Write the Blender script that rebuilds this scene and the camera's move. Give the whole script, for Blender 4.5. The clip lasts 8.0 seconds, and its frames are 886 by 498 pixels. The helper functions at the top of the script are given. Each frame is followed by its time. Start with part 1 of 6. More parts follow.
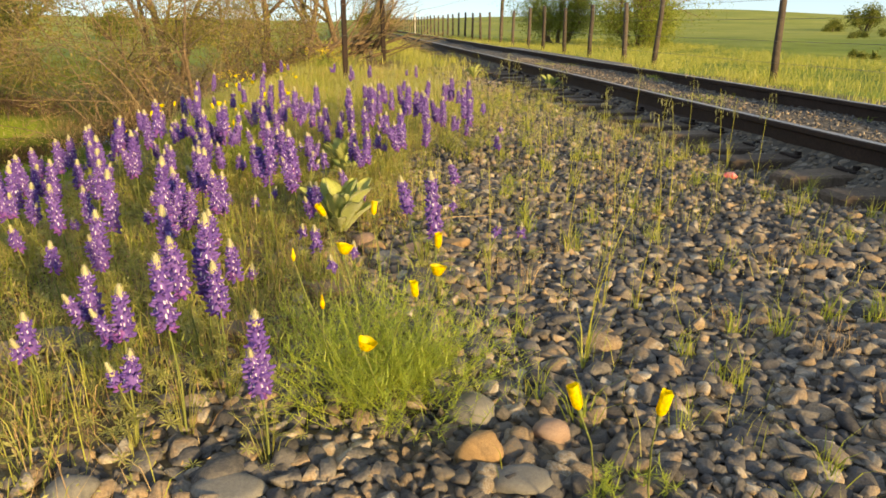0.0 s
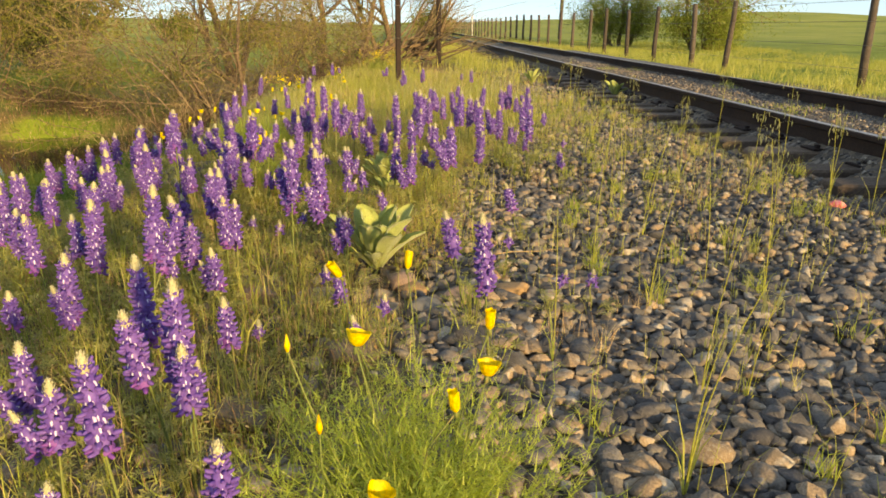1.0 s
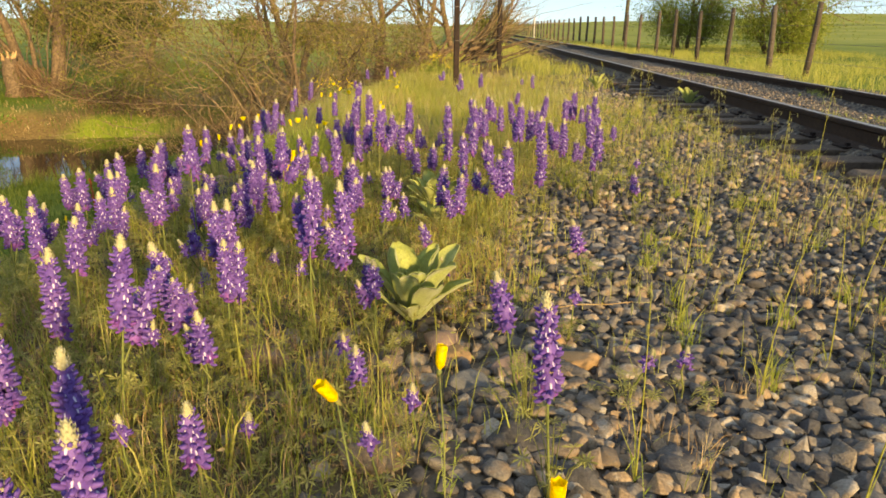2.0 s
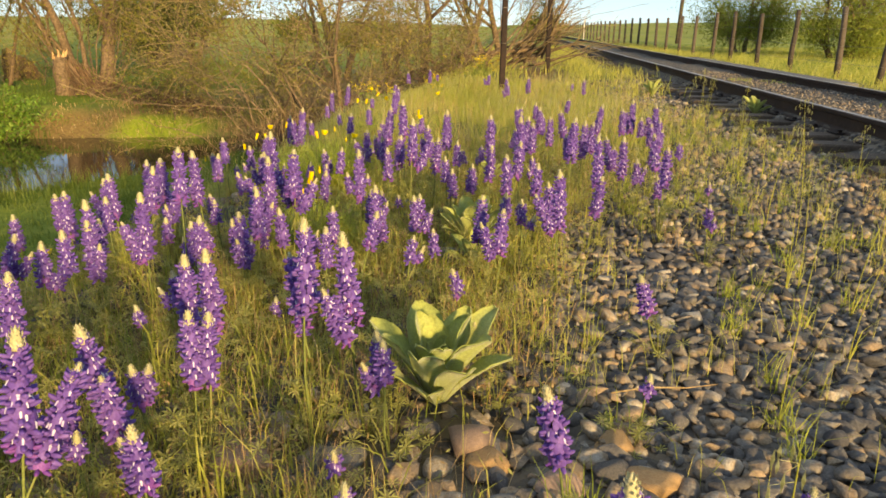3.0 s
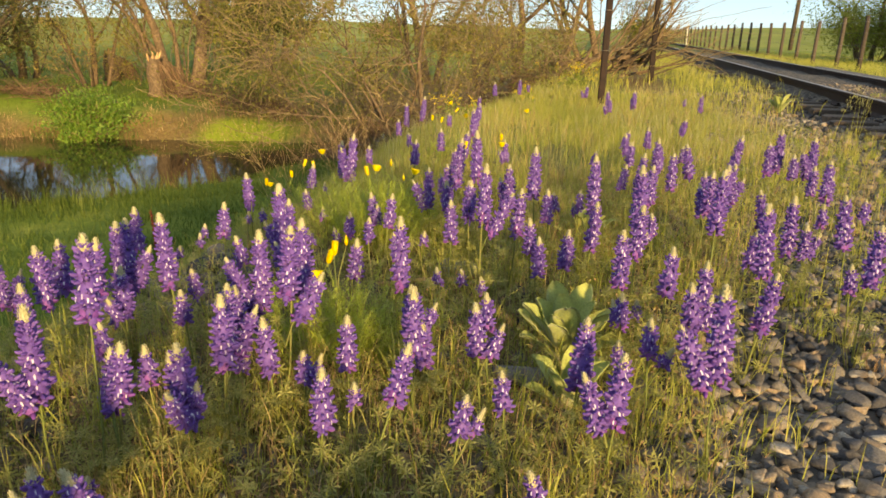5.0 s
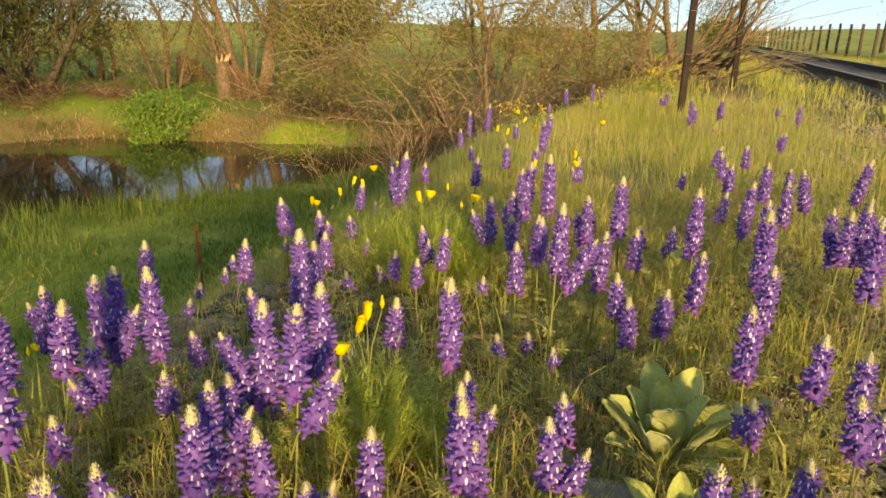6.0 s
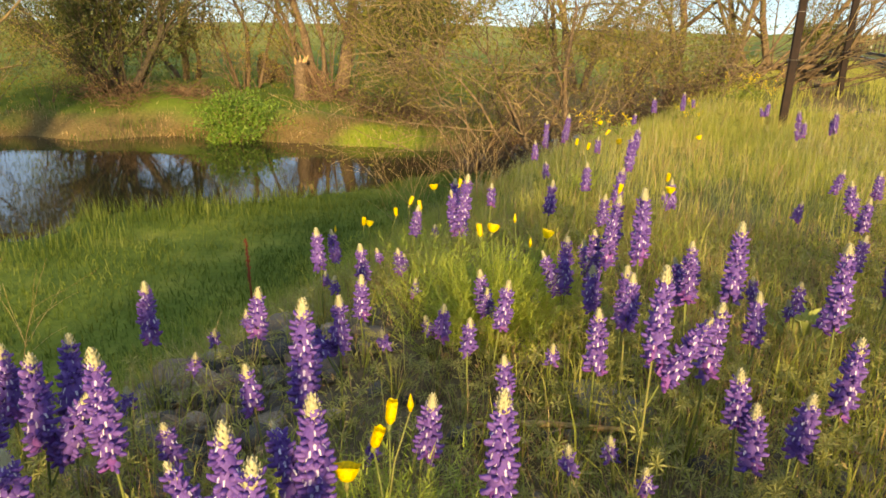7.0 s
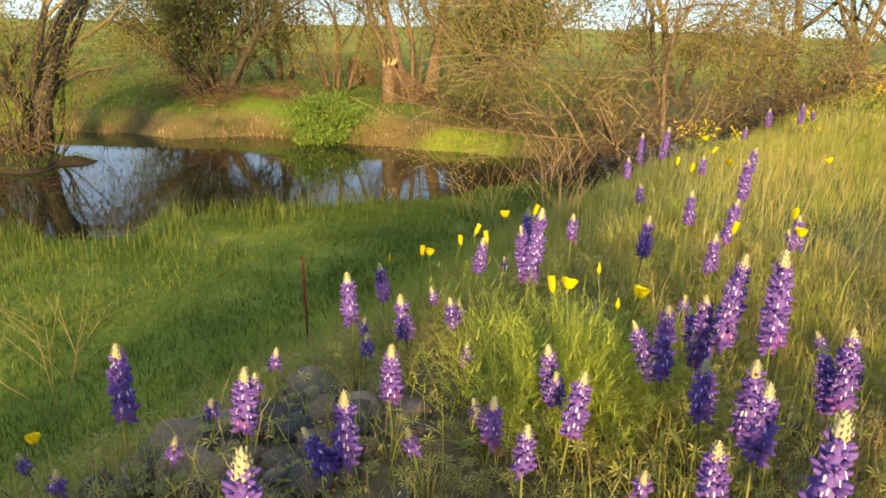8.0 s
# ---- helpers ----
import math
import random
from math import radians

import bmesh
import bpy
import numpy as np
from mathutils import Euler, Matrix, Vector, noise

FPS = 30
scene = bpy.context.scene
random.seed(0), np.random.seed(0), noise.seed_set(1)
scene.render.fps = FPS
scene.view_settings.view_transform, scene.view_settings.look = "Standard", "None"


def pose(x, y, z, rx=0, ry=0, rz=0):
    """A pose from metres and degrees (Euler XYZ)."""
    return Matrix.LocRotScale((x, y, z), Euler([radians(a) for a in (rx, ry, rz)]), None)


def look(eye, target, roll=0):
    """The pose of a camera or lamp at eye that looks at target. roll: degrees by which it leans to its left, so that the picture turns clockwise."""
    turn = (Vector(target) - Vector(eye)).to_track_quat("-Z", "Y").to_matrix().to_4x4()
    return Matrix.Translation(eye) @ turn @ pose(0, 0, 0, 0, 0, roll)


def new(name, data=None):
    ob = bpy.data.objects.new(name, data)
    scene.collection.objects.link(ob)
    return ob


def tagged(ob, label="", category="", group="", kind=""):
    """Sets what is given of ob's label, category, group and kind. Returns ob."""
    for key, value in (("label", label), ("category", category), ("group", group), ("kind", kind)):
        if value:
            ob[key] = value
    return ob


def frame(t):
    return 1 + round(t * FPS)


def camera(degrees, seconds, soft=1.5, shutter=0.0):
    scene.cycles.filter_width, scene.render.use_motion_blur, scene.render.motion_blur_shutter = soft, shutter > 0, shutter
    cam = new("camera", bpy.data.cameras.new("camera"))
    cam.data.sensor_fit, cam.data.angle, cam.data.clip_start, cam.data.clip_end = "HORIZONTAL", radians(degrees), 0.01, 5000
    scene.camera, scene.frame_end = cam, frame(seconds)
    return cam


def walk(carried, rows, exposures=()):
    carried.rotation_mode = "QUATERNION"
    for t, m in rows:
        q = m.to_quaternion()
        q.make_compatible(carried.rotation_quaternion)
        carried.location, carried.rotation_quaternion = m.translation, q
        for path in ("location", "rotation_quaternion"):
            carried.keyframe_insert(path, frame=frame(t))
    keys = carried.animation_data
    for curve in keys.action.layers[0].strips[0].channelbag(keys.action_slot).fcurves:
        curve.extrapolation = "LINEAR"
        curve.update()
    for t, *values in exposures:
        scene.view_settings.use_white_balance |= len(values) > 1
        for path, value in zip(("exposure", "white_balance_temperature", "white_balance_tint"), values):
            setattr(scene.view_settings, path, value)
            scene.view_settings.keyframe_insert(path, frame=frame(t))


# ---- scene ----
# camera: a small drone gliding forward about one metre over the ballast shoulder
cam = camera(66.1, 8.0, soft=1.7)
PATH = [
    (0, (0.063, 0.107, 0.974), (0.032, 2.004, 0.342), 0.1),
    (0.5, (0.06, 0.374, 0.966), (-0.049, 2.27, 0.337), 0.1),
    (1, (0.046, 0.64, 0.965), (-0.136, 2.531, 0.339), 0.2),
    (1.5, (0.031, 0.904, 0.967), (-0.234, 2.786, 0.343), 0.2),
    (3, (-0.068, 1.664, 0.986), (-0.532, 3.507, 0.364), 0.6),
    (3.5, (-0.113, 1.934, 0.996), (-0.622, 3.765, 0.374), 0.6),
    (4, (-0.174, 2.2, 0.999), (-0.731, 4.018, 0.379), 0.7),
    (5.5, (-0.407, 2.904, 0.998), (-1.19, 4.638, 0.383), 0.9),
    (6, (-0.509, 3.135, 1.003), (-1.375, 4.83, 0.389), 0.8),
    (6.5, (-0.613, 3.353, 0.999), (-1.565, 5.002, 0.386), 0.9),
    (7, (-0.709, 3.58, 0.998), (-1.758, 5.169, 0.387), 1.0),
    (7.5, (-0.814, 3.81, 0.999), (-1.959, 5.332, 0.388), 1.2),
    (8, (-0.943, 4.033, 0.988), (-2.19, 5.474, 0.38), 1.2),
]
walk(cam, [(t, look(eye, target, roll)) for t, eye, target, roll in PATH], [(0.0, 1.16, 7400, 5), (6.3, 1.11, 7450, 5), (8.0, 1.36, 7150, 5)])

# daylight: low evening sun over the track, from the right and a little behind
SUN_ELEVATION, SUN_AZIMUTH = radians(11.5), Vector((0.64, -0.77)).normalized()
world = bpy.data.worlds.new("sky")
scene.world = world
world.use_nodes = True
wn, wl = world.node_tree.nodes, world.node_tree.links
sky = wn.new("ShaderNodeTexSky")
sky.sky_type, sky.sun_disc = "NISHITA", False
sky.sun_elevation = SUN_ELEVATION
sky.sun_rotation = math.atan2(SUN_AZIMUTH.x, SUN_AZIMUTH.y)
sky.air_density, sky.dust_density, sky.ozone_density = 1.0, 0.0, 4.0
sky.altitude = 3500
wn["Background"].inputs["Strength"].default_value = 1.0
# clear sky dimmed by a thin, even veil of high cloud
clear = wn.new("ShaderNodeVectorMath")
clear.operation = "SCALE"
clear.inputs["Scale"].default_value = 0.04
veil = wn.new("ShaderNodeVectorMath")
veil.operation = "ADD"
veil.inputs[1].default_value = (0.222, 0.262, 0.328)
wl.new(sky.outputs["Color"], clear.inputs[0])
wl.new(clear.outputs[0], veil.inputs[0])
wl.new(veil.outputs[0], wn["Background"].inputs["Color"])
lamp = bpy.data.lights.new("sun", "SUN")
lamp.energy, lamp.angle, lamp.color = 4.6, radians(4), (1.0, 0.72, 0.38)
sun = new("sun", lamp)
sun_way = Vector((SUN_AZIMUTH.x * math.cos(SUN_ELEVATION), SUN_AZIMUTH.y * math.cos(SUN_ELEVATION), math.sin(SUN_ELEVATION)))
sun.matrix_world = look(sun_way * 60, (0, 0, 0))


# ---------- materials ----------
def node(nt, kind, **settings):
    n = nt.nodes.new(kind)
    for key, value in settings.items():
        n.inputs[key].default_value = value
    return n


def ramp(nt, source, stops):
    n = nt.nodes.new("ShaderNodeValToRGB")
    els = n.color_ramp.elements
    while len(els) < len(stops):
        els.new(0.5)
    for el, (at, col) in zip(els, stops):
        el.position, el.color = at, (*col, 1)
    nt.links.new(source, n.inputs["Fac"])
    return n.outputs["Color"]


def mix(nt, fac, a, b, blend="MIX"):
    n = nt.nodes.new("ShaderNodeMix")
    n.data_type, n.blend_type = "RGBA", blend
    for socket, value in ((n.inputs[0], fac), (n.inputs[6], a), (n.inputs[7], b)):
        if isinstance(value, bpy.types.NodeSocket):
            nt.links.new(value, socket)
        elif isinstance(value, (int, float)):
            socket.default_value = value
        else:
            socket.default_value = (*value, 1)
    return n.outputs[2]


def noise_fac(nt, vector, scale, detail=4.0, rough=0.6):
    n = node(nt, "ShaderNodeTexNoise", Scale=scale, Detail=detail, Roughness=rough)
    nt.links.new(vector, n.inputs["Vector"])
    return n.outputs["Fac"]


def material(name, stops, scale=20.0, fine=120.0, rough=0.8, bump=0.3, depth=0.004, vary="island", spread=0.25, sheen=0.0,
             through_light=0.0, metal=0.0, space="Object", grain=0.62):
    """A surface with a colour ramp over two noises, a tone of its own per piece or island, relief, and light let through for leaves."""
    m = bpy.data.materials.new(name)
    m.use_nodes = True
    nt = m.node_tree
    p = nt.nodes["Principled BSDF"]
    tc = nt.nodes.new("ShaderNodeTexCoord")
    vec = tc.outputs[space]
    coarse, small = noise_fac(nt, vec, scale), noise_fac(nt, vec, fine, 3.0)
    if vary == "island":
        rnd = nt.nodes.new("ShaderNodeNewGeometry").outputs["Random Per Island"]
    else:
        rnd = nt.nodes.new("ShaderNodeObjectInfo").outputs["Random"]
    add = nt.nodes.new("ShaderNodeMath")
    add.operation = "MULTIPLY_ADD"
    nt.links.new(rnd, add.inputs[0])
    add.inputs[1].default_value = spread * 2
    half = nt.nodes.new("ShaderNodeMath")
    half.operation = "MULTIPLY_ADD"
    nt.links.new(coarse, half.inputs[0])
    half.inputs[1].default_value, half.inputs[2].default_value = 1.1, -0.05 - spread
    nt.links.new(half.outputs[0], add.inputs[2])
    col = ramp(nt, add.outputs[0], stops)
    dark = ramp(nt, small, [(0.3, (grain, grain, grain)), (0.65, (1.12, 1.12, 1.12))])
    col = mix(nt, 1.0, col, dark, "MULTIPLY")
    nt.links.new(col, p.inputs["Base Color"])
    p.inputs["Roughness"].default_value, p.inputs["Metallic"].default_value = rough, metal
    p.inputs["Specular IOR Level"].default_value = 0.35
    if sheen:
        p.inputs["Sheen Weight"].default_value = sheen
    if bump:
        b = node(nt, "ShaderNodeBump", Strength=bump, Distance=depth)
        nt.links.new(small, b.inputs["Height"])
        nt.links.new(b.outputs["Normal"], p.inputs["Normal"])
    if through_light:
        tr = nt.nodes.new("ShaderNodeBsdfTranslucent")
        nt.links.new(col, tr.inputs["Color"])
        ms = node(nt, "ShaderNodeMixShader", Fac=through_light)
        nt.links.new(p.outputs["BSDF"], ms.inputs[1])
        nt.links.new(tr.outputs["BSDF"], ms.inputs[2])
        nt.links.new(ms.outputs["Shader"], nt.nodes["Material Output"].inputs["Surface"])
    return m


M = {}
M["petal"] = material("lupine_petal", [(0.0, (0.12, 0.057, 0.32)), (0.4, (0.175, 0.09, 0.41)), (0.75, (0.245, 0.135, 0.50)), (1.0, (0.37, 0.23, 0.58))], 30, 300, 0.6, 0.1, through_light=0.42, spread=0.26, grain=0.85)
M["petal_old"] = material("lupine_petal_fading", [(0.0, (0.17, 0.055, 0.32)), (0.5, (0.26, 0.09, 0.42)), (1.0, (0.38, 0.17, 0.52))], 30, 300, 0.6, 0.1, through_light=0.4, spread=0.26, grain=0.85)
M["petal_white"] = material("petal_spot", [(0.0, (0.46, 0.38, 0.66)), (0.5, (0.64, 0.57, 0.76)), (1.0, (0.80, 0.76, 0.84))], 60, 300, 0.6, 0.0, through_light=0.2)
M["bud"] = material("lupine_bud", [(0.0, (0.40, 0.38, 0.20)), (0.6, (0.58, 0.54, 0.33)), (1.0, (0.66, 0.58, 0.46))], 60, 300, 0.75, 0.2, through_light=0.2)
M["stem"] = material("plant_stem", [(0.0, (0.10, 0.13, 0.035)), (0.6, (0.20, 0.23, 0.06)), (1.0, (0.26, 0.20, 0.08))], 30, 200, 0.7, 0.1, vary="object", through_light=0.15)
M["leaf"] = material("lupine_leaf", [(0.0, (0.24, 0.26, 0.07)), (0.5, (0.41, 0.41, 0.125)), (1.0, (0.58, 0.54, 0.21))], 25, 200, 0.6, 0.15, through_light=0.5, spread=0.3)
M["poppy"] = material("poppy_petal", [(0.0, (0.88, 0.50, 0.005)), (0.3, (0.90, 0.68, 0.01)), (1.0, (0.92, 0.78, 0.02))], 25, 150, 0.5, 0.15, vary="object", through_light=0.5, spread=0.3)
M["poppy_leaf"] = material("poppy_leaf", [(0.0, (0.28, 0.37, 0.045)), (0.5, (0.45, 0.53, 0.08)), (1.0, (0.64, 0.65, 0.15))], 25, 200, 0.6, 0.0, through_light=0.5, spread=0.3)
M["mullein"] = material("woolly_leaf", [(0.0, (0.38, 0.44, 0.12)), (0.5, (0.50, 0.55, 0.165)), (1.0, (0.60, 0.63, 0.24))], 14, 160, 0.9, 0.7, 0.004, vary="object", sheen=0.4, through_light=0.45, spread=0.2, grain=0.8)
M["grass_green"] = material("green_grass", [(0.0, (0.19, 0.25, 0.035)), (0.5, (0.36, 0.41, 0.065)), (1.0, (0.54, 0.54, 0.12))], 3, 80, 0.6, 0.0, through_light=0.5, spread=0.35)
M["grass_pale"] = material("pale_grass", [(0.0, (0.25, 0.29, 0.045)), (0.5, (0.48, 0.48, 0.09)), (1.0, (0.66, 0.58, 0.20))], 3, 80, 0.6, 0.0, through_light=0.5, spread=0.35)
M["straw"] = material("dry_straw", [(0.0, (0.28, 0.155, 0.075)), (0.5, (0.45, 0.31, 0.145)), (1.0, (0.64, 0.51, 0.28))], 5, 90, 0.7, 0.0, through_light=0.25, spread=0.35)
M["reed"] = material("marsh_reed", [(0.0, (0.06, 0.105, 0.014)), (0.5, (0.115, 0.17, 0.023)), (1.0, (0.26, 0.31, 0.07))], 1.5, 60, 0.6, 0.0, through_light=0.5, spread=0.35)
M["reed_tip"] = material("pale_reed", [(0.0, (0.12, 0.17, 0.025)), (0.5, (0.20, 0.25, 0.045)), (1.0, (0.36, 0.37, 0.10))], 1.5, 60, 0.6, 0.0, through_light=0.5, spread=0.35)
M["oat"] = material("oat_head", [(0.0, (0.34, 0.36, 0.14)), (1.0, (0.62, 0.58, 0.32))], 20, 120, 0.6, 0.0, through_light=0.45, spread=0.3)
M["stone"] = material("ballast_stone", [(0.0, (0.07, 0.066, 0.067)), (0.3, (0.13, 0.12, 0.113)), (0.5, (0.195, 0.175, 0.15)), (0.68, (0.25, 0.185, 0.125)), (0.84, (0.31, 0.225, 0.14)), (1.0, (0.40, 0.355, 0.29))], 18, 160, 0.88, 0.7, 0.005, spread=0.5)
M["stone_one"] = material("river_stone", [(0.0, (0.07, 0.066, 0.067)), (0.3, (0.13, 0.12, 0.113)), (0.5, (0.195, 0.175, 0.15)), (0.68, (0.25, 0.185, 0.125)), (0.84, (0.31, 0.225, 0.14)), (1.0, (0.40, 0.355, 0.29))], 18, 160, 0.88, 0.7, 0.005, vary="object", spread=0.5)
M["stone_slate"] = material("slate_ballast", [(0.0, (0.045, 0.044, 0.048)), (0.35, (0.085, 0.082, 0.085)), (0.6, (0.13, 0.122, 0.115)), (0.8, (0.19, 0.155, 0.115)), (1.0, (0.31, 0.28, 0.24))], 18, 160, 0.85, 0.7, 0.005, spread=0.5)
M["stone_ochre"] = material("ochre_stone", [(0.0, (0.24, 0.15, 0.07)), (0.5, (0.36, 0.23, 0.11)), (1.0, (0.46, 0.32, 0.18))], 18, 160, 0.8, 0.5, 0.004, vary="object", spread=0.15)
M["stone_pink"] = material("pinkish_stone", [(0.0, (0.22, 0.15, 0.11)), (0.5, (0.32, 0.22, 0.165)), (1.0, (0.42, 0.31, 0.24))], 18, 160, 0.8, 0.5, 0.004, vary="object", spread=0.15)
M["stone_grey"] = material("grey_stone", [(0.0, (0.13, 0.125, 0.115)), (0.5, (0.20, 0.19, 0.17)), (1.0, (0.29, 0.275, 0.24))], 18, 160, 0.8, 0.5, 0.004, vary="object", spread=0.15)
M["steel"] = material("rail_steel", [(0.0, (0.022, 0.013, 0.009)), (0.5, (0.042, 0.025, 0.017)), (1.0, (0.075, 0.044, 0.03))], 4, 60, 0.75, 0.4, 0.002, vary="object", spread=0.1, metal=0.15)
M["railhead"] = material("rail_running_surface", [(0.0, (0.20, 0.17, 0.15)), (1.0, (0.36, 0.33, 0.30))], 3, 40, 0.42, 0.2, 0.001, vary="object", spread=0.1, metal=0.6)
M["tie"] = material("weathered_sleeper", [(0.0, (0.05, 0.038, 0.03)), (0.5, (0.11, 0.082, 0.06)), (1.0, (0.22, 0.165, 0.12))], 6, 45, 0.9, 0.8, 0.01, vary="object", spread=0.2)
M["post"] = material("weathered_post", [(0.0, (0.035, 0.028, 0.022)), (0.5, (0.07, 0.054, 0.042)), (1.0, (0.13, 0.105, 0.08))], 6, 50, 0.85, 0.6, 0.006, vary="object", spread=0.2)
M["rust"] = material("rusty_steel", [(0.0, (0.012, 0.008, 0.007)), (0.5, (0.022, 0.013, 0.01)), (1.0, (0.05, 0.027, 0.019))], 9, 90, 0.8, 0.5, 0.002, vary="object", spread=0.1, metal=0.1)
M["red_stem"] = material("red_stem", [(0.0, (0.16, 0.025, 0.012)), (1.0, (0.34, 0.07, 0.03))], 20, 120, 0.7, 0.3, vary="object")
M["wire"] = material("galvanised_wire", [(0.0, (0.10, 0.09, 0.08)), (1.0, (0.24, 0.22, 0.20))], 20, 120, 0.55, 0.0, vary="object", metal=0.6)
M["bark"] = material("willow_bark", [(0.0, (0.08, 0.055, 0.035)), (0.5, (0.18, 0.125, 0.075)), (1.0, (0.32, 0.23, 0.14))], 3, 16, 0.9, 1.0, 0.06, vary="object", spread=0.12, grain=0.45)
M["bark_dark"] = material("dark_bark", [(0.0, (0.05, 0.04, 0.03)), (0.5, (0.10, 0.08, 0.055)), (1.0, (0.18, 0.14, 0.10))], 3, 16, 0.9, 1.0, 0.06, vary="object", spread=0.12, grain=0.45)
M["twig"] = material("bare_twig", [(0.0, (0.16, 0.115, 0.055)), (0.5, (0.27, 0.20, 0.095)), (1.0, (0.40, 0.31, 0.165))], 3, 30, 0.85, 0.0, spread=0.3)
M["twig_dead"] = material("dead_twig", [(0.0, (0.085, 0.052, 0.03)), (0.5, (0.17, 0.105, 0.06)), (1.0, (0.30, 0.20, 0.12))], 3, 30, 0.9, 0.0, spread=0.35)
M["wood_pale"] = material("split_wood", [(0.0, (0.32, 0.19, 0.08)), (1.0, (0.58, 0.40, 0.20))], 6, 40, 0.8, 0.5, 0.01, vary="object")
M["willow"] = material("willow_leaf", [(0.0, (0.115, 0.125, 0.02)), (0.5, (0.22, 0.215, 0.035)), (1.0, (0.34, 0.30, 0.065))], 0.6, 30, 0.6, 0.0, through_light=0.5, spread=0.35)
M["fresh"] = material("fresh_leaf", [(0.0, (0.15, 0.20, 0.028)), (0.5, (0.27, 0.32, 0.05)), (1.0, (0.42, 0.44, 0.09))], 0.6, 30, 0.6, 0.0, through_light=0.5, spread=0.35)
M["olive"] = material("olive_leaf", [(0.0, (0.09, 0.11, 0.02)), (0.5, (0.16, 0.19, 0.034)), (1.0, (0.27, 0.28, 0.06))], 0.6, 30, 0.6, 0.0, through_light=0.45, spread=0.35)
M["dusky"] = material("dusky_leaf", [(0.0, (0.05, 0.06, 0.014)), (0.5, (0.095, 0.11, 0.024)), (1.0, (0.18, 0.19, 0.045))], 0.6, 30, 0.6, 0.0, through_light=0.4, spread=0.35)
M["ochre"] = material("ochre_leaf", [(0.0, (0.20, 0.16, 0.035)), (0.5, (0.34, 0.27, 0.06)), (1.0, (0.46, 0.38, 0.11))], 0.6, 30, 0.7, 0.0, through_light=0.35, spread=0.35)
M["bramble"] = material("bramble_leaf", [(0.0, (0.08, 0.16, 0.02)), (0.5, (0.16, 0.28, 0.035)), (1.0, (0.27, 0.38, 0.06))], 1.5, 30, 0.5, 0.0, through_light=0.35, spread=0.35)
M["mustard"] = material("mustard_flower", [(0.0, (0.80, 0.52, 0.01)), (1.0, (0.92, 0.74, 0.03))], 3, 30, 0.6, 0.0, through_light=0.35, spread=0.3)
M["concrete"] = material("old_concrete", [(0.0, (0.09, 0.088, 0.085)), (0.5, (0.14, 0.135, 0.13)), (1.0, (0.21, 0.20, 0.19))], 2, 30, 0.9, 0.6, 0.006, vary="object", spread=0.1)
M["litter"] = material("faded_red_plastic", [(0.0, (0.45, 0.05, 0.06)), (0.6, (0.62, 0.12, 0.13)), (1.0, (0.70, 0.55, 0.52))], 30, 90, 0.45, 0.2, vary="object")
M["insulator"] = material("pale_marker", [(0.0, (0.6, 0.58, 0.54)), (1.0, (0.8, 0.78, 0.74))], 6, 40, 0.6, 0.1, vary="object")


def water_material():
    m = bpy.data.materials.new("creek_water")
    m.use_nodes = True
    nt = m.node_tree
    p = nt.nodes["Principled BSDF"]
    p.inputs["Base Color"].default_value = (0.012, 0.014, 0.009, 1)
    p.inputs["Roughness"].default_value, p.inputs["IOR"].default_value = 0.015, 1.33
    p.inputs["Specular IOR Level"].default_value = 1.0
    pos = nt.nodes.new("ShaderNodeNewGeometry").outputs["Position"]
    stretch = node(nt, "ShaderNodeMapping")
    stretch.inputs["Scale"].default_value = (1.0, 1.0, 1.0)
    nt.links.new(pos, stretch.inputs["Vector"])
    n1, n2 = noise_fac(nt, stretch.outputs["Vector"], 2.2, 2.0), noise_fac(nt, stretch.outputs["Vector"], 9.0, 2.0)
    total = nt.nodes.new("ShaderNodeMath")
    total.operation = "ADD"
    nt.links.new(n1, total.inputs[0])
    nt.links.new(n2, total.inputs[1])
    b = node(nt, "ShaderNodeBump", Strength=0.03, Distance=0.02)
    nt.links.new(total.outputs[0], b.inputs["Height"])
    nt.links.new(b.outputs["Normal"], p.inputs["Normal"])
    return m


M["water"] = water_material()


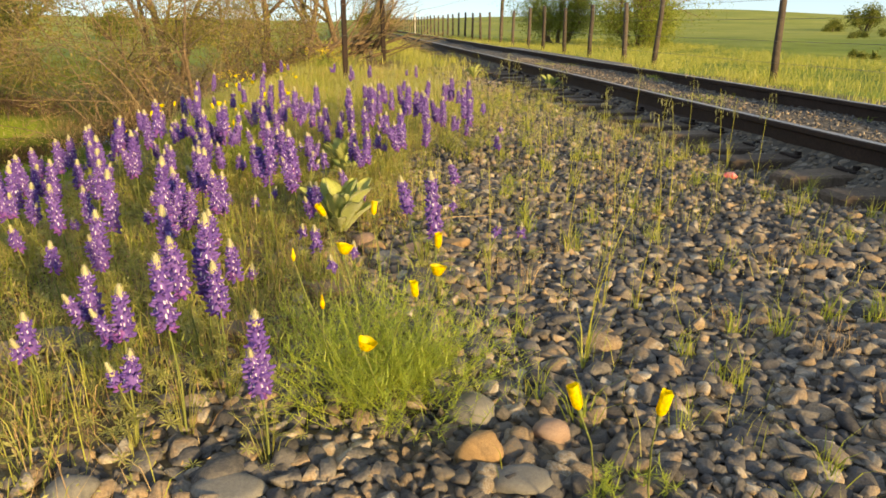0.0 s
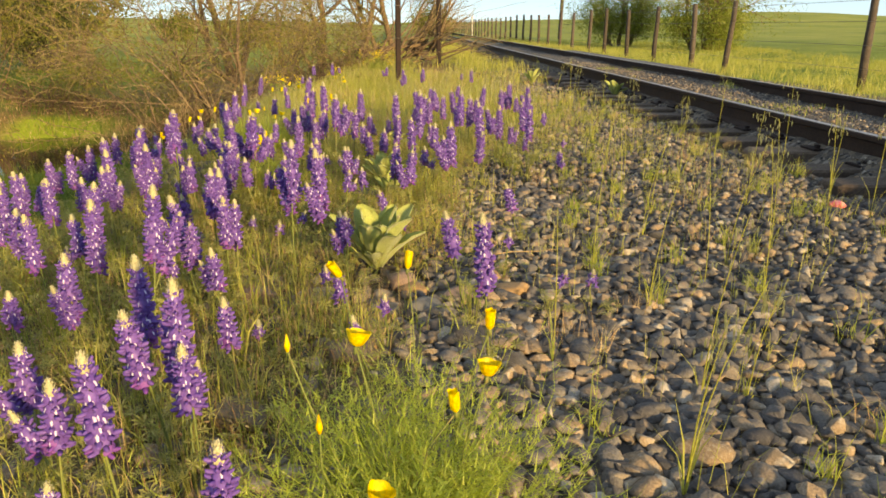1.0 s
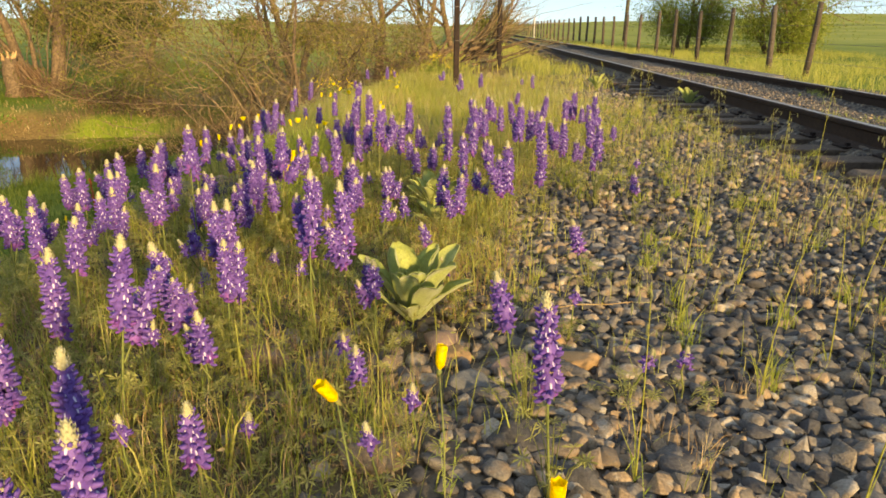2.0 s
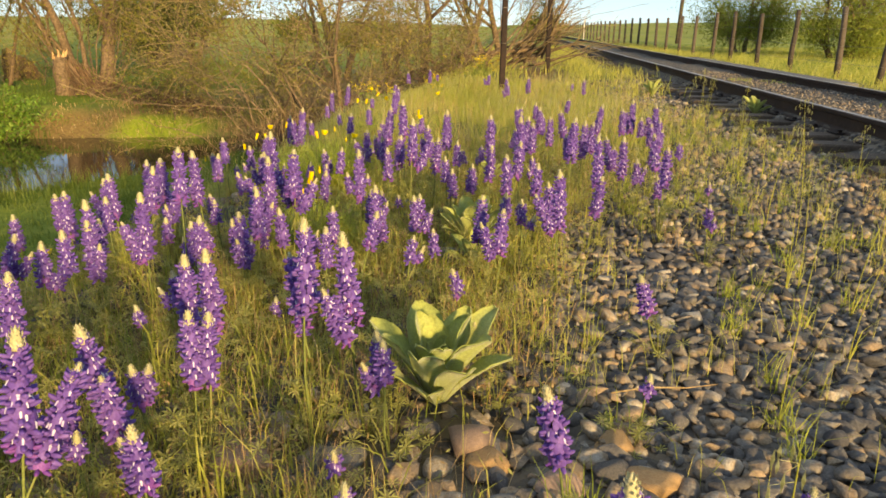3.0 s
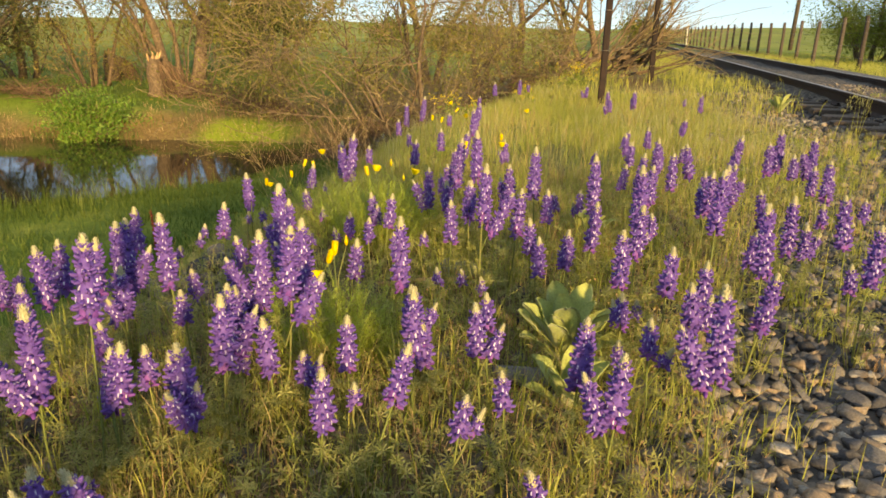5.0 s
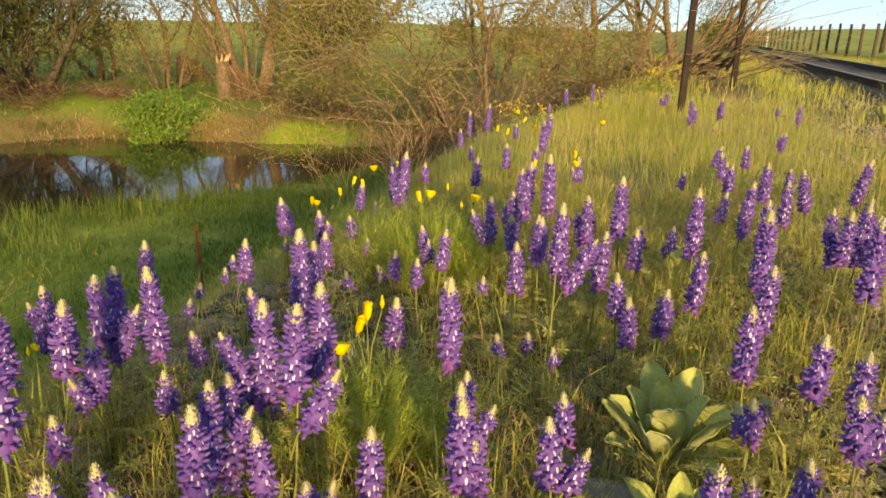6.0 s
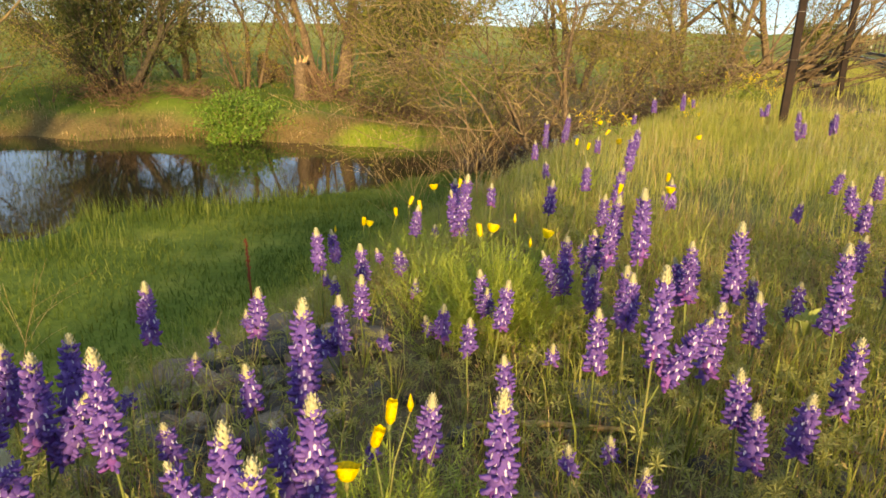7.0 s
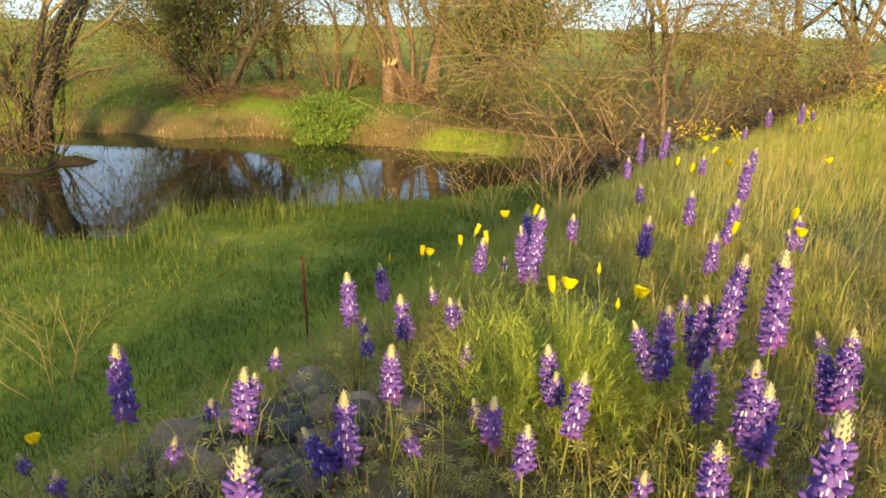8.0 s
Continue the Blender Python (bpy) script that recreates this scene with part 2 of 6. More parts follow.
def ground_material():
    """Soil with covers of gravel, dry litter, low grass and mud, laid out by the sheet's own cover attributes."""
    m = bpy.data.materials.new("ground_cover")
    m.use_nodes = True
    nt = m.node_tree
    p = nt.nodes["Principled BSDF"]
    pos = nt.nodes.new("ShaderNodeNewGeometry").outputs["Position"]
    big, mid, fine, micro = noise_fac(nt, pos, 0.09, 5), noise_fac(nt, pos, 1.3, 5), noise_fac(nt, pos, 16.0, 4), noise_fac(nt, pos, 90.0, 3)

    def cover(key):
        a = nt.nodes.new("ShaderNodeAttribute")
        a.attribute_name = key
        return a.outputs["Fac"]

    soil = ramp(nt, fine, [(0.25, (0.085, 0.066, 0.038)), (0.55, (0.15, 0.118, 0.066)), (0.8, (0.25, 0.20, 0.12))])
    cells = node(nt, "ShaderNodeTexVoronoi", Scale=26.0)
    nt.links.new(pos, cells.inputs["Vector"])
    tone = nt.nodes.new("ShaderNodeSeparateColor")
    nt.links.new(cells.outputs["Color"], tone.inputs["Color"])
    # gravel tones, lowered to put the shade between the stones into the colour
    gravel = ramp(nt, tone.outputs[0], [(0.0, (0.055, 0.05, 0.045)), (0.5, (0.105, 0.094, 0.08)), (0.8, (0.16, 0.13, 0.095)), (1.0, (0.23, 0.205, 0.175))])
    grass = ramp(nt, mid, [(0.25, (0.08, 0.125, 0.016)), (0.5, (0.14, 0.19, 0.026)), (0.75, (0.26, 0.28, 0.05))])
    meadow = ramp(nt, big, [(0.3, (0.085, 0.15, 0.016)), (0.5, (0.155, 0.215, 0.025)), (0.7, (0.27, 0.295, 0.045))])
    blotch = ramp(nt, noise_fac(nt, pos, 0.45, 6, 0.7), [(0.35, (0.62, 0.66, 0.6)), (0.6, (1.1, 1.08, 1.05))])
    meadow = mix(nt, 1.0, meadow, blotch, "MULTIPLY")
    streak = ramp(nt, fine, [(0.3, (0.72, 0.74, 0.7)), (0.7, (1.15, 1.12, 1.1))])
    dry = ramp(nt, fine, [(0.25, (0.10, 0.056, 0.022)), (0.5, (0.19, 0.11, 0.045)), (0.8, (0.31, 0.195, 0.085))])
    col = mix(nt, cover("gravel"), soil, gravel)
    col = mix(nt, cover("dry"), col, dry)
    col = mix(nt, cover("grass"), col, mix(nt, 1.0, grass, streak, "MULTIPLY"))
    col = mix(nt, cover("meadow"), col, mix(nt, 0.8, meadow, streak, "MULTIPLY"))
    col = mix(nt, cover("far"), col, ramp(nt, big, [(0.3, (0.19, 0.225, 0.035)), (0.5, (0.27, 0.285, 0.05)), (0.7, (0.36, 0.34, 0.08))]))
    # green patch whose sunlit brightness is painted into the colour
    col = mix(nt, cover("sunlit_green"), col, ramp(nt, fine, [(0.3, (0.14, 0.19, 0.016)), (0.7, (0.25, 0.29, 0.03))]))
    col = mix(nt, cover("mud"), col, (0.045, 0.032, 0.02))
    nt.links.new(col, p.inputs["Base Color"])
    p.inputs["Roughness"].default_value = 0.92
    p.inputs["Specular IOR Level"].default_value = 0.2
    b1 = node(nt, "ShaderNodeBump", Strength=0.7, Distance=0.03)
    nt.links.new(fine, b1.inputs["Height"])
    b2 = node(nt, "ShaderNodeBump", Strength=0.5, Distance=0.008)
    nt.links.new(micro, b2.inputs["Height"])
    nt.links.new(b1.outputs["Normal"], b2.inputs["Normal"])
    nt.links.new(b2.outputs["Normal"], p.inputs["Normal"])
    return m


M["ground"] = ground_material()


# ---------- geometry helpers ----------
class Geo:
    """Collects vertices, faces and material slots for one mesh."""

    def __init__(self):
        self.v, self.f, self.s = [], [], []

    def add(self, verts, faces, slot=0):
        k = len(self.v)
        self.v.extend(verts)
        self.f.extend([tuple(i + k for i in f) for f in faces])
        self.s.extend([slot] * len(faces))

    def tube(self, pts, radii, n=6, slot=0, cap=True):
        k, m = len(self.v), len(pts)
        pts = [Vector(p) for p in pts]
        side = None
        for i, p in enumerate(pts):
            way = (pts[min(i + 1, m - 1)] - pts[max(i - 1, 0)])
            way = way.normalized() if way.length > 1e-9 else Vector((0, 0, 1))
            if side is None:
                side = way.cross(Vector((0.3, 0.9, 0.2)) if abs(way.z) > 0.9 else Vector((0, 0, 1))).normalized()
            side = (side - way * side.dot(way)).normalized()
            up = way.cross(side)
            for j in range(n):
                a = 2 * math.pi * j / n
                self.v.append(tuple(p + (side * math.cos(a) + up * math.sin(a)) * radii[i]))
        for i in range(m - 1):
            for j in range(n):
                a, b = k + i * n + j, k + i * n + (j + 1) % n
                self.f.append((a, b, b + n, a + n))
                self.s.append(slot)
        if cap:
            self.f.append(tuple(k + (m - 1) * n + j for j in range(n)))
            self.f.append(tuple(k + n - 1 - j for j in range(n)))
            self.s.extend([slot, slot])

    def box(self, x0, y0, z0, x1, y1, z1, slot=0, jitter=0.0, rng=random):
        c = [(x, y, z) for z in (z0, z1) for y in (y0, y1) for x in (x0, x1)]
        c = [tuple(a + rng.uniform(-jitter, jitter) for a in p) for p in c]
        self.add(c, [(0, 2, 3, 1), (4, 5, 7, 6), (0, 1, 5, 4), (2, 6, 7, 3), (0, 4, 6, 2), (1, 3, 7, 5)], slot)

    def take(self, other, slot):
        """Moves the faces of one slot over from another mesh under way."""
        moved = [f for f, k in zip(other.f, other.s) if k == slot]
        used = sorted({i for f in moved for i in f})
        place = {i: n + len(self.v) for n, i in enumerate(used)}
        self.v.extend([other.v[i] for i in used])
        self.f.extend([tuple(place[i] for i in f) for f in moved])
        self.s.extend([0] * len(moved))
        rest = [f for f, k in zip(other.f, other.s) if k != slot]
        kept = sorted({i for f in rest for i in f})
        place = {i: n for n, i in enumerate(kept)}
        other.v, other.f, other.s = [other.v[i] for i in kept], [tuple(place[i] for i in f) for f in rest], [0] * len(rest)

    def mesh(self, name, mats, smooth=True):
        me = bpy.data.meshes.new(name)
        me.from_pydata(self.v, [], self.f)
        for m in mats:
            me.materials.append(m)
        if len(mats) > 1:
            me.polygons.foreach_set("material_index", self.s)
        if smooth:
            me.polygons.foreach_set("use_smooth", [True] * len(self.f))
        me.update()
        return me


def thing(name, m, label, category, group="", kind=""):
    """A top-level empty at the base of a thing."""
    ob = new(name)
    ob.empty_display_size = 0.05
    ob.matrix_basis = m
    return tagged(ob, label, category, group, kind)


def part(name, me, parent, m=None, label=""):
    """One mesh as a part under a thing or a part."""
    ob = new(name, me)
    ob.parent = parent
    if m is not None:
        ob.matrix_basis = m
    return tagged(ob, label)


def smooth_step(a, b, x):
    t = np.clip((x - a) / (b - a), 0, 1)
    return t * t * (3 - 2 * t)


def value_noise(x, y, scale, seed=0):
    """Smooth noise between -1 and 1 on arrays."""
    x, y = np.asarray(x, float) / scale, np.asarray(y, float) / scale
    xi, yi = np.floor(x).astype(np.int64), np.floor(y).astype(np.int64)
    fx, fy = x - xi, y - yi
    fx, fy = fx * fx * (3 - 2 * fx), fy * fy * (3 - 2 * fy)

    def h(i, j):
        k = (i * 374761393 + j * 668265263 + seed * 974711) & 0x7FFFFFFF
        k = ((k ^ (k >> 13)) * 1274126177) & 0x7FFFFFFF
        return ((k ^ (k >> 16)) & 0xFFFF) / 32767.5 - 1

    return (h(xi, yi) * (1 - fx) + h(xi + 1, yi) * fx) * (1 - fy) + (h(xi, yi + 1) * (1 - fx) + h(xi + 1, yi + 1) * fx) * fy


# ---------- the lie of the land: u runs across the track to the right, v along it ----------
ALONG, ACROSS = Vector((-0.1551, 0.9879)), Vector((0.9879, 0.1551))
RAIL_NEAR, RAIL_FAR, RAIL_TOP, TIE_TOP, WATER = 3.23, 4.70, 0.29, 0.10, -1.7
TRACK_POSE = Matrix(((ACROSS.x, ALONG.x, 0, 0), (ACROSS.y, ALONG.y, 0, 0), (0, 0, 1, 0), (0, 0, 0, 1)))


def uv_of(x, y):
    return x * ACROSS.x + y * ACROSS.y, x * ALONG.x + y * ALONG.y


def xy_of(u, v):
    return u * ACROSS.x + v * ALONG.x, u * ACROSS.y + v * ALONG.y


CREEK = [(-60, -6), (-30, 1.6), (-20, 4.3), (-12.5, 5.6), (-10.6, 6.4), (-9.6, 6.9), (-9.2, 7.3), (-9.7, 8.2), (-9.4, 9.1), (-8.9, 10.1),
         (-8.4, 10.9), (-8.0, 12.0), (-7.5, 13.2), (-7.0, 15.0), (-6.7, 17.5), (-6.5, 20.5), (-6.6, 25.0), (-7.6, 25.0),
         (-8.2, 20.9), (-8.9, 16.8), (-10.1, 16.2), (-11.5, 15.6), (-12.8, 15.4), (-14.5, 14.6), (-16.0, 14.2), (-16.5, 13.5),
         (-16.9, 12.1), (-18.7, 11.7), (-19.6, 10.7), (-25, 9.6), (-35, 8.0), (-60, 4.0)]


def creek_distance(x, y):
    """Distance from the creek's edge: minus inside the water."""
    x, y = np.asarray(x, float), np.asarray(y, float)
    best, inside = np.full(x.shape, 1e9), np.zeros(x.shape, bool)
    for (ax, ay), (bx, by) in zip(CREEK, CREEK[1:] + CREEK[:1]):
        dx, dy = bx - ax, by - ay
        t = np.clip(((x - ax) * dx + (y - ay) * dy) / (dx * dx + dy * dy), 0, 1)
        best = np.minimum(best, np.hypot(x - ax - t * dx, y - ay - t * dy))
        if ay != by:
            inside ^= ((ay > y) != (by > y)) & (x < (bx - ax) * (y - ay) / (by - ay) + ax)
    return np.where(inside, -best, best)


def beyond_creek(x, y):
    """How far a place lies past the creek's far shore, seen from the track."""
    u, v = uv_of(x, y)
    return -u - np.interp(v, [-10, 8, 13, 17, 18.3, 22, 26, 60], [30, 22, 16.5, 12, 7.0, 5.0, 4.5, 4.5])


def height(x, y):
    x, y = np.asarray(x, float), np.asarray(y, float)
    u, v = uv_of(x, y)
    r = np.hypot(x, y)
    rough = 0.02 * value_noise(x, y, 0.5, 1) + 0.012 * value_noise(x, y, 0.17, 2) + 0.05 * value_noise(x, y, 3.0, 3) * smooth_step(3, 8, r)
    crest = -1.24 + 0.25 * value_noise(v, v * 0 + 3.3, 2.5, 5) + 0.7 * smooth_step(9.5, 16, v)
    bank = -1.42 * smooth_step(0, 1, np.clip((crest - u) / 3.4, 0, 1) ** 0.85)
    z = bank + rough
    z = z + 0.03 * smooth_step(1.0, 2.4, u)
    bed = smooth_step(2.95, 3.28, u) * (1 - smooth_step(4.62, 6.0, u))
    z = z + bed * 0.13
    z = z - 0.15 * smooth_step(6.2, 9.0, u) + 0.1 * value_noise(x, y, 6, 8) * smooth_step(8, 12, u)
    past = beyond_creek(x, y)
    z = z + smooth_step(-1.0, 9.0, past) * 0.55 * (u < -2) + smooth_step(8, 60, past) * 1.0 * (u < -2)
    az = np.degrees(np.arctan2(x, y))
    swell = 0.5 + 0.6 * np.exp(-((az - 21) / 11.0) ** 2) + 0.12 * np.sin(az * 0.13) + 0.06 * np.sin(az * 0.37 + 1)
    z = z + smooth_step(70, 330, r) * 5.2 * swell - 0.002 * np.maximum(r - 330, 0)
    d = creek_distance(x, y) + 0.22 * value_noise(x, y, 1.1, 14) + 0.1 * value_noise(x, y, 0.45, 15)
    isle = np.hypot((x + 16.5) / 1.5, (y - 8.75) / 0.9) + 0.35 * value_noise(x, y, 0.7, 13)
    d = np.maximum(d, 0.42 * (1 - isle))
    floor_z = WATER - 0.12 - 0.4 * smooth_step(0.0, 2.0, -d)
    k = smooth_step(-0.25, np.where(past > -3.5, 1.6, 0.35), d + 0.12 * value_noise(x, y, 0.6, 9))
    return floor_z + (np.maximum(z, WATER + 0.10 + 0.03 * value_noise(x, y, 0.4, 4)) - floor_z) * k


def ground_z(x, y):
    return float(height(np.array([x]), np.array([y]))[0])


def graded(pieces, ratio, reach):
    """Grid lines: even steps through the pieces, then growing steps out to reach."""
    lines = [pieces[0][0]]
    for start, end, step in pieces:
        lines.extend(np.linspace(start, end, max(2, round((end - start) / step)) + 1)[1:])
    low, high, sl, sh = [], [], pieces[0][2], pieces[-1][2]
    a, b = lines[0], lines[-1]
    while a > -reach:
        sl *= ratio
        a -= sl
        low.append(a)
    while b < reach:
        sh *= ratio
        b += sh
        high.append(b)
    return np.array(low[::-1] + lines + high)


def build_ground():
    xs = graded([(-22, -4.5, 0.28), (-4.5, 7, 0.11), (7, 12, 0.4)], 1.09, 2600)
    ys = graded([(-2.5, 14, 0.125), (14, 30, 0.33)], 1.09, 2600)
    gx, gy = np.meshgrid(xs, ys)
    z = height(gx, gy)
    nx, ny = len(xs), len(ys)
    co = np.stack([gx, gy, z], -1).reshape(-1, 3)
    idx = np.arange(nx * ny).reshape(ny, nx)
    quads = np.stack([idx[:-1, :-1], idx[:-1, 1:], idx[1:, 1:], idx[1:, :-1]], -1).reshape(-1, 4)
    me = bpy.data.meshes.new("ground")
    me.from_pydata(co.tolist(), [], quads.tolist())
    me.polygons.foreach_set("use_smooth", [True] * len(quads))
    me.materials.append(M["ground"])
    x, y = gx.ravel(), gy.ravel()
    u, v = uv_of(x, y)
    d, past, r = creek_distance(x, y), beyond_creek(x, y), np.hypot(x, y)
    wob = 0.35 * value_noise(x, y, 0.9, 21) + 0.2 * value_noise(x, y, 0.3, 22)
    gravel = smooth_step(-0.35, 0.25, u + wob - 0.03 * v) * (1 - smooth_step(6.2, 7.0, u + wob)) * (1 - 0.75 * smooth_step(6.0, 12, v + 2 * wob) * (u < 2.4))
    gravel = np.maximum(gravel, smooth_step(1.0, 1.5, -u + wob) * smooth_step(0, .5, -v + 5.4 + wob) * (1 - smooth_step(2.4, 3.0, -u + wob)) * 0.8)
    marsh = smooth_step(2.7, 3.6, -u + wob) * (past < 0)
    turf = smooth_step(6.0, 10.0, v + 2 * wob) * (u < 2.4) * 0.7
    grass = np.clip(np.maximum(marsh, turf) + 0.3 * smooth_step(0.2, 0.8, wob * 2) * (u < 0), 0, 1)
    shore = smooth_step(4.8, 2.6, past + 2.2 * wob) * smooth_step(-4, -2.0, past)
    dry = np.clip(shore * 0.95, 0, 1) * (u < -3) * (0.6 + 0.4 * smooth_step(-0.15, 0.35, value_noise(x, y, 2.2, 57)))
    path = np.exp(-((u - 0.8) / 0.8) ** 2) * smooth_step(13, 18, v)
    dry = np.clip(np.maximum(dry, path), 0, 1)
    grass = grass * (1 - path)
    meadow = np.clip(smooth_step(2.6, 6.0, past + 2.5 * wob) * (u < -3) + smooth_step(6.3, 7.4, u + wob) + smooth_step(30, 50, r), 0, 1)
    meadow = meadow * (1 - path * (r < 60))
    # oval of green on the far shore, coloured as if the sun caught it
    sunlit_green = smooth_step(1.25, 0.8, np.hypot((x + 11.1) * 0.756 + (y - 16.5) * 0.654, ((y - 16.5) * 0.756 - (x + 11.1) * 0.654) * 1.6) / 1.25 + 0.5 * wob)
    far = 0.75 * smooth_step(28, 80, r)
    mud = smooth_step(0.25, -0.15, d) * (r < 80)
    for key, values in (("gravel", gravel), ("grass", grass * (1 - 0.8 * shore)), ("dry", dry), ("meadow", meadow), ("sunlit_green", sunlit_green), ("far", far), ("mud", mud)):
        me.attributes.new(key, "FLOAT", "POINT").data.foreach_set("value", np.asarray(values, np.float32))
    me.update()
    return tagged(new("ground", me), "gravel shoulder, grassy bank, marsh and rolling green meadow", "ground", kind="structure")


ground = build_ground()


def build_water():
    g = Geo()
    g.add([(-60, -9, WATER), (-5.6, -9, WATER), (-5.6, 30, WATER), (-60, 30, WATER)], [(0, 1, 2, 3)])
    return tagged(new("water", g.mesh("water", [M["water"]])), "still dark creek water mirroring trees and sky", "water", kind="structure")


build_water()


# ---------- railway ----------
def rail_mesh(v0, v1):
    """A flat-bottomed rail: foot, web and head, with a worn running surface."""
    half = [(0.070, 0.0), (0.070, 0.010), (0.022, 0.026), (0.009, 0.040), (0.009, 0.138), (0.036, 0.150), (0.037, 0.177), (0.030, 0.186)]
    prof = half + [(-a, b) for a, b in reversed(half)]
    n, g = len(prof), Geo()
    steps = np.concatenate([np.arange(v0, 20, 0.8), np.linspace(20, v1, 60)])
    for v in steps:
        wave = 0.004 * math.sin(v * 0.9)
        g.v.extend([(a + wave, v, b) for a, b in prof])
    for i in range(len(steps) - 1):
        for j in range(n):
            a, b = i * n + j, i * n + (j + 1) % n
            g.f.append((a, a + n, b + n, b))
            g.s.append(1 if j in (7,) else 0)
    return g.mesh("rail", [M["steel"], M["railhead"]], smooth=False)


def build_track():
    track = thing("railway_track", TRACK_POSE, "rusty single railway track on weathered wooden sleepers", "railway track", kind="structure")
    rm = rail_mesh(-12, 240)
    for u in (RAIL_NEAR, RAIL_FAR):
        part("rail", rm, track, pose(u, 0, RAIL_TOP - 0.187), "rusty dark steel rail")
    rng = random.Random(4)
    shapes = []
    for k in range(5):
        g = Geo()
        xs = [-1.30, -1.27, -0.7, 0, 0.7, 1.27, 1.30]
        for i, x in enumerate(xs):
            w, t = (0.108, -0.012) if i in (0, len(xs) - 1) else (0.115, 0.0)
            ring = [(-w, -0.15), (w, -0.15), (w, t - 0.012), (w - 0.014, t), (-w + 0.014, t), (-w, t - 0.012)]
            g.v.extend([(x + rng.uniform(-.012, .012), a + rng.uniform(-.006, .006), b + rng.uniform(-.006, .004)) for a, b in ring])
        for i in range(len(xs) - 1):
            for j in range(6):
                a, b = i * 6 + j, i * 6 + (j + 1) % 6
                g.f.append((a, b, b + 6, a + 6))
        g.f.extend([(5, 4, 3, 2, 1, 0), tuple(range((len(xs) - 1) * 6, len(xs) * 6))])
        g.s = [0] * len(g.f)
        shapes.append(g.mesh("sleeper", [M["tie"]], smooth=False))
    plate = Geo()
    plate.box(-0.14, -0.09, 0, 0.14, 0.09, 0.014)
    plate.box(-0.105, -0.06, 0.014, -0.075, -0.03, 0.04)
    plate.box(0.075, 0.03, 0.014, 0.105, 0.06, 0.04)
    plate_me = plate.mesh("tie_plate", [M["rust"]], smooth=False)
    v = -2.0
    while v < 60:
        mid = (RAIL_NEAR + RAIL_FAR) / 2 + rng.uniform(-0.05, 0.05)
        tie = part("sleeper", shapes[rng.randrange(5)], track, pose(mid, v, TIE_TOP + rng.uniform(-0.012, 0.008), 0, rng.uniform(-.4, .4), rng.uniform(-2.5, 2.5)))
        if v < 14:
            part("tie_plate", plate_me, tie, pose(RAIL_NEAR - mid, 0, 0.002))
        v += rng.uniform(0.49, 0.56)


build_track()


# ---------- trees and brush ----------
def branch(g, rng, start, way, length, radius, depth, tips, wander=0.25, lift=0.1, kids=4, spread=0.9, thin=0.004, sides=None, slot=0, droop=0.0):
    """One limb and its own limbs: wandering, tapering tubes. Collects the twigs' points for leaves."""
    seg = 6 if depth > 1 else 4
    pts, p, d = [Vector(start)], Vector(start), Vector(way).normalized()
    for i in range(seg):
        d = (d + Vector((rng.gauss(0, wander), rng.gauss(0, wander), rng.gauss(0, wander) + lift - droop * i / seg)) * 0.5).normalized()
        p = p + d * length / seg
        pts.append(p.copy())
    end = max(thin, radius * (0.45 if depth else 0.25))
    radii = [radius + (end - radius) * i / seg for i in range(seg + 1)]
    g.tube(pts, radii, sides or (8 if radius > 0.08 else 5 if radius > 0.02 else 3), slot if depth else 1, cap=depth > 1)
    if depth == 0:
        tips.extend(pts[1:])
        return
    if depth == 1:
        tips.extend(pts[3:])
    for k in range(kids):
        f = rng.uniform(0.25, 1.0) if k else 1.0
        i = min(seg - 1, int(f * seg))
        at = pts[i].lerp(pts[i + 1], f * seg - i) if i < seg else pts[-1]
        out = Vector((rng.gauss(0, 1), rng.gauss(0, 1), rng.gauss(0, 0.7))).normalized()
        axis = (pts[i + 1] - pts[i]).normalized()
        out = (axis + (out - axis * out.dot(axis)) * spread * rng.uniform(0.6, 1.3)).normalized()
        branch(g, rng, at, out, length * rng.uniform(0.45, 0.75), max(thin, radii[i] * rng.uniform(0.45, 0.65)), depth - 1, tips, wander, lift * 0.6, kids, spread, thin, None, slot, droop)


def leaf_mesh(rng, tips, count, size, cloud, mat, name="crown", hang=0.0):
    """Many small folded leaves round the twigs."""
    r = np.random.RandomState(rng.randrange(10 ** 6))
    base = np.array([tuple(t) for t in tips])
    c = base[r.randint(0, len(base), count)] + r.normal(0, cloud, (count, 3))
    c[:, 2] -= np.abs(r.normal(0, 1, count)) * hang
    a, b = r.normal(0, 1, (count, 3)), r.normal(0, 1, (count, 3))
    a[:, 2] -= hang * 2
    a /= np.linalg.norm(a, axis=1)[:, None]
    b -= a * (a * b).sum(1)[:, None]
    b /= np.linalg.norm(b, axis=1)[:, None]
    s = size * r.uniform(0.6, 1.5, count)[:, None]
    v = np.stack([c - a * s, c + b * s * 0.32, c + a * s, c - b * s * 0.32], 1).reshape(-1, 3)
    me = bpy.data.meshes.new(name)
    me.from_pydata(v.tolist(), [], np.arange(count * 4).reshape(-1, 4).tolist())
    me.materials.append(mat)
    me.update()
    return me


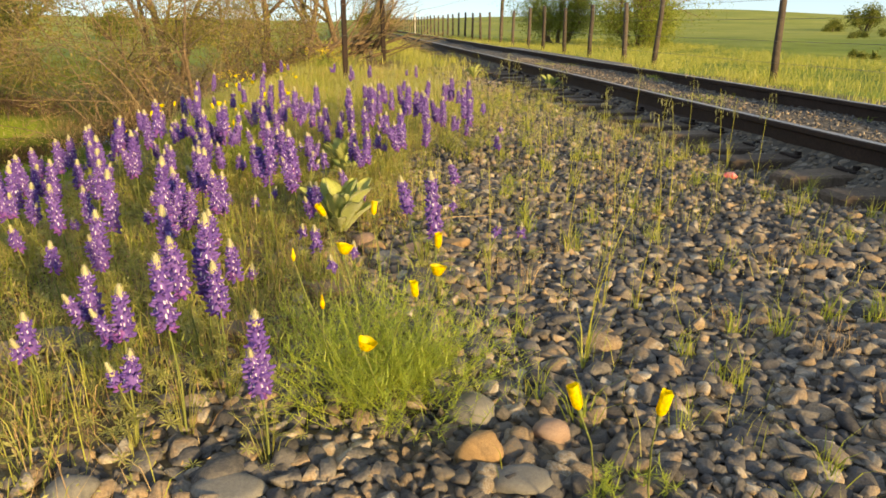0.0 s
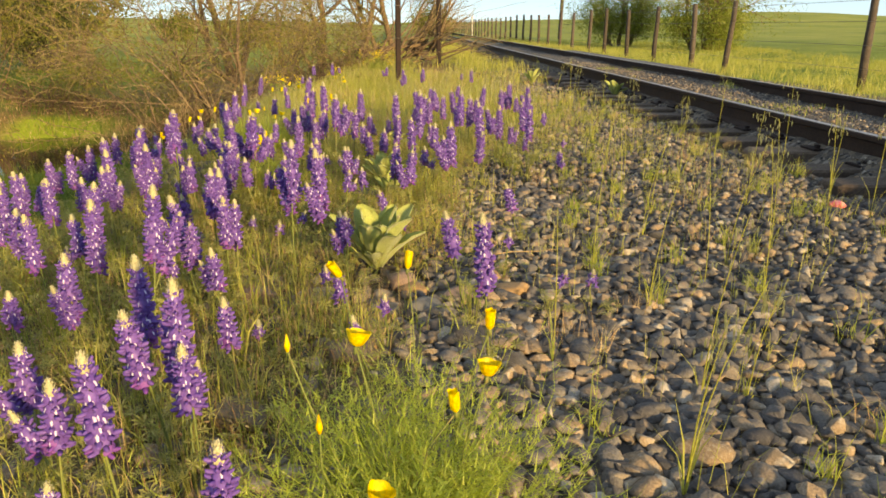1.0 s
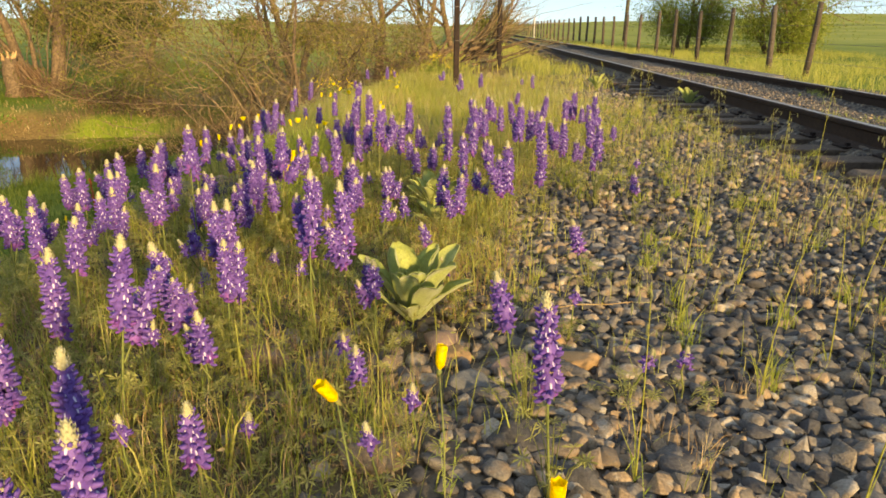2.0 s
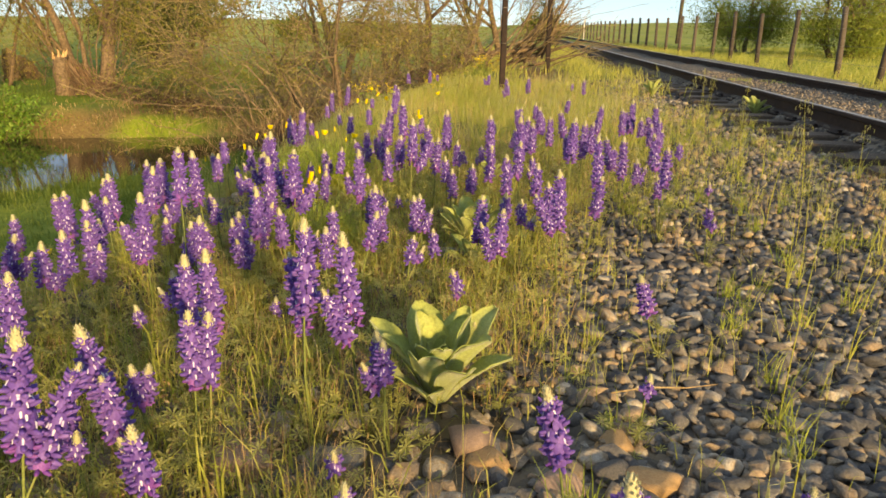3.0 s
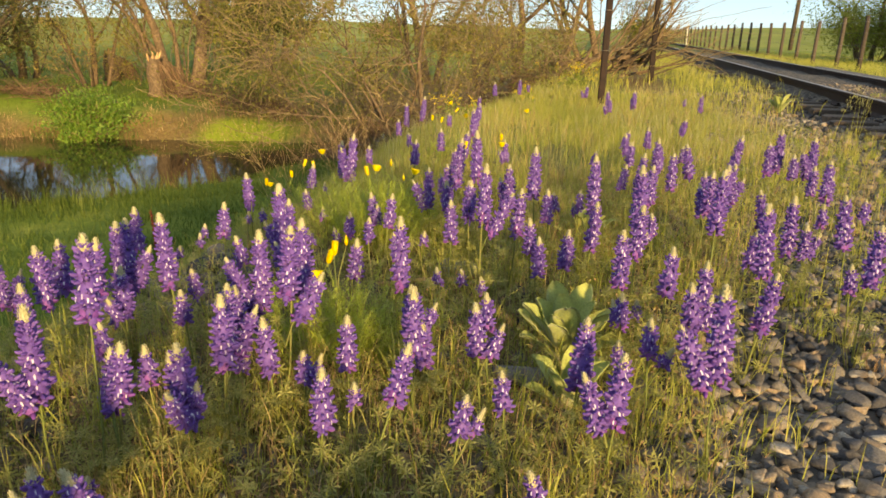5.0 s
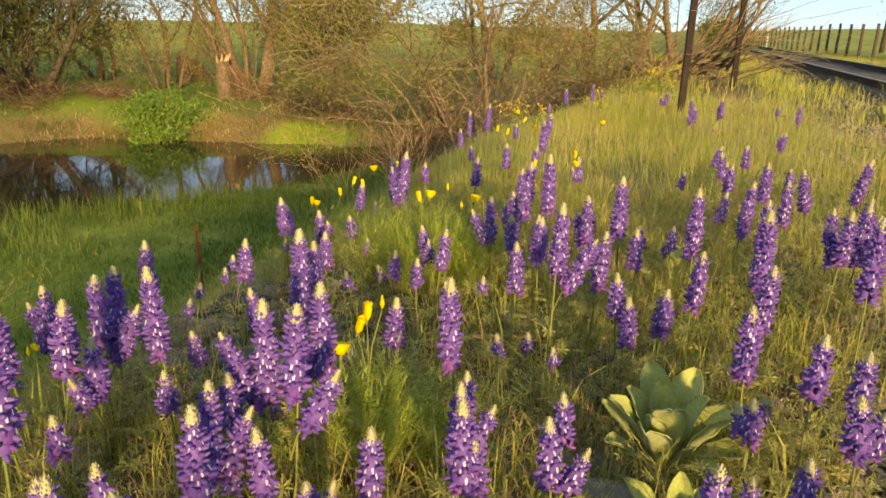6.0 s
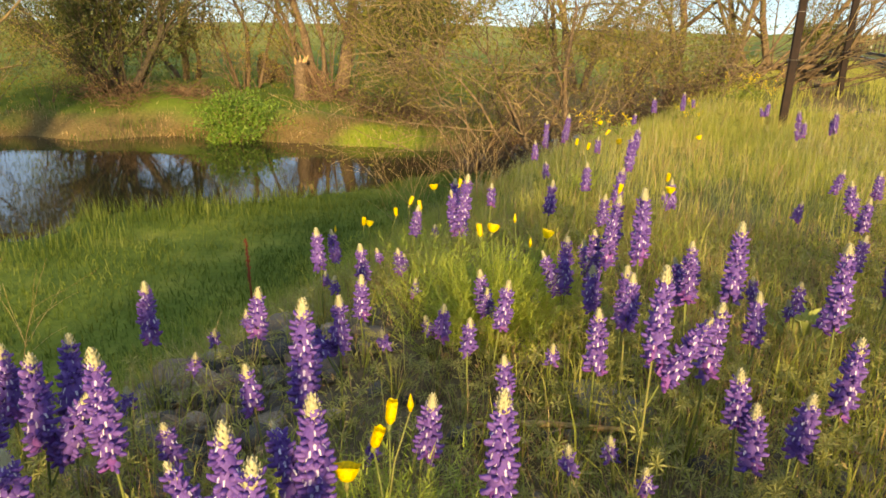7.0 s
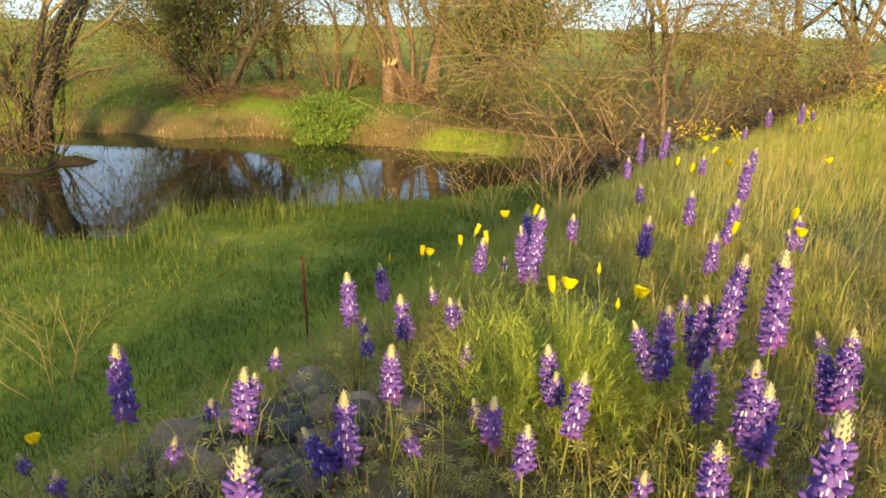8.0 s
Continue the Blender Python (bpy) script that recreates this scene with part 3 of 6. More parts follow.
def tree(name, x, y, stems, seed, label, category, bark, leaf, leaves, size, cloud, depth=3, kids=4, lift=0.12, spread=0.9, hang=0.0, sink=0.15, wander=0.25, droop=0.0, group="", sprouts=0, sprout_tall=2.4):
    """stems: rows of (dx, dy, lean x, lean y, lean z, length, radius)."""
    rng = random.Random(seed)
    z = ground_z(x, y) - sink
    top = thing(name, pose(x, y, z), label, category, group)
    all_tips, low_tips, twig_mesh = [], [], Geo()
    for dx, dy, lx, ly, lz, length, radius in stems:
        g, tips = Geo(), []
        g.tube([(dx, dy, -0.05), (dx + lx * 0.1, dy + ly * 0.1, 0.12)], [radius * 1.5, radius * 1.08], 8)
        branch(g, rng, (dx, dy, 0.0), (lx, ly, lz), length, radius, depth, tips, wander, lift, kids, spread, droop=droop)
        twig_mesh.take(g, 1)
        part("trunk" if radius > 0.05 else "stem", g.mesh("trunk", [bark]), top)
        all_tips.extend(tips)
    for k in range(sprouts):
        a, lean = rng.uniform(0, 6.28), rng.uniform(0.1, 0.9)
        g, tips = Geo(), []
        branch(g, rng, (math.cos(a) * 0.45, math.sin(a) * 0.45, 0.1), (math.cos(a) * lean, math.sin(a) * lean, 1), sprout_tall * rng.uniform(0.5, 1.0), rng.uniform(0.012, 0.03), 2, tips, wander, lift, 5, spread)
        twig_mesh.take(g, 1)
        part("shoot", g.mesh("shoot", [bark]), top)
        low_tips.extend(tips)
    tagged(part("brush", twig_mesh.mesh("brush", [M["twig"]]), top), kind="stuff")
    if leaves:
        part("crown", leaf_mesh(rng, all_tips, leaves // 2 if low_tips else leaves, size, cloud, leaf, hang=hang), top)
    if leaves and low_tips:
        part("shoot_leaves", leaf_mesh(rng, low_tips, leaves // 2, size, cloud * 0.7, leaf, "shoot_leaves", hang), top)
    return top


# far bank
tree("willow_tree", -16.4, 8.95, [(0, 0, 0.34, 0.29, 1.0, 3.6, 0.29), (-0.42, -0.36, -0.2, -0.17, 1, 3.0, 0.18)], 11,
     "old leaning willow with rough bark at the water's edge", "tree", M["bark_dark"], M["willow"], 14000, 0.032, 0.25, depth=2, kids=5, hang=0.2, spread=0.6, sprouts=14, sprout_tall=2.2)
tree("willow_tree", -19.6, 15.2, [(0, 0, 0.05, 0.0, 1, 3.4, 0.17), (0.2, 0.1, 0.5, 0.4, 0.9, 3.4, 0.12), (-0.2, 0, -0.5, -0.4, 0.9, 3.2, 0.11), (0.1, -0.2, 0.3, -0.4, 0.9, 3.0, 0.08), (0, 0.2, -0.3, -0.1, 1, 3.4, 0.10)], 12,
     "dark spreading willow with many low limbs", "tree", M["bark_dark"], M["dusky"], 34000, 0.048, 0.36, kids=5, lift=0.16, hang=0.15, spread=0.55, sprouts=26, sprout_tall=3.0)
tree("willow_tree", -15.2, 19.35, [(0.05, 0.05, 0.17, 0.15, 1, 4.6, 0.23), (-0.35, -0.3, -0.10, -0.08, 1, 4.0, 0.16), (-0.5, -0.4, -0.3, -0.2, 1, 3.6, 0.09), (-0.2, -0.1, 0.02, 0.0, 1, 3.8, 0.08)], 13,
     "split willow with a thick leaning trunk and upright shoots", "tree", M["bark"], M["willow"], 24000, 0.04, 0.32, kids=5, lift=0.25, hang=0.05, sprouts=16, sprout_tall=3.4)
tree("alder_tree", -19.4, 28.2, [(0, 0, -0.12, -0.03, 1, 4.6, 0.36), (0.35, 0.1, 0.5, 0.14, 1, 4.6, 0.30), (-0.4, 0, -0.3, 0.1, 1, 4.4, 0.2)], 14,
     "dense dark green tree with several trunks", "tree", M["bark_dark"], M["dusky"], 34000, 0.075, 0.4, kids=5, sprouts=16, sprout_tall=3.2)
tree("willow_tree", -26.0, 17.5, [(0, 0, 0.1, 0.0, 1, 2.2, 0.2), (-0.4, 0, -0.4, 0.1, 1, 2.0, 0.14), (0.3, 0.1, 0.5, 0.1, 0.9, 1.8, 0.12)], 15,
     "yellow-green willow on the meadow's edge", "tree", M["bark_dark"], M["fresh"], 9000, 0.06, 0.5, kids=5, hang=0.15, sprouts=3, sprout_tall=3.2)
tree("willow_tree", -24.5, 9.5, [(0, 0, 0.1, 0.1, 1, 4.0, 0.24), (0.4, 0.1, 0.4, 0.2, 1, 3.8, 0.16), (-0.4, 0.1, -0.4, 0.2, 1, 3.8, 0.16)], 16,
     "yellow-green willow by the creek", "tree", M["bark"], M["fresh"], 9000, 0.05, 0.45, kids=5, hang=0.15, sprouts=4, sprout_tall=3.0)
tree("willow_tree", -12.2, 30.5, [(0, 0, 0.05, 0.0, 1, 4.0, 0.22), (0.4, 0, 0.35, 0.1, 1, 3.8, 0.16), (-0.4, 0, -0.35, 0.1, 1, 3.6, 0.16)], 17,
     "thin bare willow with a haze of buds", "tree", M["bark"], M["ochre"], 5000, 0.06, 0.3, kids=4, sprouts=4, sprout_tall=3.0)
tree("willow_tree", -6.2, 22.3, [(0, 0, 0.08, 0.0, 1, 3.8, 0.17), (0.9, 0.6, 0.32, 0.1, 1, 4.0, 0.15), (-0.5, 0.2, -0.3, 0.0, 1, 3.4, 0.10), (1.3, -0.3, 0.4, -0.1, 0.9, 3.0, 0.07)], 18,
     "bare brown willow with forked pale trunks", "tree", M["bark"], M["willow"], 13000, 0.035, 0.35, kids=4, sprouts=6, sprout_tall=3.0)
tree("willow_tree", -4.0, 25.0, [(0, 0, -0.1, 0.0, 1, 3.4, 0.12), (0.7, 0.3, 0.3, 0.1, 1, 3.4, 0.10), (-0.6, 0.2, -0.4, 0.0, 1, 3.2, 0.10)], 19,
     "bare brown willow with a thin crown", "tree", M["bark"], M["willow"], 11000, 0.035, 0.35, kids=4, sprouts=5, sprout_tall=3.0)


tree("willow_tree", -18.3, 18.7, [(0, 0, 0.1, 0.0, 1, 2.8, 0.10), (0.3, 0.2, 0.3, 0.1, 1, 2.6, 0.07), (-0.3, 0, -0.5, 0.1, 1, 2.6, 0.07)], 22,
     "young twiggy willow with budding shoots", "tree", M["bark"], M["ochre"], 3500, 0.04, 0.25, kids=4, sprouts=8, sprout_tall=2.2)
tree("willow_tree", -22.5, 19.5, [(0, 0, 0.1, 0.0, 1, 3.0, 0.14), (0.3, 0.2, 0.4, 0.1, 1, 2.8, 0.1), (-0.3, 0, -0.5, 0.1, 1, 2.8, 0.1)], 23,
     "brownish willow with low twiggy crown", "tree", M["bark"], M["ochre"], 3500, 0.05, 0.3, kids=4, sprouts=6, sprout_tall=2.4)


def thicket(x, y, seed, count, reach, tall, leaves, label, leaf=None, radius=0.045, depth=3):
    rng = random.Random(seed)
    stems = []
    for k in range(count):
        a = rng.uniform(0, 2 * math.pi)
        lean, b = rng.uniform(0.1, 1.1), rng.uniform(0, 2 * math.pi)
        stems.append((math.cos(a) * rng.uniform(0, reach * 1.7), math.sin(a) * rng.uniform(0, reach * 1.7), math.cos(b) * lean, math.sin(b) * lean, 1.0, tall * rng.uniform(0.55, 1.0), radius * rng.uniform(0.35, 0.8)))
    return tree("willow_thicket", x, y, stems, seed, label, "bush", M["bark"], leaf or M["ochre"], leaves, 0.03, 0.2, depth=depth, kids=4, lift=0.04, spread=1.2, wander=0.42, sink=0.05)


thicket(-5.6, 13.9, 31, 10, 0.8, 3.0, 4200, "tangled bare willow thicket with tan twigs on the bank", M["willow"])
thicket(-7.0, 14.6, 32, 8, 0.7, 2.7, 3800, "tangled leaning willow thicket over the creek", M["willow"])
thicket(-5.0, 16.4, 33, 6, 0.9, 2.4, 3200, "open brown willow thicket with dead twigs")
thicket(-3.9, 19.0, 34, 7, 0.9, 1.3, 2200, "low brown willow thicket along the bank", M["willow"])
thicket(-9.2, 19.4, 35, 9, 0.7, 1.6, 4200, "brownish budding willow bush on the far shore", M["willow"], 0.03)
thicket(-11.4, 17.8, 36, 9, 0.6, 1.3, 4200, "low olive bush on the far shore", M["willow"], 0.025)
thicket(-20.6, 13.4, 37, 8, 0.8, 1.3, 2500, "dry tangled brush under the willow", M["ochre"], 0.02, 2)
thicket(-17.5, 18.6, 38, 8, 0.8, 1.5, 1500, "dry tangled brush pile", M["ochre"], 0.025, 2)


def brush_tangle(x, y, seed, wide, deep, tall, count, label):
    """A heap of dead crossing twigs, too many to count, fallen about the foot of a thicket."""
    rng, g = random.Random(seed), Geo()
    for k in range(count):
        a, q = rng.uniform(0, 6.28), math.sqrt(rng.random())
        px, py = math.cos(a) * q * wide, math.sin(a) * q * deep
        ground_here = ground_z(x + px, y + py)
        p = Vector((x + px, y + py, ground_here + rng.random() ** 1.5 * tall * (1 - 0.6 * q)))
        d = Vector((rng.gauss(0, 1), rng.gauss(0, 1), rng.gauss(0.15, 0.45))).normalized() * rng.uniform(0.25, 0.75)
        bow = Vector((rng.gauss(0, 0.08), rng.gauss(0, 0.08), rng.uniform(0.0, 0.12)))
        e = p + d
        e.z = max(e.z, ground_here - 0.1)
        r = rng.uniform(0.003, 0.010)
        g.tube([p, p.lerp(e, 0.5) + bow, e], [r, r * 0.8, r * 0.4], 3, cap=False)
    tagged(new("dead_brush", g.mesh("dead_brush", [M["twig_dead"]])), label, "brush", kind="stuff")


brush_tangle(-7.1, 14.9, 301, 1.3, 0.9, 0.9, 900, "tangle of dead brown twigs hanging over the creek")
brush_tangle(-5.7, 14.6, 302, 1.2, 0.9, 0.8, 700, "tangle of dead brown twigs under the thicket")
brush_tangle(-4.6, 17.6, 303, 1.6, 1.2, 0.8, 700, "tangle of dead brown twigs along the bank")
brush_tangle(-19.2, 14.6, 304, 1.5, 0.7, 0.7, 500, "dead brown twigs heaped at a willow's foot")
brush_tangle(-13.2, 18.6, 305, 2.0, 0.7, 0.6, 500, "dead reddish brush on the far shore")
brush_tangle(-17.3, 16.0, 307, 1.4, 0.5, 0.35, 320, "low dead brush along the far bank")
brush_tangle(-11.6, 18.0, 308, 1.5, 0.6, 0.4, 360, "low dead brush along the far bank")
brush_tangle(-16.5, 8.8, 306, 0.7, 0.5, 0.6, 300, "dead twigs caught round a willow's roots")


def pale_snag():
    """The bleached dead limb that leans through the thicket, with the upright broken one beside it."""
    rng = random.Random(77)
    top = thing("dead_limb", pose(-5.35, 13.2, ground_z(-5.35, 13.2)), "bleached dead willow limb leaning in the thicket", "branch")
    for pts, radii in (([(0.1, 0, -0.1), (-0.25, 0.05, 0.7), (-0.75, 0.1, 1.5), (-1.0, 0.1, 1.9)], [0.035, 0.03, 0.022, 0.012]),
                       ([(0.35, 0.2, -0.1), (0.38, 0.2, 0.8), (0.30, 0.2, 1.7), (0.42, 0.2, 2.6)], [0.05, 0.045, 0.035, 0.02])):
        g, tips = Geo(), []
        g.tube(pts, radii, 7)
        limb = part("limb", g.mesh("limb", [M["bark"], M["twig"]]), top)
        for p in pts[1:]:
            for _ in range(3):
                g = Geo()
                branch(g, rng, p, (rng.gauss(0, 1), rng.gauss(0, 1), rng.uniform(0, 1)), rng.uniform(0.5, 1.0), 0.018, 1, tips, 0.3, 0.0, 4)
                part("side_branch", g.mesh("side_branch", [M["bark"], M["twig"]]), limb)


pale_snag()


def broken_stump(x, y, r, tall, seed):
    """A snapped trunk with a torn, splintered top and a curtain of dead shoots."""
    rng = random.Random(seed)
    top = thing("broken_stump", pose(x, y, ground_z(x, y) - 0.1), "broken willow stump with torn pale wood and hanging brush", "stump")
    g = Geo()
    g.tube([(0, 0, 0), (0.03, 0, tall * 0.3), (-0.04, 0, tall * 0.65), (0.02, 0, tall)], [r * 1.5, r * 1.1, r, r * 0.85], 9)
    part("trunk", g.mesh("trunk", [M["bark"]]), top)
    for k in range(7):
        g = Geo()
        a = k * 0.9
        p = Vector((math.cos(a) * r * 0.6, math.sin(a) * r * 0.6, tall - 0.06))
        g.tube([p, p + Vector((rng.uniform(-.1, .12), rng.uniform(-.1, .1), rng.uniform(0.08, 0.26)))], [r * 0.3, 0.012], 4)
        part("splinter", g.mesh("splinter", [M["wood_pale"]], smooth=False), top, label="torn pale orange wood")
    g, tips = Geo(), []
    for k in range(60):
        f = rng.uniform(0, 1)
        start = Vector((0.756, 0.654, 0)) * (0.15 + 0.5 * f) + Vector((rng.gauss(0, .1), rng.gauss(0, .1), tall * (0.95 - 0.25 * f)))
        branch(g, rng, start, (0.756 * rng.uniform(0.1, 0.9), 0.654 * rng.uniform(0.1, 0.9) - 0.2, -1), tall * rng.uniform(0.5, 0.95), 0.013, 1, tips, 0.18, -0.05, 3, slot=1)
    tagged(part("hanging_brush", g.mesh("hanging_brush", [M["twig_dead"], M["twig_dead"]]), top, label="dry hanging twigs"), kind="stuff")


broken_stump(-15.25, 18.05, 0.20, 1.15, 5)
broken_stump(-19.6, 20.6, 0.22, 1.0, 6)


def bramble(x, y, seed, w, h, count, label):
    rng = random.Random(seed)
    top = thing("bramble_bush", pose(x, y, ground_z(x, y)), label, "bush")
    tips = []
    for k in range(34):
        g = Geo()
        a, lean = rng.uniform(0, 6.28), rng.uniform(0.1, 1.2)
        branch(g, rng, (rng.gauss(0, w * 0.3), rng.gauss(0, w * 0.3), 0), (math.cos(a) * lean, math.sin(a) * lean, 1), h * rng.uniform(0.6, 1.1), 0.012, 1, tips, 0.25, 0.0, 4, droop=0.4)
        part("cane", g.mesh("cane", [M["bark"], M["twig"]]), top)
    part("foliage", leaf_mesh(rng, tips, count, 0.04, 0.09, M["bramble"]), top, label="bright green leaves")


bramble(-14.65, 15.1, 3, 0.65, 0.85, 7000, "bright green bramble bush on the far shore")
bramble(-14.4, 14.75, 4, 0.5, 0.45, 3200, "low green bramble at the water's edge")

# beyond the track
tree("cottonwood_tree", 5.6, 38.5, [(0, 0, 0.0, 0.0, 1, 3.0, 0.12), (0.5, 0.2, 0.35, 0.0, 1, 2.6, 0.09), (-0.5, 0, -0.35, 0.0, 1, 2.6, 0.09), (0.2, 0, 0.7, 0, 0.7, 1.8, 0.05), (-0.2, 0, -0.7, 0, 0.7, 1.8, 0.05)], 41,
     "young yellow-green tree behind the fence", "tree", M["bark"], M["fresh"], 24000, 0.055, 0.42, kids=5, lift=0.15, sprouts=12, sprout_tall=1.8)
tree("cottonwood_tree", 8.7, 33.5, [(0, 0, 0.0, 0.0, 1, 2.8, 0.16), (0.6, 0.2, 0.45, 0.0, 1, 2.6, 0.12), (-0.5, 0, -0.4, 0.0, 1, 2.6, 0.12), (0.1, -0.4, 0.1, -0.4, 1, 2.2, 0.1), (0.4, 0, 0.5, 0, 0.7, 1.3, 0.06), (-0.4, 0, -0.5, 0, 0.7, 1.3, 0.06), (0, 0, 0.3, -0.6, 0.6, 1.2, 0.05)], 42,
     "leafy green tree behind the fence", "tree", M["bark"], M["fresh"], 24000, 0.055, 0.36, kids=5, lift=0.12, spread=0.7, hang=0.3, sprouts=14, sprout_tall=1.9)
for k, (x, y, s, n) in enumerate(((50, 88, 3.2, 3200), (44, 84, 1.6, 2200), (53, 84, 1.8, 2200), (28, 50, 0.7, 900), (36, 60, 0.9, 1200), (14.0, 24.5, 0.45, 700), (-22, 60, 3.0, 3500), (-34, 70, 3.5, 3500), (-60, 75, 3.5, 3500), (-7, 62, 2.4, 3000))):
    tree("meadow_bush", x, y, [(0, 0, 0.1, 0, 1, s * 0.5, 0.05 * s), (0.2, 0, 0.8, 0.1, 0.7, s * 0.5, 0.03 * s), (-0.2, 0, -0.8, 0, 0.7, s * 0.5, 0.03 * s)], 60 + k,
         "round dark green bush on the meadow", "bush", M["bark_dark"], M["olive"], n, 0.05 + 0.03 * s, 0.12 * s, depth=2, kids=5, group="meadow bushes")


def brush_heap(x, y):
    rng = random.Random(9)
    top = thing("brush_heap", pose(x, y, ground_z(x, y)), "heap of dead brown branches leaning on a post", "brush pile")
    for k in range(40):
        g, tips = Geo(), []
        start = (rng.uniform(-1.6, 0.3), rng.uniform(-0.4, 0.4), rng.uniform(0.0, 0.5))
        branch(g, rng, start, (rng.uniform(0.5, 1.1), rng.uniform(-0.2, 0.2), rng.uniform(0.2, 1.3)), rng.uniform(0.8, 1.9), rng.uniform(0.012, 0.035), 1, tips, 0.15, 0.0, 4)
        part("branch", g.mesh("branch", [M["bark"], M["twig"]]), top)
    g = Geo()
    g.tube([(-1.6, -0.2, 0.35), (-0.6, -0.1, 0.42), (0.3, 0, 0.5)], [0.05, 0.045, 0.04], 6)
    part("fallen_pole", g.mesh("fallen_pole", [M["bark"]]), top)


brush_heap(-2.1, 17.9)
tree("willow_tree", -22.0, 34.0, [(0, 0, 0.1, 0.0, 1, 4.5, 0.22), (0.5, 0, 0.4, 0.1, 1, 4.2, 0.16), (-0.5, 0, -0.4, 0, 1, 4.2, 0.16)], 21,
     "thin yellow-green willow at the back of the meadow", "tree", M["bark"], M["willow"], 7000, 0.11, 0.45, kids=5, hang=0.1, sprouts=5, sprout_tall=3.4)


# ---------- posts and fences ----------
def lone_post(x, y, tall, w, lean, label):
    top = thing("fence_post", pose(x, y, ground_z(x, y) - 0.1, lean[0], lean[1], 8), label, "post", "posts on the bank")
    g, rng = Geo(), random.Random(int(x * 100))
    zs = np.linspace(0, tall + 0.1, 7)
    for i, z in enumerate(zs):
        for a, b in ((-1, -0.6), (-0.6, -1), (0.6, -1), (1, -0.6), (1, 0.6), (0.6, 1), (-0.6, 1), (-1, 0.6)):
            g.v.append((a * w / 2 + rng.uniform(-.003, .003), b * w / 2 + rng.uniform(-.003, .003), z))
    for i in range(6):
        for j in range(8):
            a, b = i * 8 + j, i * 8 + (j + 1) % 8
            g.f.append((a, b, b + 8, a + 8))
    g.f.append(tuple(range(48, 56)))
    g.s = [0] * len(g.f)
    part("shaft", g.mesh("shaft", [M["rust"]], smooth=False), top)
    for z in (0.75, 1.25, 1.7):
        if z < tall:
            g = Geo()
            ring = [(math.cos(a) * w * 0.75, math.sin(a) * w * 0.75, z + 0.1) for a in np.linspace(0, 2 * math.pi, 9)]
            g.tube(ring, [0.004] * 9, 4)
            part("wire_tie", g.mesh("wire_tie", [M["wire"]]), top)


lone_post(-1.82, 12.17, 2.3, 0.09, (0.6, 0.5), "dark rusty steel fence post standing in the grass")
lone_post(-1.69, 17.5, 2.5, 0.11, (0.0, -0.3), "dark rusty steel fence post beside a brush heap")


def wire(name, a, b, sag, label, radius=0.003):
    g = Geo()
    a, b = Vector(a), Vector(b)
    g.tube([a.lerp(b, t) - Vector((0, 0, sag * 4 * t * (1 - t))) for t in np.linspace(0, 1, 7)], [radius] * 7, 4)
    return tagged(new(name, g.mesh(name, [M["wire"]])), label, "wire")


wire("fence_wire", (-1.82, 12.17, 1.55), (-1.69, 17.5, 1.7), 0.03, "slack rusty fence wire between two posts")


def pasture_fence():
    """Posts every few steps along the far side of the track, with four strands."""
    fence = thing("pasture_fence", TRACK_POSE, "wooden post and wire fence along the track", "fence")
    rng = random.Random(21)
    u = 7.3
    posts = [(11.12, 1.0), (15.88, 4.0), (17.66, 5.5), (20.33, 0.5), (22.77, 0), (25.3, 0.4), (27.4, -1), (30.1, 0), (32.4, 1), (35.0, 0), (6.3, 0), (1.6, 1), (-3, 0)]
    v = 37.4
    while v < 120:
        posts.append((v, rng.uniform(-1.5, 1.5)))
        v += 2.4
    meshes = []
    for k in range(4):
        g = Geo()
        r = [0.068, 0.066, 0.06, 0.056]
        pts = [(rng.uniform(-.012, .012), rng.uniform(-.012, .012), z) for z in (-0.2, 0.5, 1.1, 1.5)]
        g.tube(pts, r, 8)
        meshes.append(g.mesh("post", [M["post"]]))
    for k, (v, lean) in enumerate(posts):
        x, y = xy_of(u, v)
        part("post", meshes[k % 4], fence, pose(u, v, ground_z(x, y) + rng.uniform(-.04, .04), rng.uniform(-1, 1), lean, rng.uniform(0, 90)))
    for h in (0.35, 0.7, 1.05, 1.36):
        g = Geo()
        vs = [-3, 1.6, 6.3, 11.12, 15.88, 20.33, 25.3, 30.1, 35, 60, 120]
        g.tube([(u - 0.07, v, ground_z(*xy_of(u, v)) + h - (0.02 if k % 2 else 0)) for k, v in enumerate(vs)], [0.0035] * len(vs), 4)
        part("wire_strand", g.mesh("wire_strand", [M["wire"]]), fence, label="thin galvanised wire")


pasture_fence()


def utility_pole(x, y, tall, r):
    top = thing("utility_pole", pose(x, y, ground_z(x, y) - 0.2, 0, 1.2, 0), "tall weathered wooden utility pole", "utility pole")
    g = Geo()
    g.tube([(0, 0, 0), (0, 0, tall * 0.5), (0, 0, tall)], [r, r * 0.85, r * 0.65], 8)
    part("shaft", g.mesh("shaft", [M["post"]]), top)
    g = Geo()
    g.box(-0.9, -0.05, tall - 0.6, 0.9, 0.05, tall - 0.48)
    part("crossarm", g.mesh("crossarm", [M["post"]], smooth=False), top)


utility_pole(3.9, 60.0, 9.0, 0.16)


def marker(x, y, tall):
    top = thing("marker_post", pose(x, y, ground_z(x, y)), "slim pale marker post beside the track", "post")
    g = Geo()
    g.tube([(0, 0, -0.1), (0, 0, tall * 0.9), (0, 0, tall)], [0.05, 0.05, 0.03], 6)
    part("shaft", g.mesh("shaft", [M["insulator"]]), top)


marker(-3.4, 62.0, 1.7)


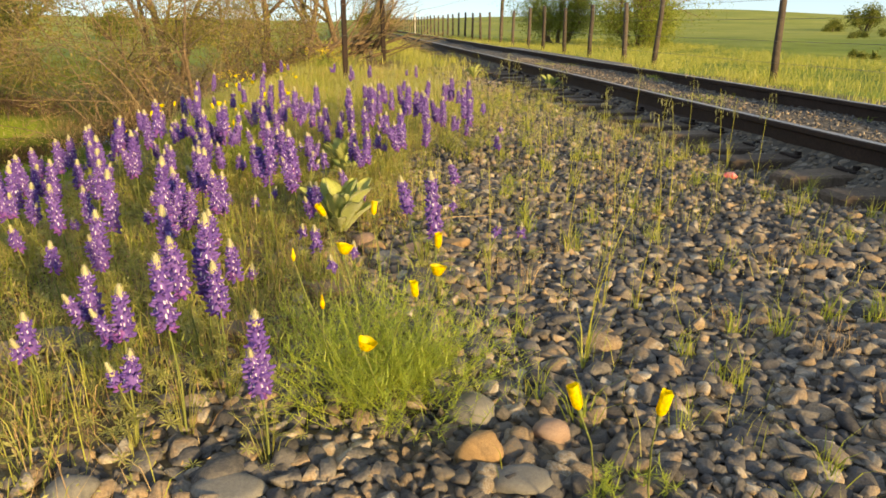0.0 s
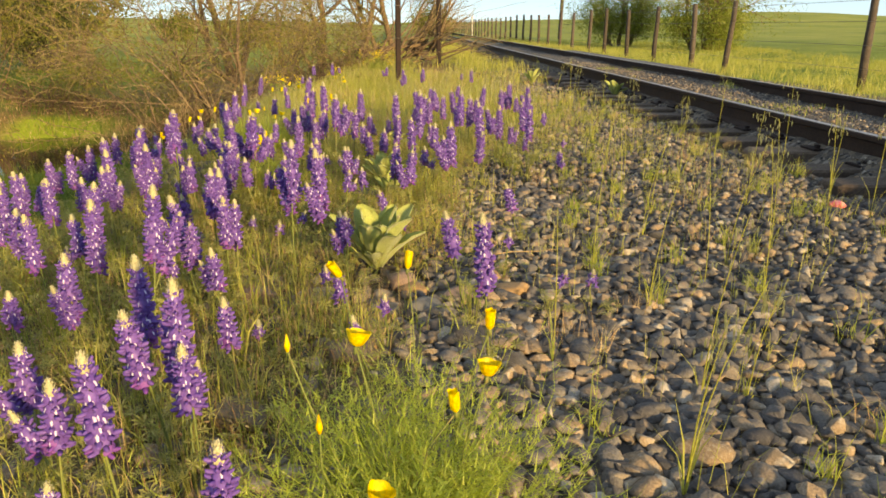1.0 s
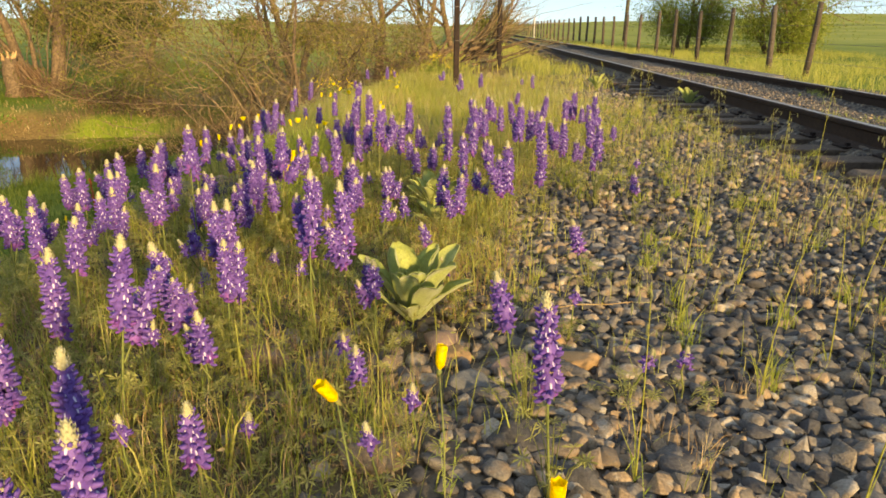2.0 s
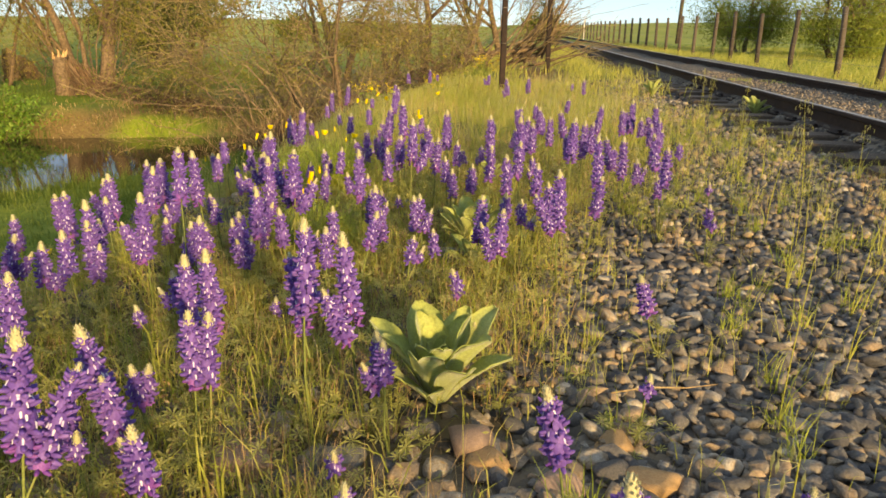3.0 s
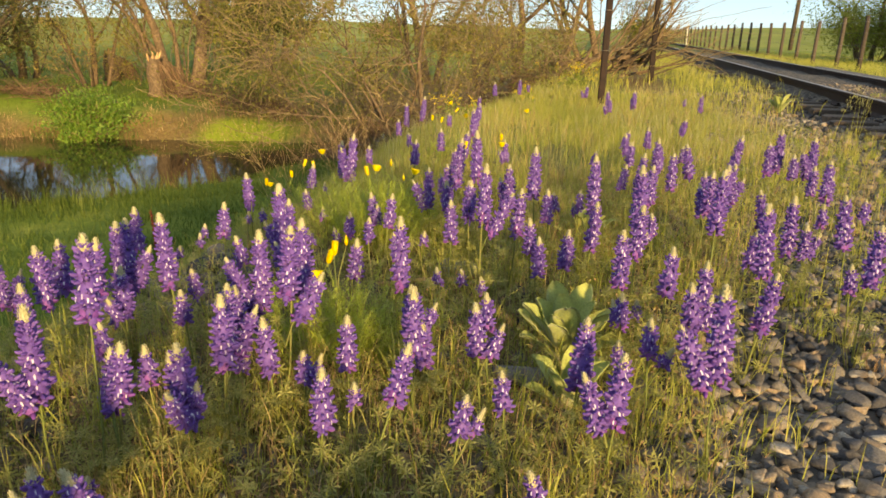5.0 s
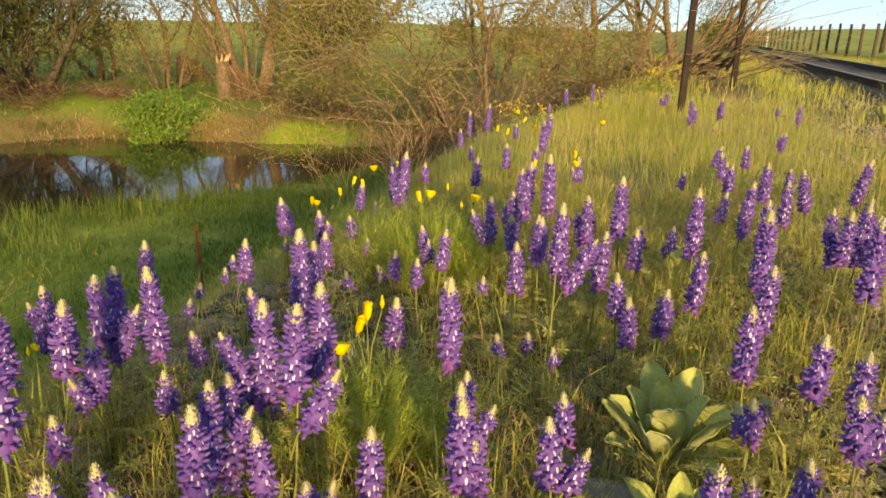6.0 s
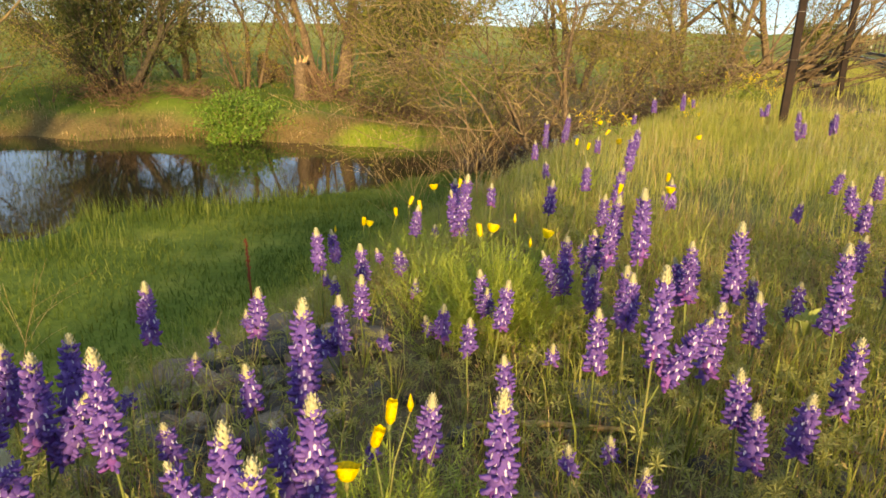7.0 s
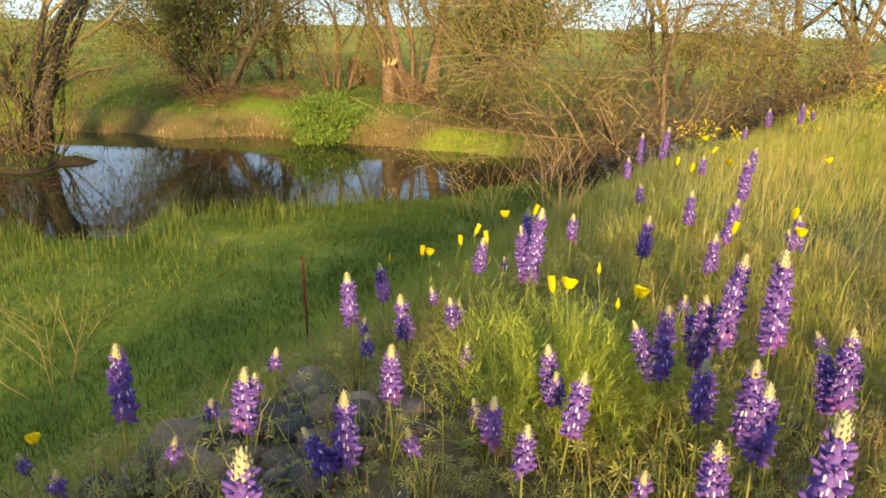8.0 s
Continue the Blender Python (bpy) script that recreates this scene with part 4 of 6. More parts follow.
def crossing_panel():
    top = thing("crossing_panel", TRACK_POSE, "weathered grey concrete panel beside the rail", "concrete panel")
    for k in range(3):
        g = Geo()
        v0 = 12.4 + k * 3.02
        ring = [(4.9, v0), (5.3, v0), (5.3, v0 + 3.0), (4.9, v0 + 3.0)]
        g.v = [(a, b, 0.05) for a, b in ring] + [(a, b, 0.235) for a, b in ring] + [(5.1 + (a - 5.1) * 0.95, b + (0.03 if i < 2 else -0.03), 0.25) for i, (a, b) in enumerate(ring)]
        for i in range(4):
            j = (i + 1) % 4
            g.f.extend([(i, j, j + 4, i + 4), (i + 4, j + 4, j + 8, i + 8)])
        g.f.append((8, 9, 10, 11))
        g.s = [0] * len(g.f)
        part("slab", g.mesh("slab", [M["concrete"]], smooth=False), top)


crossing_panel()


# ---------- flowers ----------
def lupine_spike_mesh(seed, length, width):
    """Whorls of pea flowers round an axis: a rounded banner with a white spot, puffed wings below it; the lowest fade and fall."""
    rng = random.Random(seed)
    g = Geo()
    step = 0.0128
    z, k = 0.004, 0
    arc = np.linspace(-0.75, math.pi + 0.75, 8)
    turn = np.linspace(0, 2 * math.pi, 6)[:-1]
    while z < length * 0.98:
        t = z / length
        size = width * (1.22 - 0.42 * t ** 2.4) * (0.82 + 0.18 * min(1, t * 6))
        n = 7 if t < 0.85 else 6
        for j in range(n):
            if rng.random() < (0.5 if t < 0.14 else 0.10):
                continue
            a = 2 * math.pi * (j + 0.5 * (k % 2)) / n + rng.uniform(-0.16, 0.16)
            m = Matrix.Translation((0, 0, z + rng.uniform(-0.003, 0.003))) @ Matrix.Rotation(a, 4, "Z") @ Matrix.Rotation(rng.uniform(-0.3, 0.3) + 0.15 - 0.75 * t, 4, "Y")
            s = size * rng.uniform(0.85, 1.15)
            slot = 2 if t < 0.22 and rng.random() < 0.6 - 2.4 * t else 0
            w = s * rng.uniform(0.28, 0.36)
            banner = [(0.66 * s, 0, 0.24 * s)] + [(0.60 * s - 0.18 * s * abs(math.cos(c)) - 0.10 * s * max(0, math.sin(c)) ** 2, w * math.cos(c), 0.26 * s + (0.40 - 0.07 * (abs(c - 1.571) < 0.3)) * s * math.sin(c)) for c in arc]
            g.add([tuple(m @ Vector(p)) for p in banner], [(0, q, q + 1) for q in range(1, 8)], slot)
            rings = [(0.22, 0.06), (0.60, 0.17), (0.88, 0.11)]
            pod = [(b * s, r * s * math.cos(c), r * s * 0.95 * math.sin(c) - 0.04 * s) for b, r in rings for c in turn] + [(0.98 * s, 0, 0.05 * s)]
            g.add([tuple(m @ Vector(p)) for p in pod], [(5 * b + c, 5 * b + (c + 1) % 5, 5 * b + 5 + (c + 1) % 5, 5 * b + 5 + c) for b in range(2) for c in range(5)] + [(10 + c, 10 + (c + 1) % 5, 15) for c in range(5)], slot)
            if t > 0.12 and rng.random() < 0.72:
                e = rng.uniform(0.55, 0.95)
                spot = [(0.69 * s, -w * 0.16 * e, 0.18 * s), (0.69 * s, w * 0.16 * e, 0.18 * s), (0.62 * s, w * 0.27 * e, 0.42 * s), (0.57 * s, 0, 0.52 * s), (0.62 * s, -w * 0.27 * e, 0.42 * s)]
                g.add([tuple(m @ Vector(p)) for p in spot], [(0, 1, 2, 3, 4)], 1)
        z += step * (1.05 - 0.3 * t)
        k += 1
    return g.mesh("flower_spike", [M["petal"], M["petal_white"], M["petal_old"]])


def bud_mesh(seed):
    """Closed pale buds, overlapping in a blunt cone one unit long."""
    rng, g = random.Random(seed), Geo()
    for k in range(7):
        z, r = k / 7 * 0.9, 0.29 * (1 - (k / 7) ** 2.2) + 0.05
        for j in range(6):
            a = j * 1.047 + k * 0.52
            c = Vector((math.cos(a) * r, math.sin(a) * r, z))
            up = Vector((math.cos(a) * 0.05, math.sin(a) * 0.05, 0.21))
            side = Vector((-math.sin(a), math.cos(a), 0)) * 0.075
            out = Vector((math.cos(a), math.sin(a), 0)) * 0.035
            g.add([tuple(p) for p in (c, c + up * 0.5 + side + out * .3, c + up * 0.5 - side + out * .3, c + up + Vector((0, 0, rng.uniform(-.03, .04))), c + up * 0.5 + out)], [(0, 1, 4), (0, 4, 2), (1, 3, 4), (4, 3, 2)])
    g.tube([(0, 0, -0.05), (0, 0, 0.25), (0, 0, 0.6), (0, 0, 1.02)], [0.31, 0.29, 0.20, 0.03], 8)
    return g.mesh("bud_tip", [M["bud"]], smooth=True)


def palmate(g, rng, base, r, tilt, n=8):
    """One lupine leaf: narrow leaflets fanned from the end of its stalk."""
    yaw = rng.uniform(0, 6.28)
    m = Matrix.Translation(base) @ Matrix.Rotation(yaw, 4, "Z") @ Matrix.Rotation(tilt, 4, "X")
    for k in range(n):
        a = 2 * math.pi * k / n + rng.uniform(-.1, .1)
        d = Vector((math.cos(a), math.sin(a), 0.25))
        s = Vector((-math.sin(a), math.cos(a), 0)) * r * 0.11
        l = r * rng.uniform(0.8, 1.1)
        g.add([tuple(m @ p) for p in (Vector((0, 0, 0)), d * l * 0.6 + s, d * l * 0.6 - s, d * l - Vector((0, 0, l * .12)))], [(0, 1, 3), (0, 3, 2)])


def lupine_foliage(seed, tall, spread_r):
    rng, g = random.Random(seed), Geo()
    for k in range(15):
        a, r = rng.uniform(0, 6.28), rng.uniform(0.01, spread_r)
        h = tall * rng.uniform(0.3, 1.0) * (1 - 0.3 * r / spread_r)
        top = Vector((math.cos(a) * r, math.sin(a) * r, h))
        g.tube([(math.cos(a) * r * 0.2, math.sin(a) * r * 0.2, 0), top * 0.6 + Vector((0, 0, 0.02)), top], [0.0016, 0.0013, 0.001], 3, cap=False)
        palmate(g, rng, top, rng.uniform(0.017, 0.03), rng.uniform(-0.8, 0.8))
    return g.mesh("foliage", [M["leaf"]], smooth=False)


def stem_mesh(seed, r):
    rng, g = random.Random(seed), Geo()
    g.tube([(0, 0, 0), (rng.uniform(-.01, .01), rng.uniform(-.01, .01), 0.35), (rng.uniform(-.008, .008), rng.uniform(-.008, .008), 0.7), (0, 0, 1.0)], [r * 1.2, r, r * 0.9, r * 0.7], 5, cap=False)
    return g.mesh("stem", [M["stem"]])


SPIKE_LENGTHS = [0.045, 0.08, 0.12, 0.16, 0.20]
SPIKES = [[lupine_spike_mesh(100 + 7 * i + j, l, w) for j in range(3)] for i, (l, w) in enumerate(zip(SPIKE_LENGTHS, (0.020, 0.0235, 0.026, 0.0275, 0.028)))]
BUDS = [bud_mesh(5), bud_mesh(6)]
FOLIAGE = [lupine_foliage(200 + k, 0.21, 0.10) for k in range(5)]
STEMS = [stem_mesh(300 + k, 0.0028) for k in range(4)]
LUPINE_WORDS = {0: "young lupine with a short violet flower spike", 1: "small lupine with a violet spike and pale tip", 2: "purple lupine with white-spotted flowers and pale bud tip",
                3: "tall purple lupine spike with pale bud tip", 4: "very tall purple lupine spike with cream bud tip"}
lupine_sites = []


def lupine(x, y, tip, rng, spike=None):
    """A lupine whose highest bud is at (x, y, tip)."""
    lean_a, lean = rng.uniform(0, 6.28), min(0.42, abs(rng.gauss(0.06, 0.16)))
    bx, by = x + math.cos(lean_a) * lean * 0.3, y + math.sin(lean_a) * lean * 0.3
    bz = ground_z(bx, by) - 0.01
    tall = max(0.1, tip - bz)
    way = Vector((x - bx, y - by, tall))
    length = way.length
    want = spike if spike else min(0.22, max(0.045, 0.52 * (tall - 0.19) + 0.036)) * rng.uniform(0.8, 1.15)
    i = min(range(5), key=lambda k: abs(SPIKE_LENGTHS[k] - want))
    spin = way.to_track_quat("Z", "Y").to_matrix().to_4x4() @ Matrix.Rotation(rng.uniform(0, 6.28), 4, "Z")
    top = thing("lupine", Matrix.Translation((bx, by, bz)) @ spin, LUPINE_WORDS[i], "lupine", "lupines on the bank")
    cone = 0.025 + 0.06 * SPIKE_LENGTHS[i]
    spike_at = length - SPIKE_LENGTHS[i] - cone * 0.85
    part("stem", rng.choice(STEMS), top, Matrix.Diagonal((1, 1, length - cone, 1)))
    part("flower_spike", SPIKES[i][rng.randrange(3)], top, pose(0, 0, spike_at, 0, 0, rng.uniform(0, 360)))
    part("bud_tip", rng.choice(BUDS), top, Matrix.Translation((0, 0, length - cone)) @ Matrix.Diagonal((cone * 0.98, cone * 0.98, cone, 1)))
    leaf = part("foliage", rng.choice(FOLIAGE), top, spin.inverted() @ Matrix.Diagonal((1.0, 1.0, min(1.2, max(0.5, tall / 0.38)), 1)) )
    if rng.random() < 0.4 and tall > 0.28:
        s, a = rng.uniform(0.55, 0.75), rng.uniform(0, 6.28)
        side = Vector((math.cos(a) * 0.46, math.sin(a) * 0.46, 1)).normalized().to_track_quat("Z", "Y").to_matrix().to_4x4()
        j = max(0, i - 1)
        m = Matrix.Translation((0, 0, length * 0.42)) @ side
        part("side_stem", rng.choice(STEMS), top, m @ Matrix.Diagonal((0.8, 0.8, length * 0.34, 1)))
        h = max(0.02, length * 0.34 - SPIKE_LENGTHS[j] * 0.8)
        part("flower_spike", SPIKES[j][rng.randrange(3)], top, m @ pose(0, 0, h))
        part("bud_tip", BUDS[0], top, m @ Matrix.Translation((0, 0, h + SPIKE_LENGTHS[j] * 0.95)) @ Matrix.Diagonal((0.024, 0.024, 0.034, 1)))
    lupine_sites.append((x, y))


BY_POPPIES = [(-0.753, 1.641, 0.368), (-0.66, 1.741, 0.46), (-0.56, 1.755, 0.39), (-0.64, 2.13, 0.33), (-0.377, 1.486, 0.37), (-1.095, 2.21, 0.40), (-1.555, 2.46, 0.27), (-1.23, 2.16, 0.31), (-0.67, 1.49, 0.27),
              (-0.53, 2.96, 0.325), (0.25, 2.78, 0.2), (-0.147, 2.7, 0.41), (-0.017, 2.36, 0.5), (0.063, 3.2, 0.2), (0.35, 2.88, 0.17), (-1.83, 3.955, 0.45), (-0.96, 2.45, 0.53), (-0.9, 2.87, 0.387), (-0.836, 4.306, 0.326),
              (-0.6, 1.527, 0.487), (-0.58, 1.79, 0.51), (-0.806, 2.05, 0.46), (-0.85, 2.535, 0.317), (-1.0, 2.61, 0.458), (-1.17, 2.47, 0.477), (-2.05, 3.48, 0.29), (-1.97, 3.2, 0.39), (-1.7, 3.43, 0.38), (-1.465, 3.617, 0.6), (-1.6, 4.0, 0.32), (-1.05, 3.1, 0.446)]
BY_MULLEIN = [(0.35, 4.7, 0.27), (0.3, 5.9, 0.35), (-1.593, 3.215, 0.418), (-1.714, 3.45, 0.444), (-1.033, 2.99, 0.468), (-1.22, 3.31, 0.32), (-0.93, 2.84, 0.40), (-0.734, 3.02, 0.574), (-0.66, 3.06, 0.535), (-0.571, 3.03, 0.31),
              (-1.038, 2.83, 0.26), (-1.063, 2.8, 0.27), (-1.42, 3.63, 0.365), (-1.27, 3.63, 0.39), (-1.35, 3.89, 0.416), (-1.34, 4.2, 0.5), (-0.94, 4.06, 0.41), (-0.995, 4.74, 0.2), (-0.53, 4.1, 0.39), (-0.43, 3.98, 0.376),
              (-0.476, 4.69, 0.22), (-1.137, 4.406, 0.478), (-1.265, 5.357, 0.386), (-0.532, 5.054, 0.568), (-0.145, 4.86, 0.519), (0.169, 4.926, 0.472), (-1.1, 4.83, 0.183), (-1.935, 3.796, 0.357), (-1.8, 3.594, 0.334), (-1.025, 2.575, 0.327), (-1.35, 3.18, 0.226), (-0.905, 1.77, 0.37), (-0.99, 1.62, 0.3), (-1.33, 3.333, 0.279), (-0.5, 4.876, 0.473), (-0.925, 5.372, 0.381), (-0.29, 4.74, 0.355), (-0.108, 4.65, 0.374), (0.41, 5.27, 0.25), (0.037, 3.65, 0.29), (-0.27, 5.15, 0.56), (-2.0, 3.9, 0.42)]
MID_BANK = [(-1.69, 3.81, 0.29), (-1.463, 3.64, 0.34), (-1.31, 3.65, 0.356), (-1.48, 3.745, 0.294), (-1.295, 3.8, 0.43), (-1.42, 4.0, 0.36), (-1.27, 3.91, 0.334), (-1.146, 3.89, 0.278), (-1.02, 3.77, 0.32), (-1.0, 3.87, 0.24),
            (-1.33, 3.92, 0.23), (-1.244, 4.01, 0.54), (-1.4, 4.09, 0.49), (-1.73, 4.4, 0.346), (-1.754, 4.11, 0.49), (-1.88, 4.07, 0.46), (-1.54, 4.385, 0.54), (-2.28, 5.18, 0.36), (-1.39, 4.88, 0.27), (-1.07, 4.36, 0.287),
            (-0.94, 4.11, 0.3), (-1.1, 4.02, 0.326), (-0.867, 3.88, 0.36), (-0.817, 4.16, 0.355), (-0.69, 3.98, 0.28), (-0.714, 3.82, 0.3), (-0.5, 4.48, 0.315), (-0.48, 4.31, 0.25), (-0.404, 4.256, 0.347), (-0.325, 4.47, 0.375), (-0.256, 4.147, 0.495), (-0.386, 4.63, 0.42)]
UPPER_BANK = [(-1.77, 4.23, 0.28), (-1.756, 3.956, 0.38), (-1.34, 4.51, 0.355), (-1.0, 4.18, 0.365), (-0.88, 4.91, 0.377), (-0.84, 4.9, 0.317), (-0.75, 4.97, 0.335), (-0.53, 4.64, 0.45), (-0.69, 5.17, 0.396), (-1.0, 5.43, 0.54),
              (-0.756, 5.46, 0.52), (-1.2, 5.2, 0.424), (-1.22, 5.03, 0.38), (-0.96, 5.09, 0.437), (-1.33, 5.26, 0.4), (-2.344, 4.58, 0.334), (-1.99, 4.67, 0.37), (-1.77, 4.73, 0.38), (-2.41, 5.03, 0.144), (-2.156, 5.26, 0.306),
              (-1.946, 5.02, 0.31), (-2.2, 5.18, 0.206), (-2.16, 5.475, 0.234), (-1.665, 5.04, 0.28), (-1.556, 5.0, 0.28), (-1.69, 5.27, 0.31), (-1.52, 5.14, 0.35), (-1.05, 4.93, 0.55), (-1.5, 5.475, 0.4), (-1.46, 5.6, 0.4), (-1.14, 5.53, 0.436), (-1.377, 5.57, 0.53), (-1.28, 5.49, 0.58)]
FAR_BANK = [(-2.45, 6.01, 0.246), (-2.28, 6.05, 0.385), (-2.05, 5.78, 0.476), (-2.25, 6.32, 0.32), (-1.89, 6.21, 0.4), (-2.0, 7.65, 0.465), (-2.5, 7.44, 0.235), (-1.98, 6.81, 0.38), (-3.2, 8.92, 0.29), (-2.86, 8.59, 0.4), (-2.69, 5.69, 0.165),
            (-1.98, 5.34, 0.196), (-2.75, 4.46, -0.07), (-1.917, 7.27, 0.464)]
rng = random.Random(50)
for row in BY_POPPIES + BY_MULLEIN + MID_BANK + UPPER_BANK + FAR_BANK:
    lupine(*row, rng)
for count, x0, x1, y0, y1, low, high in ((30, -0.9, 0.25, 4.8, 7.2, 0.28, 0.48), (14, -2.2, -1.35, 2.3, 3.4, 0.30, 0.45), (26, -2.7, -1.4, 1.9, 4.2, 0.30, 0.5), (22, -3.0, -0.4, 6.2, 11.5, 0.25, 0.42), (22, -2.6, -1.0, 4.2, 6.4, 0.15, 0.26), (16, -1.6, -0.3, 2.2, 4.4, 0.14, 0.24), (3, -1.5, -0.9, 1.0, 1.5, 0.15, 0.25)):
    made = tries = 0
    while made < count and tries < 2000:
        tries += 1
        x, y = rng.uniform(x0, x1), rng.uniform(y0, y1)
        if min((x - a) ** 2 + (y - b) ** 2 for a, b in lupine_sites) > 0.016:
            lupine(x, y, ground_z(x, y) + rng.uniform(low, high), rng)
            made += 1


# ---------- poppies ----------
def poppy_mesh(seed, closed, size):
    """Four overlapping petals: a rolled cup in the evening, or a wide bowl."""
    rng, petals = random.Random(seed), []
    for k in range(4):
        g = Geo()
        a0 = k * math.pi / 2 + rng.uniform(-.15, .15)
        off = 1.0 if k % 2 else 0.88
        rows, cols = 5, 5
        pts = []
        for i in range(rows):
            t = i / (rows - 1)
            if closed:
                r, h = size * (0.05 + 0.20 * math.sin(min(1, t * 3.0) * 1.57) + 0.02 * t) * off, size * 1.2 * t
            else:
                r, h = size * (0.08 + 0.66 * t ** 0.65) * off, size * (0.1 + 0.85 * t ** 1.4)
            for j in range(cols):
                f = j / (cols - 1) - 0.5
                a = a0 + f * (2.3 if closed else 2.1) * (0.55 + 0.45 * math.sin(t * 2.4))
                edge = size * 0.10 * (0.25 - f * f) * 4 * t ** 3
                wave = size * 0.03 * math.sin(9 * f + seed + k) * t
                pts.append((math.cos(a) * (r + wave), math.sin(a) * (r + wave), h + edge))
        g.add(pts, [(i * cols + j, i * cols + j + 1, (i + 1) * cols + j + 1, (i + 1) * cols + j) for i in range(rows - 1) for j in range(cols - 1)])
        petals.append(g.mesh("petal", [M["poppy"]]))
    g = Geo()
    g.tube([(0, 0, -0.012), (0, 0, -0.002), (0, 0, 0.006)], [0.0025, 0.005, 0.004], 6)
    return g.mesh("flower", [M["stem"]]), petals


POPPY_CLOSED = [poppy_mesh(k, True, 0.038) for k in range(3)]
POPPY_OPEN = [poppy_mesh(10 + k, False, 0.031) for k in range(2)]


def ferny_foliage(seed, r0, tall, count):
    """Fine, much divided grey-green leaves."""
    rng, g = random.Random(seed), Geo()
    for k in range(count):
        a, r = rng.uniform(0, 6.28), abs(rng.gauss(0, r0 * 0.35))
        out = Vector((math.cos(a), math.sin(a), 0))
        base = out * r
        lean = out * rng.uniform(0.0, 1.0) + Vector((rng.gauss(0, .3), rng.gauss(0, .25), 1))
        lean.normalize()
        length = tall * rng.uniform(0.45, 1.0)
        bow = Vector((rng.gauss(0, 0.03), rng.gauss(0, 0.03), 0))
        pts = [base, base + lean * length * 0.5 + bow, base + lean * length + out * 0.02]
        g.tube(pts, [0.0009, 0.0007, 0.0005], 3, cap=False)
        for i in range(20):
            f = 0.2 + 0.8 * i / 19
            p = base + lean * length * f + bow * (4 * f * (1 - f))
            d = (lean * 0.5 + Vector((rng.gauss(0, 1), rng.gauss(0, 1), rng.gauss(0, .5)))).normalized()
            s = d.cross(Vector((0.2, 0.1, 1))).normalized() * 0.0016
            l = rng.uniform(0.016, 0.046)
            g.add([tuple(p - s), tuple(p + s), tuple(p + d * l)], [(0, 1, 2)])
    return g.mesh("foliage", [M["poppy_leaf"]], smooth=False)


def poppy_clump(x, y, flowers, r, tall, leaves, seed, label):
    """flowers: rows of (x, y, z, kind), kind c closed, o open, b bud."""
    rng = random.Random(seed)
    z = ground_z(x, y) - 0.01
    top = thing("poppy_plant", pose(x, y, z), label, "poppy", "poppies")
    if leaves:
        part("foliage", ferny_foliage(seed, r, tall, leaves), top)
    for fx, fy, fz, kind in flowers:
        tip = Vector((fx - x, fy - y, fz - z))
        base = Vector((tip.x * 0.35, tip.y * 0.35, 0))
        size = 0.045 if kind == "c" else 0.03
        foot = tip - Vector((0, 0, size * 0.6))
        g = Geo()
        bow = Vector((rng.gauss(0, .02), rng.gauss(0, .02), 0))
        g.tube([base, base.lerp(foot, 0.4) + bow, base.lerp(foot, 0.75) + bow * 0.8, foot], [0.0022, 0.002, 0.0018, 0.0016], 5)
        part("stem", g.mesh("stem", [M["stem"]]), top)
        if kind == "b":
            g = Geo()
            g.tube([foot, foot + Vector((0, 0, 0.012)), foot + Vector((0, 0, 0.035))], [0.003, 0.0065, 0.001], 6)
            part("bud", g.mesh("bud", [M["poppy"]]), top, label="slim closed orange bud")
        else:
            me = rng.choice(POPPY_CLOSED if kind == "c" else POPPY_OPEN)
            cup, petals = me
            flower = part("flower", cup, top, Matrix.Translation(foot) @ pose(0, 0, 0, rng.gauss(0, 14), rng.gauss(0, 14), rng.uniform(0, 360)), "bright yellow flower")
            for petal in petals:
                part("petal", petal, flower)


poppy_clump(-0.11, 1.78, [(0.02, 1.91, 0.40, "c"), (-0.213, 1.717, 0.435, "o"), (-0.03, 1.675, 0.35, "c"), (-0.31, 2.01, 0.465, "c"), (-0.14, 1.5, 0.28, "o"), (-0.2, 2.25, 0.4, "c"), (0.02, 1.77, 0.36, "o"), (-0.34, 1.72, 0.42, "b"), (-0.24, 1.56, 0.36, "b")],
            0.40, 0.33, 400, 71, "bushy yellow poppy plant with fine ferny leaves")
poppy_clump(0.37, 1.34, [(0.27, 1.08, 0.40, "c")], 0.05, 0.1, 8, 72, "single closed yellow poppy among ballast stones")
poppy_clump(0.50, 1.31, [(0.40, 1.08, 0.39, "c")], 0.05, 0.1, 8, 73, "single leaning yellow poppy among ballast stones")
poppy_clump(-1.75, 5.5, [(-1.796, 5.525, 0.361, "o"), (-1.668, 5.684, 0.326, "o"), (-1.841, 5.531, 0.346, "c"), (-1.685, 5.6, 0.314, "b"), (-1.80, 5.7, 0.36, "b")], 0.34, 0.36, 760, 74, "tall yellow poppy clump on the bank")
poppy_clump(-1.33, 4.34, [(-1.36, 4.29, 0.3, "o"), (-1.36, 4.36, 0.34, "c"), (-1.38, 4.43, 0.34, "c"), (-1.34, 4.44, 0.37, "b")], 0.24, 0.32, 260, 75, "yellow poppy clump between lupines")
poppy_clump(-2.98, 4.56, [(-3.04, 4.577, -0.215, "o"), (-2.7, 4.35, -0.05, "b")], 0.1, 0.12, 14, 76, "orange poppy low on the bank")
poppy_clump(-2.6, 6.2, [(-2.65, 6.21, 0.2, "c"), (-2.59, 6.34, 0.25, "o"), (-2.5, 6.1, 0.22, "c"), (-2.55, 6.5, 0.25, "c")], 0.25, 0.25, 90, 77, "yellow poppies on the bank's edge")
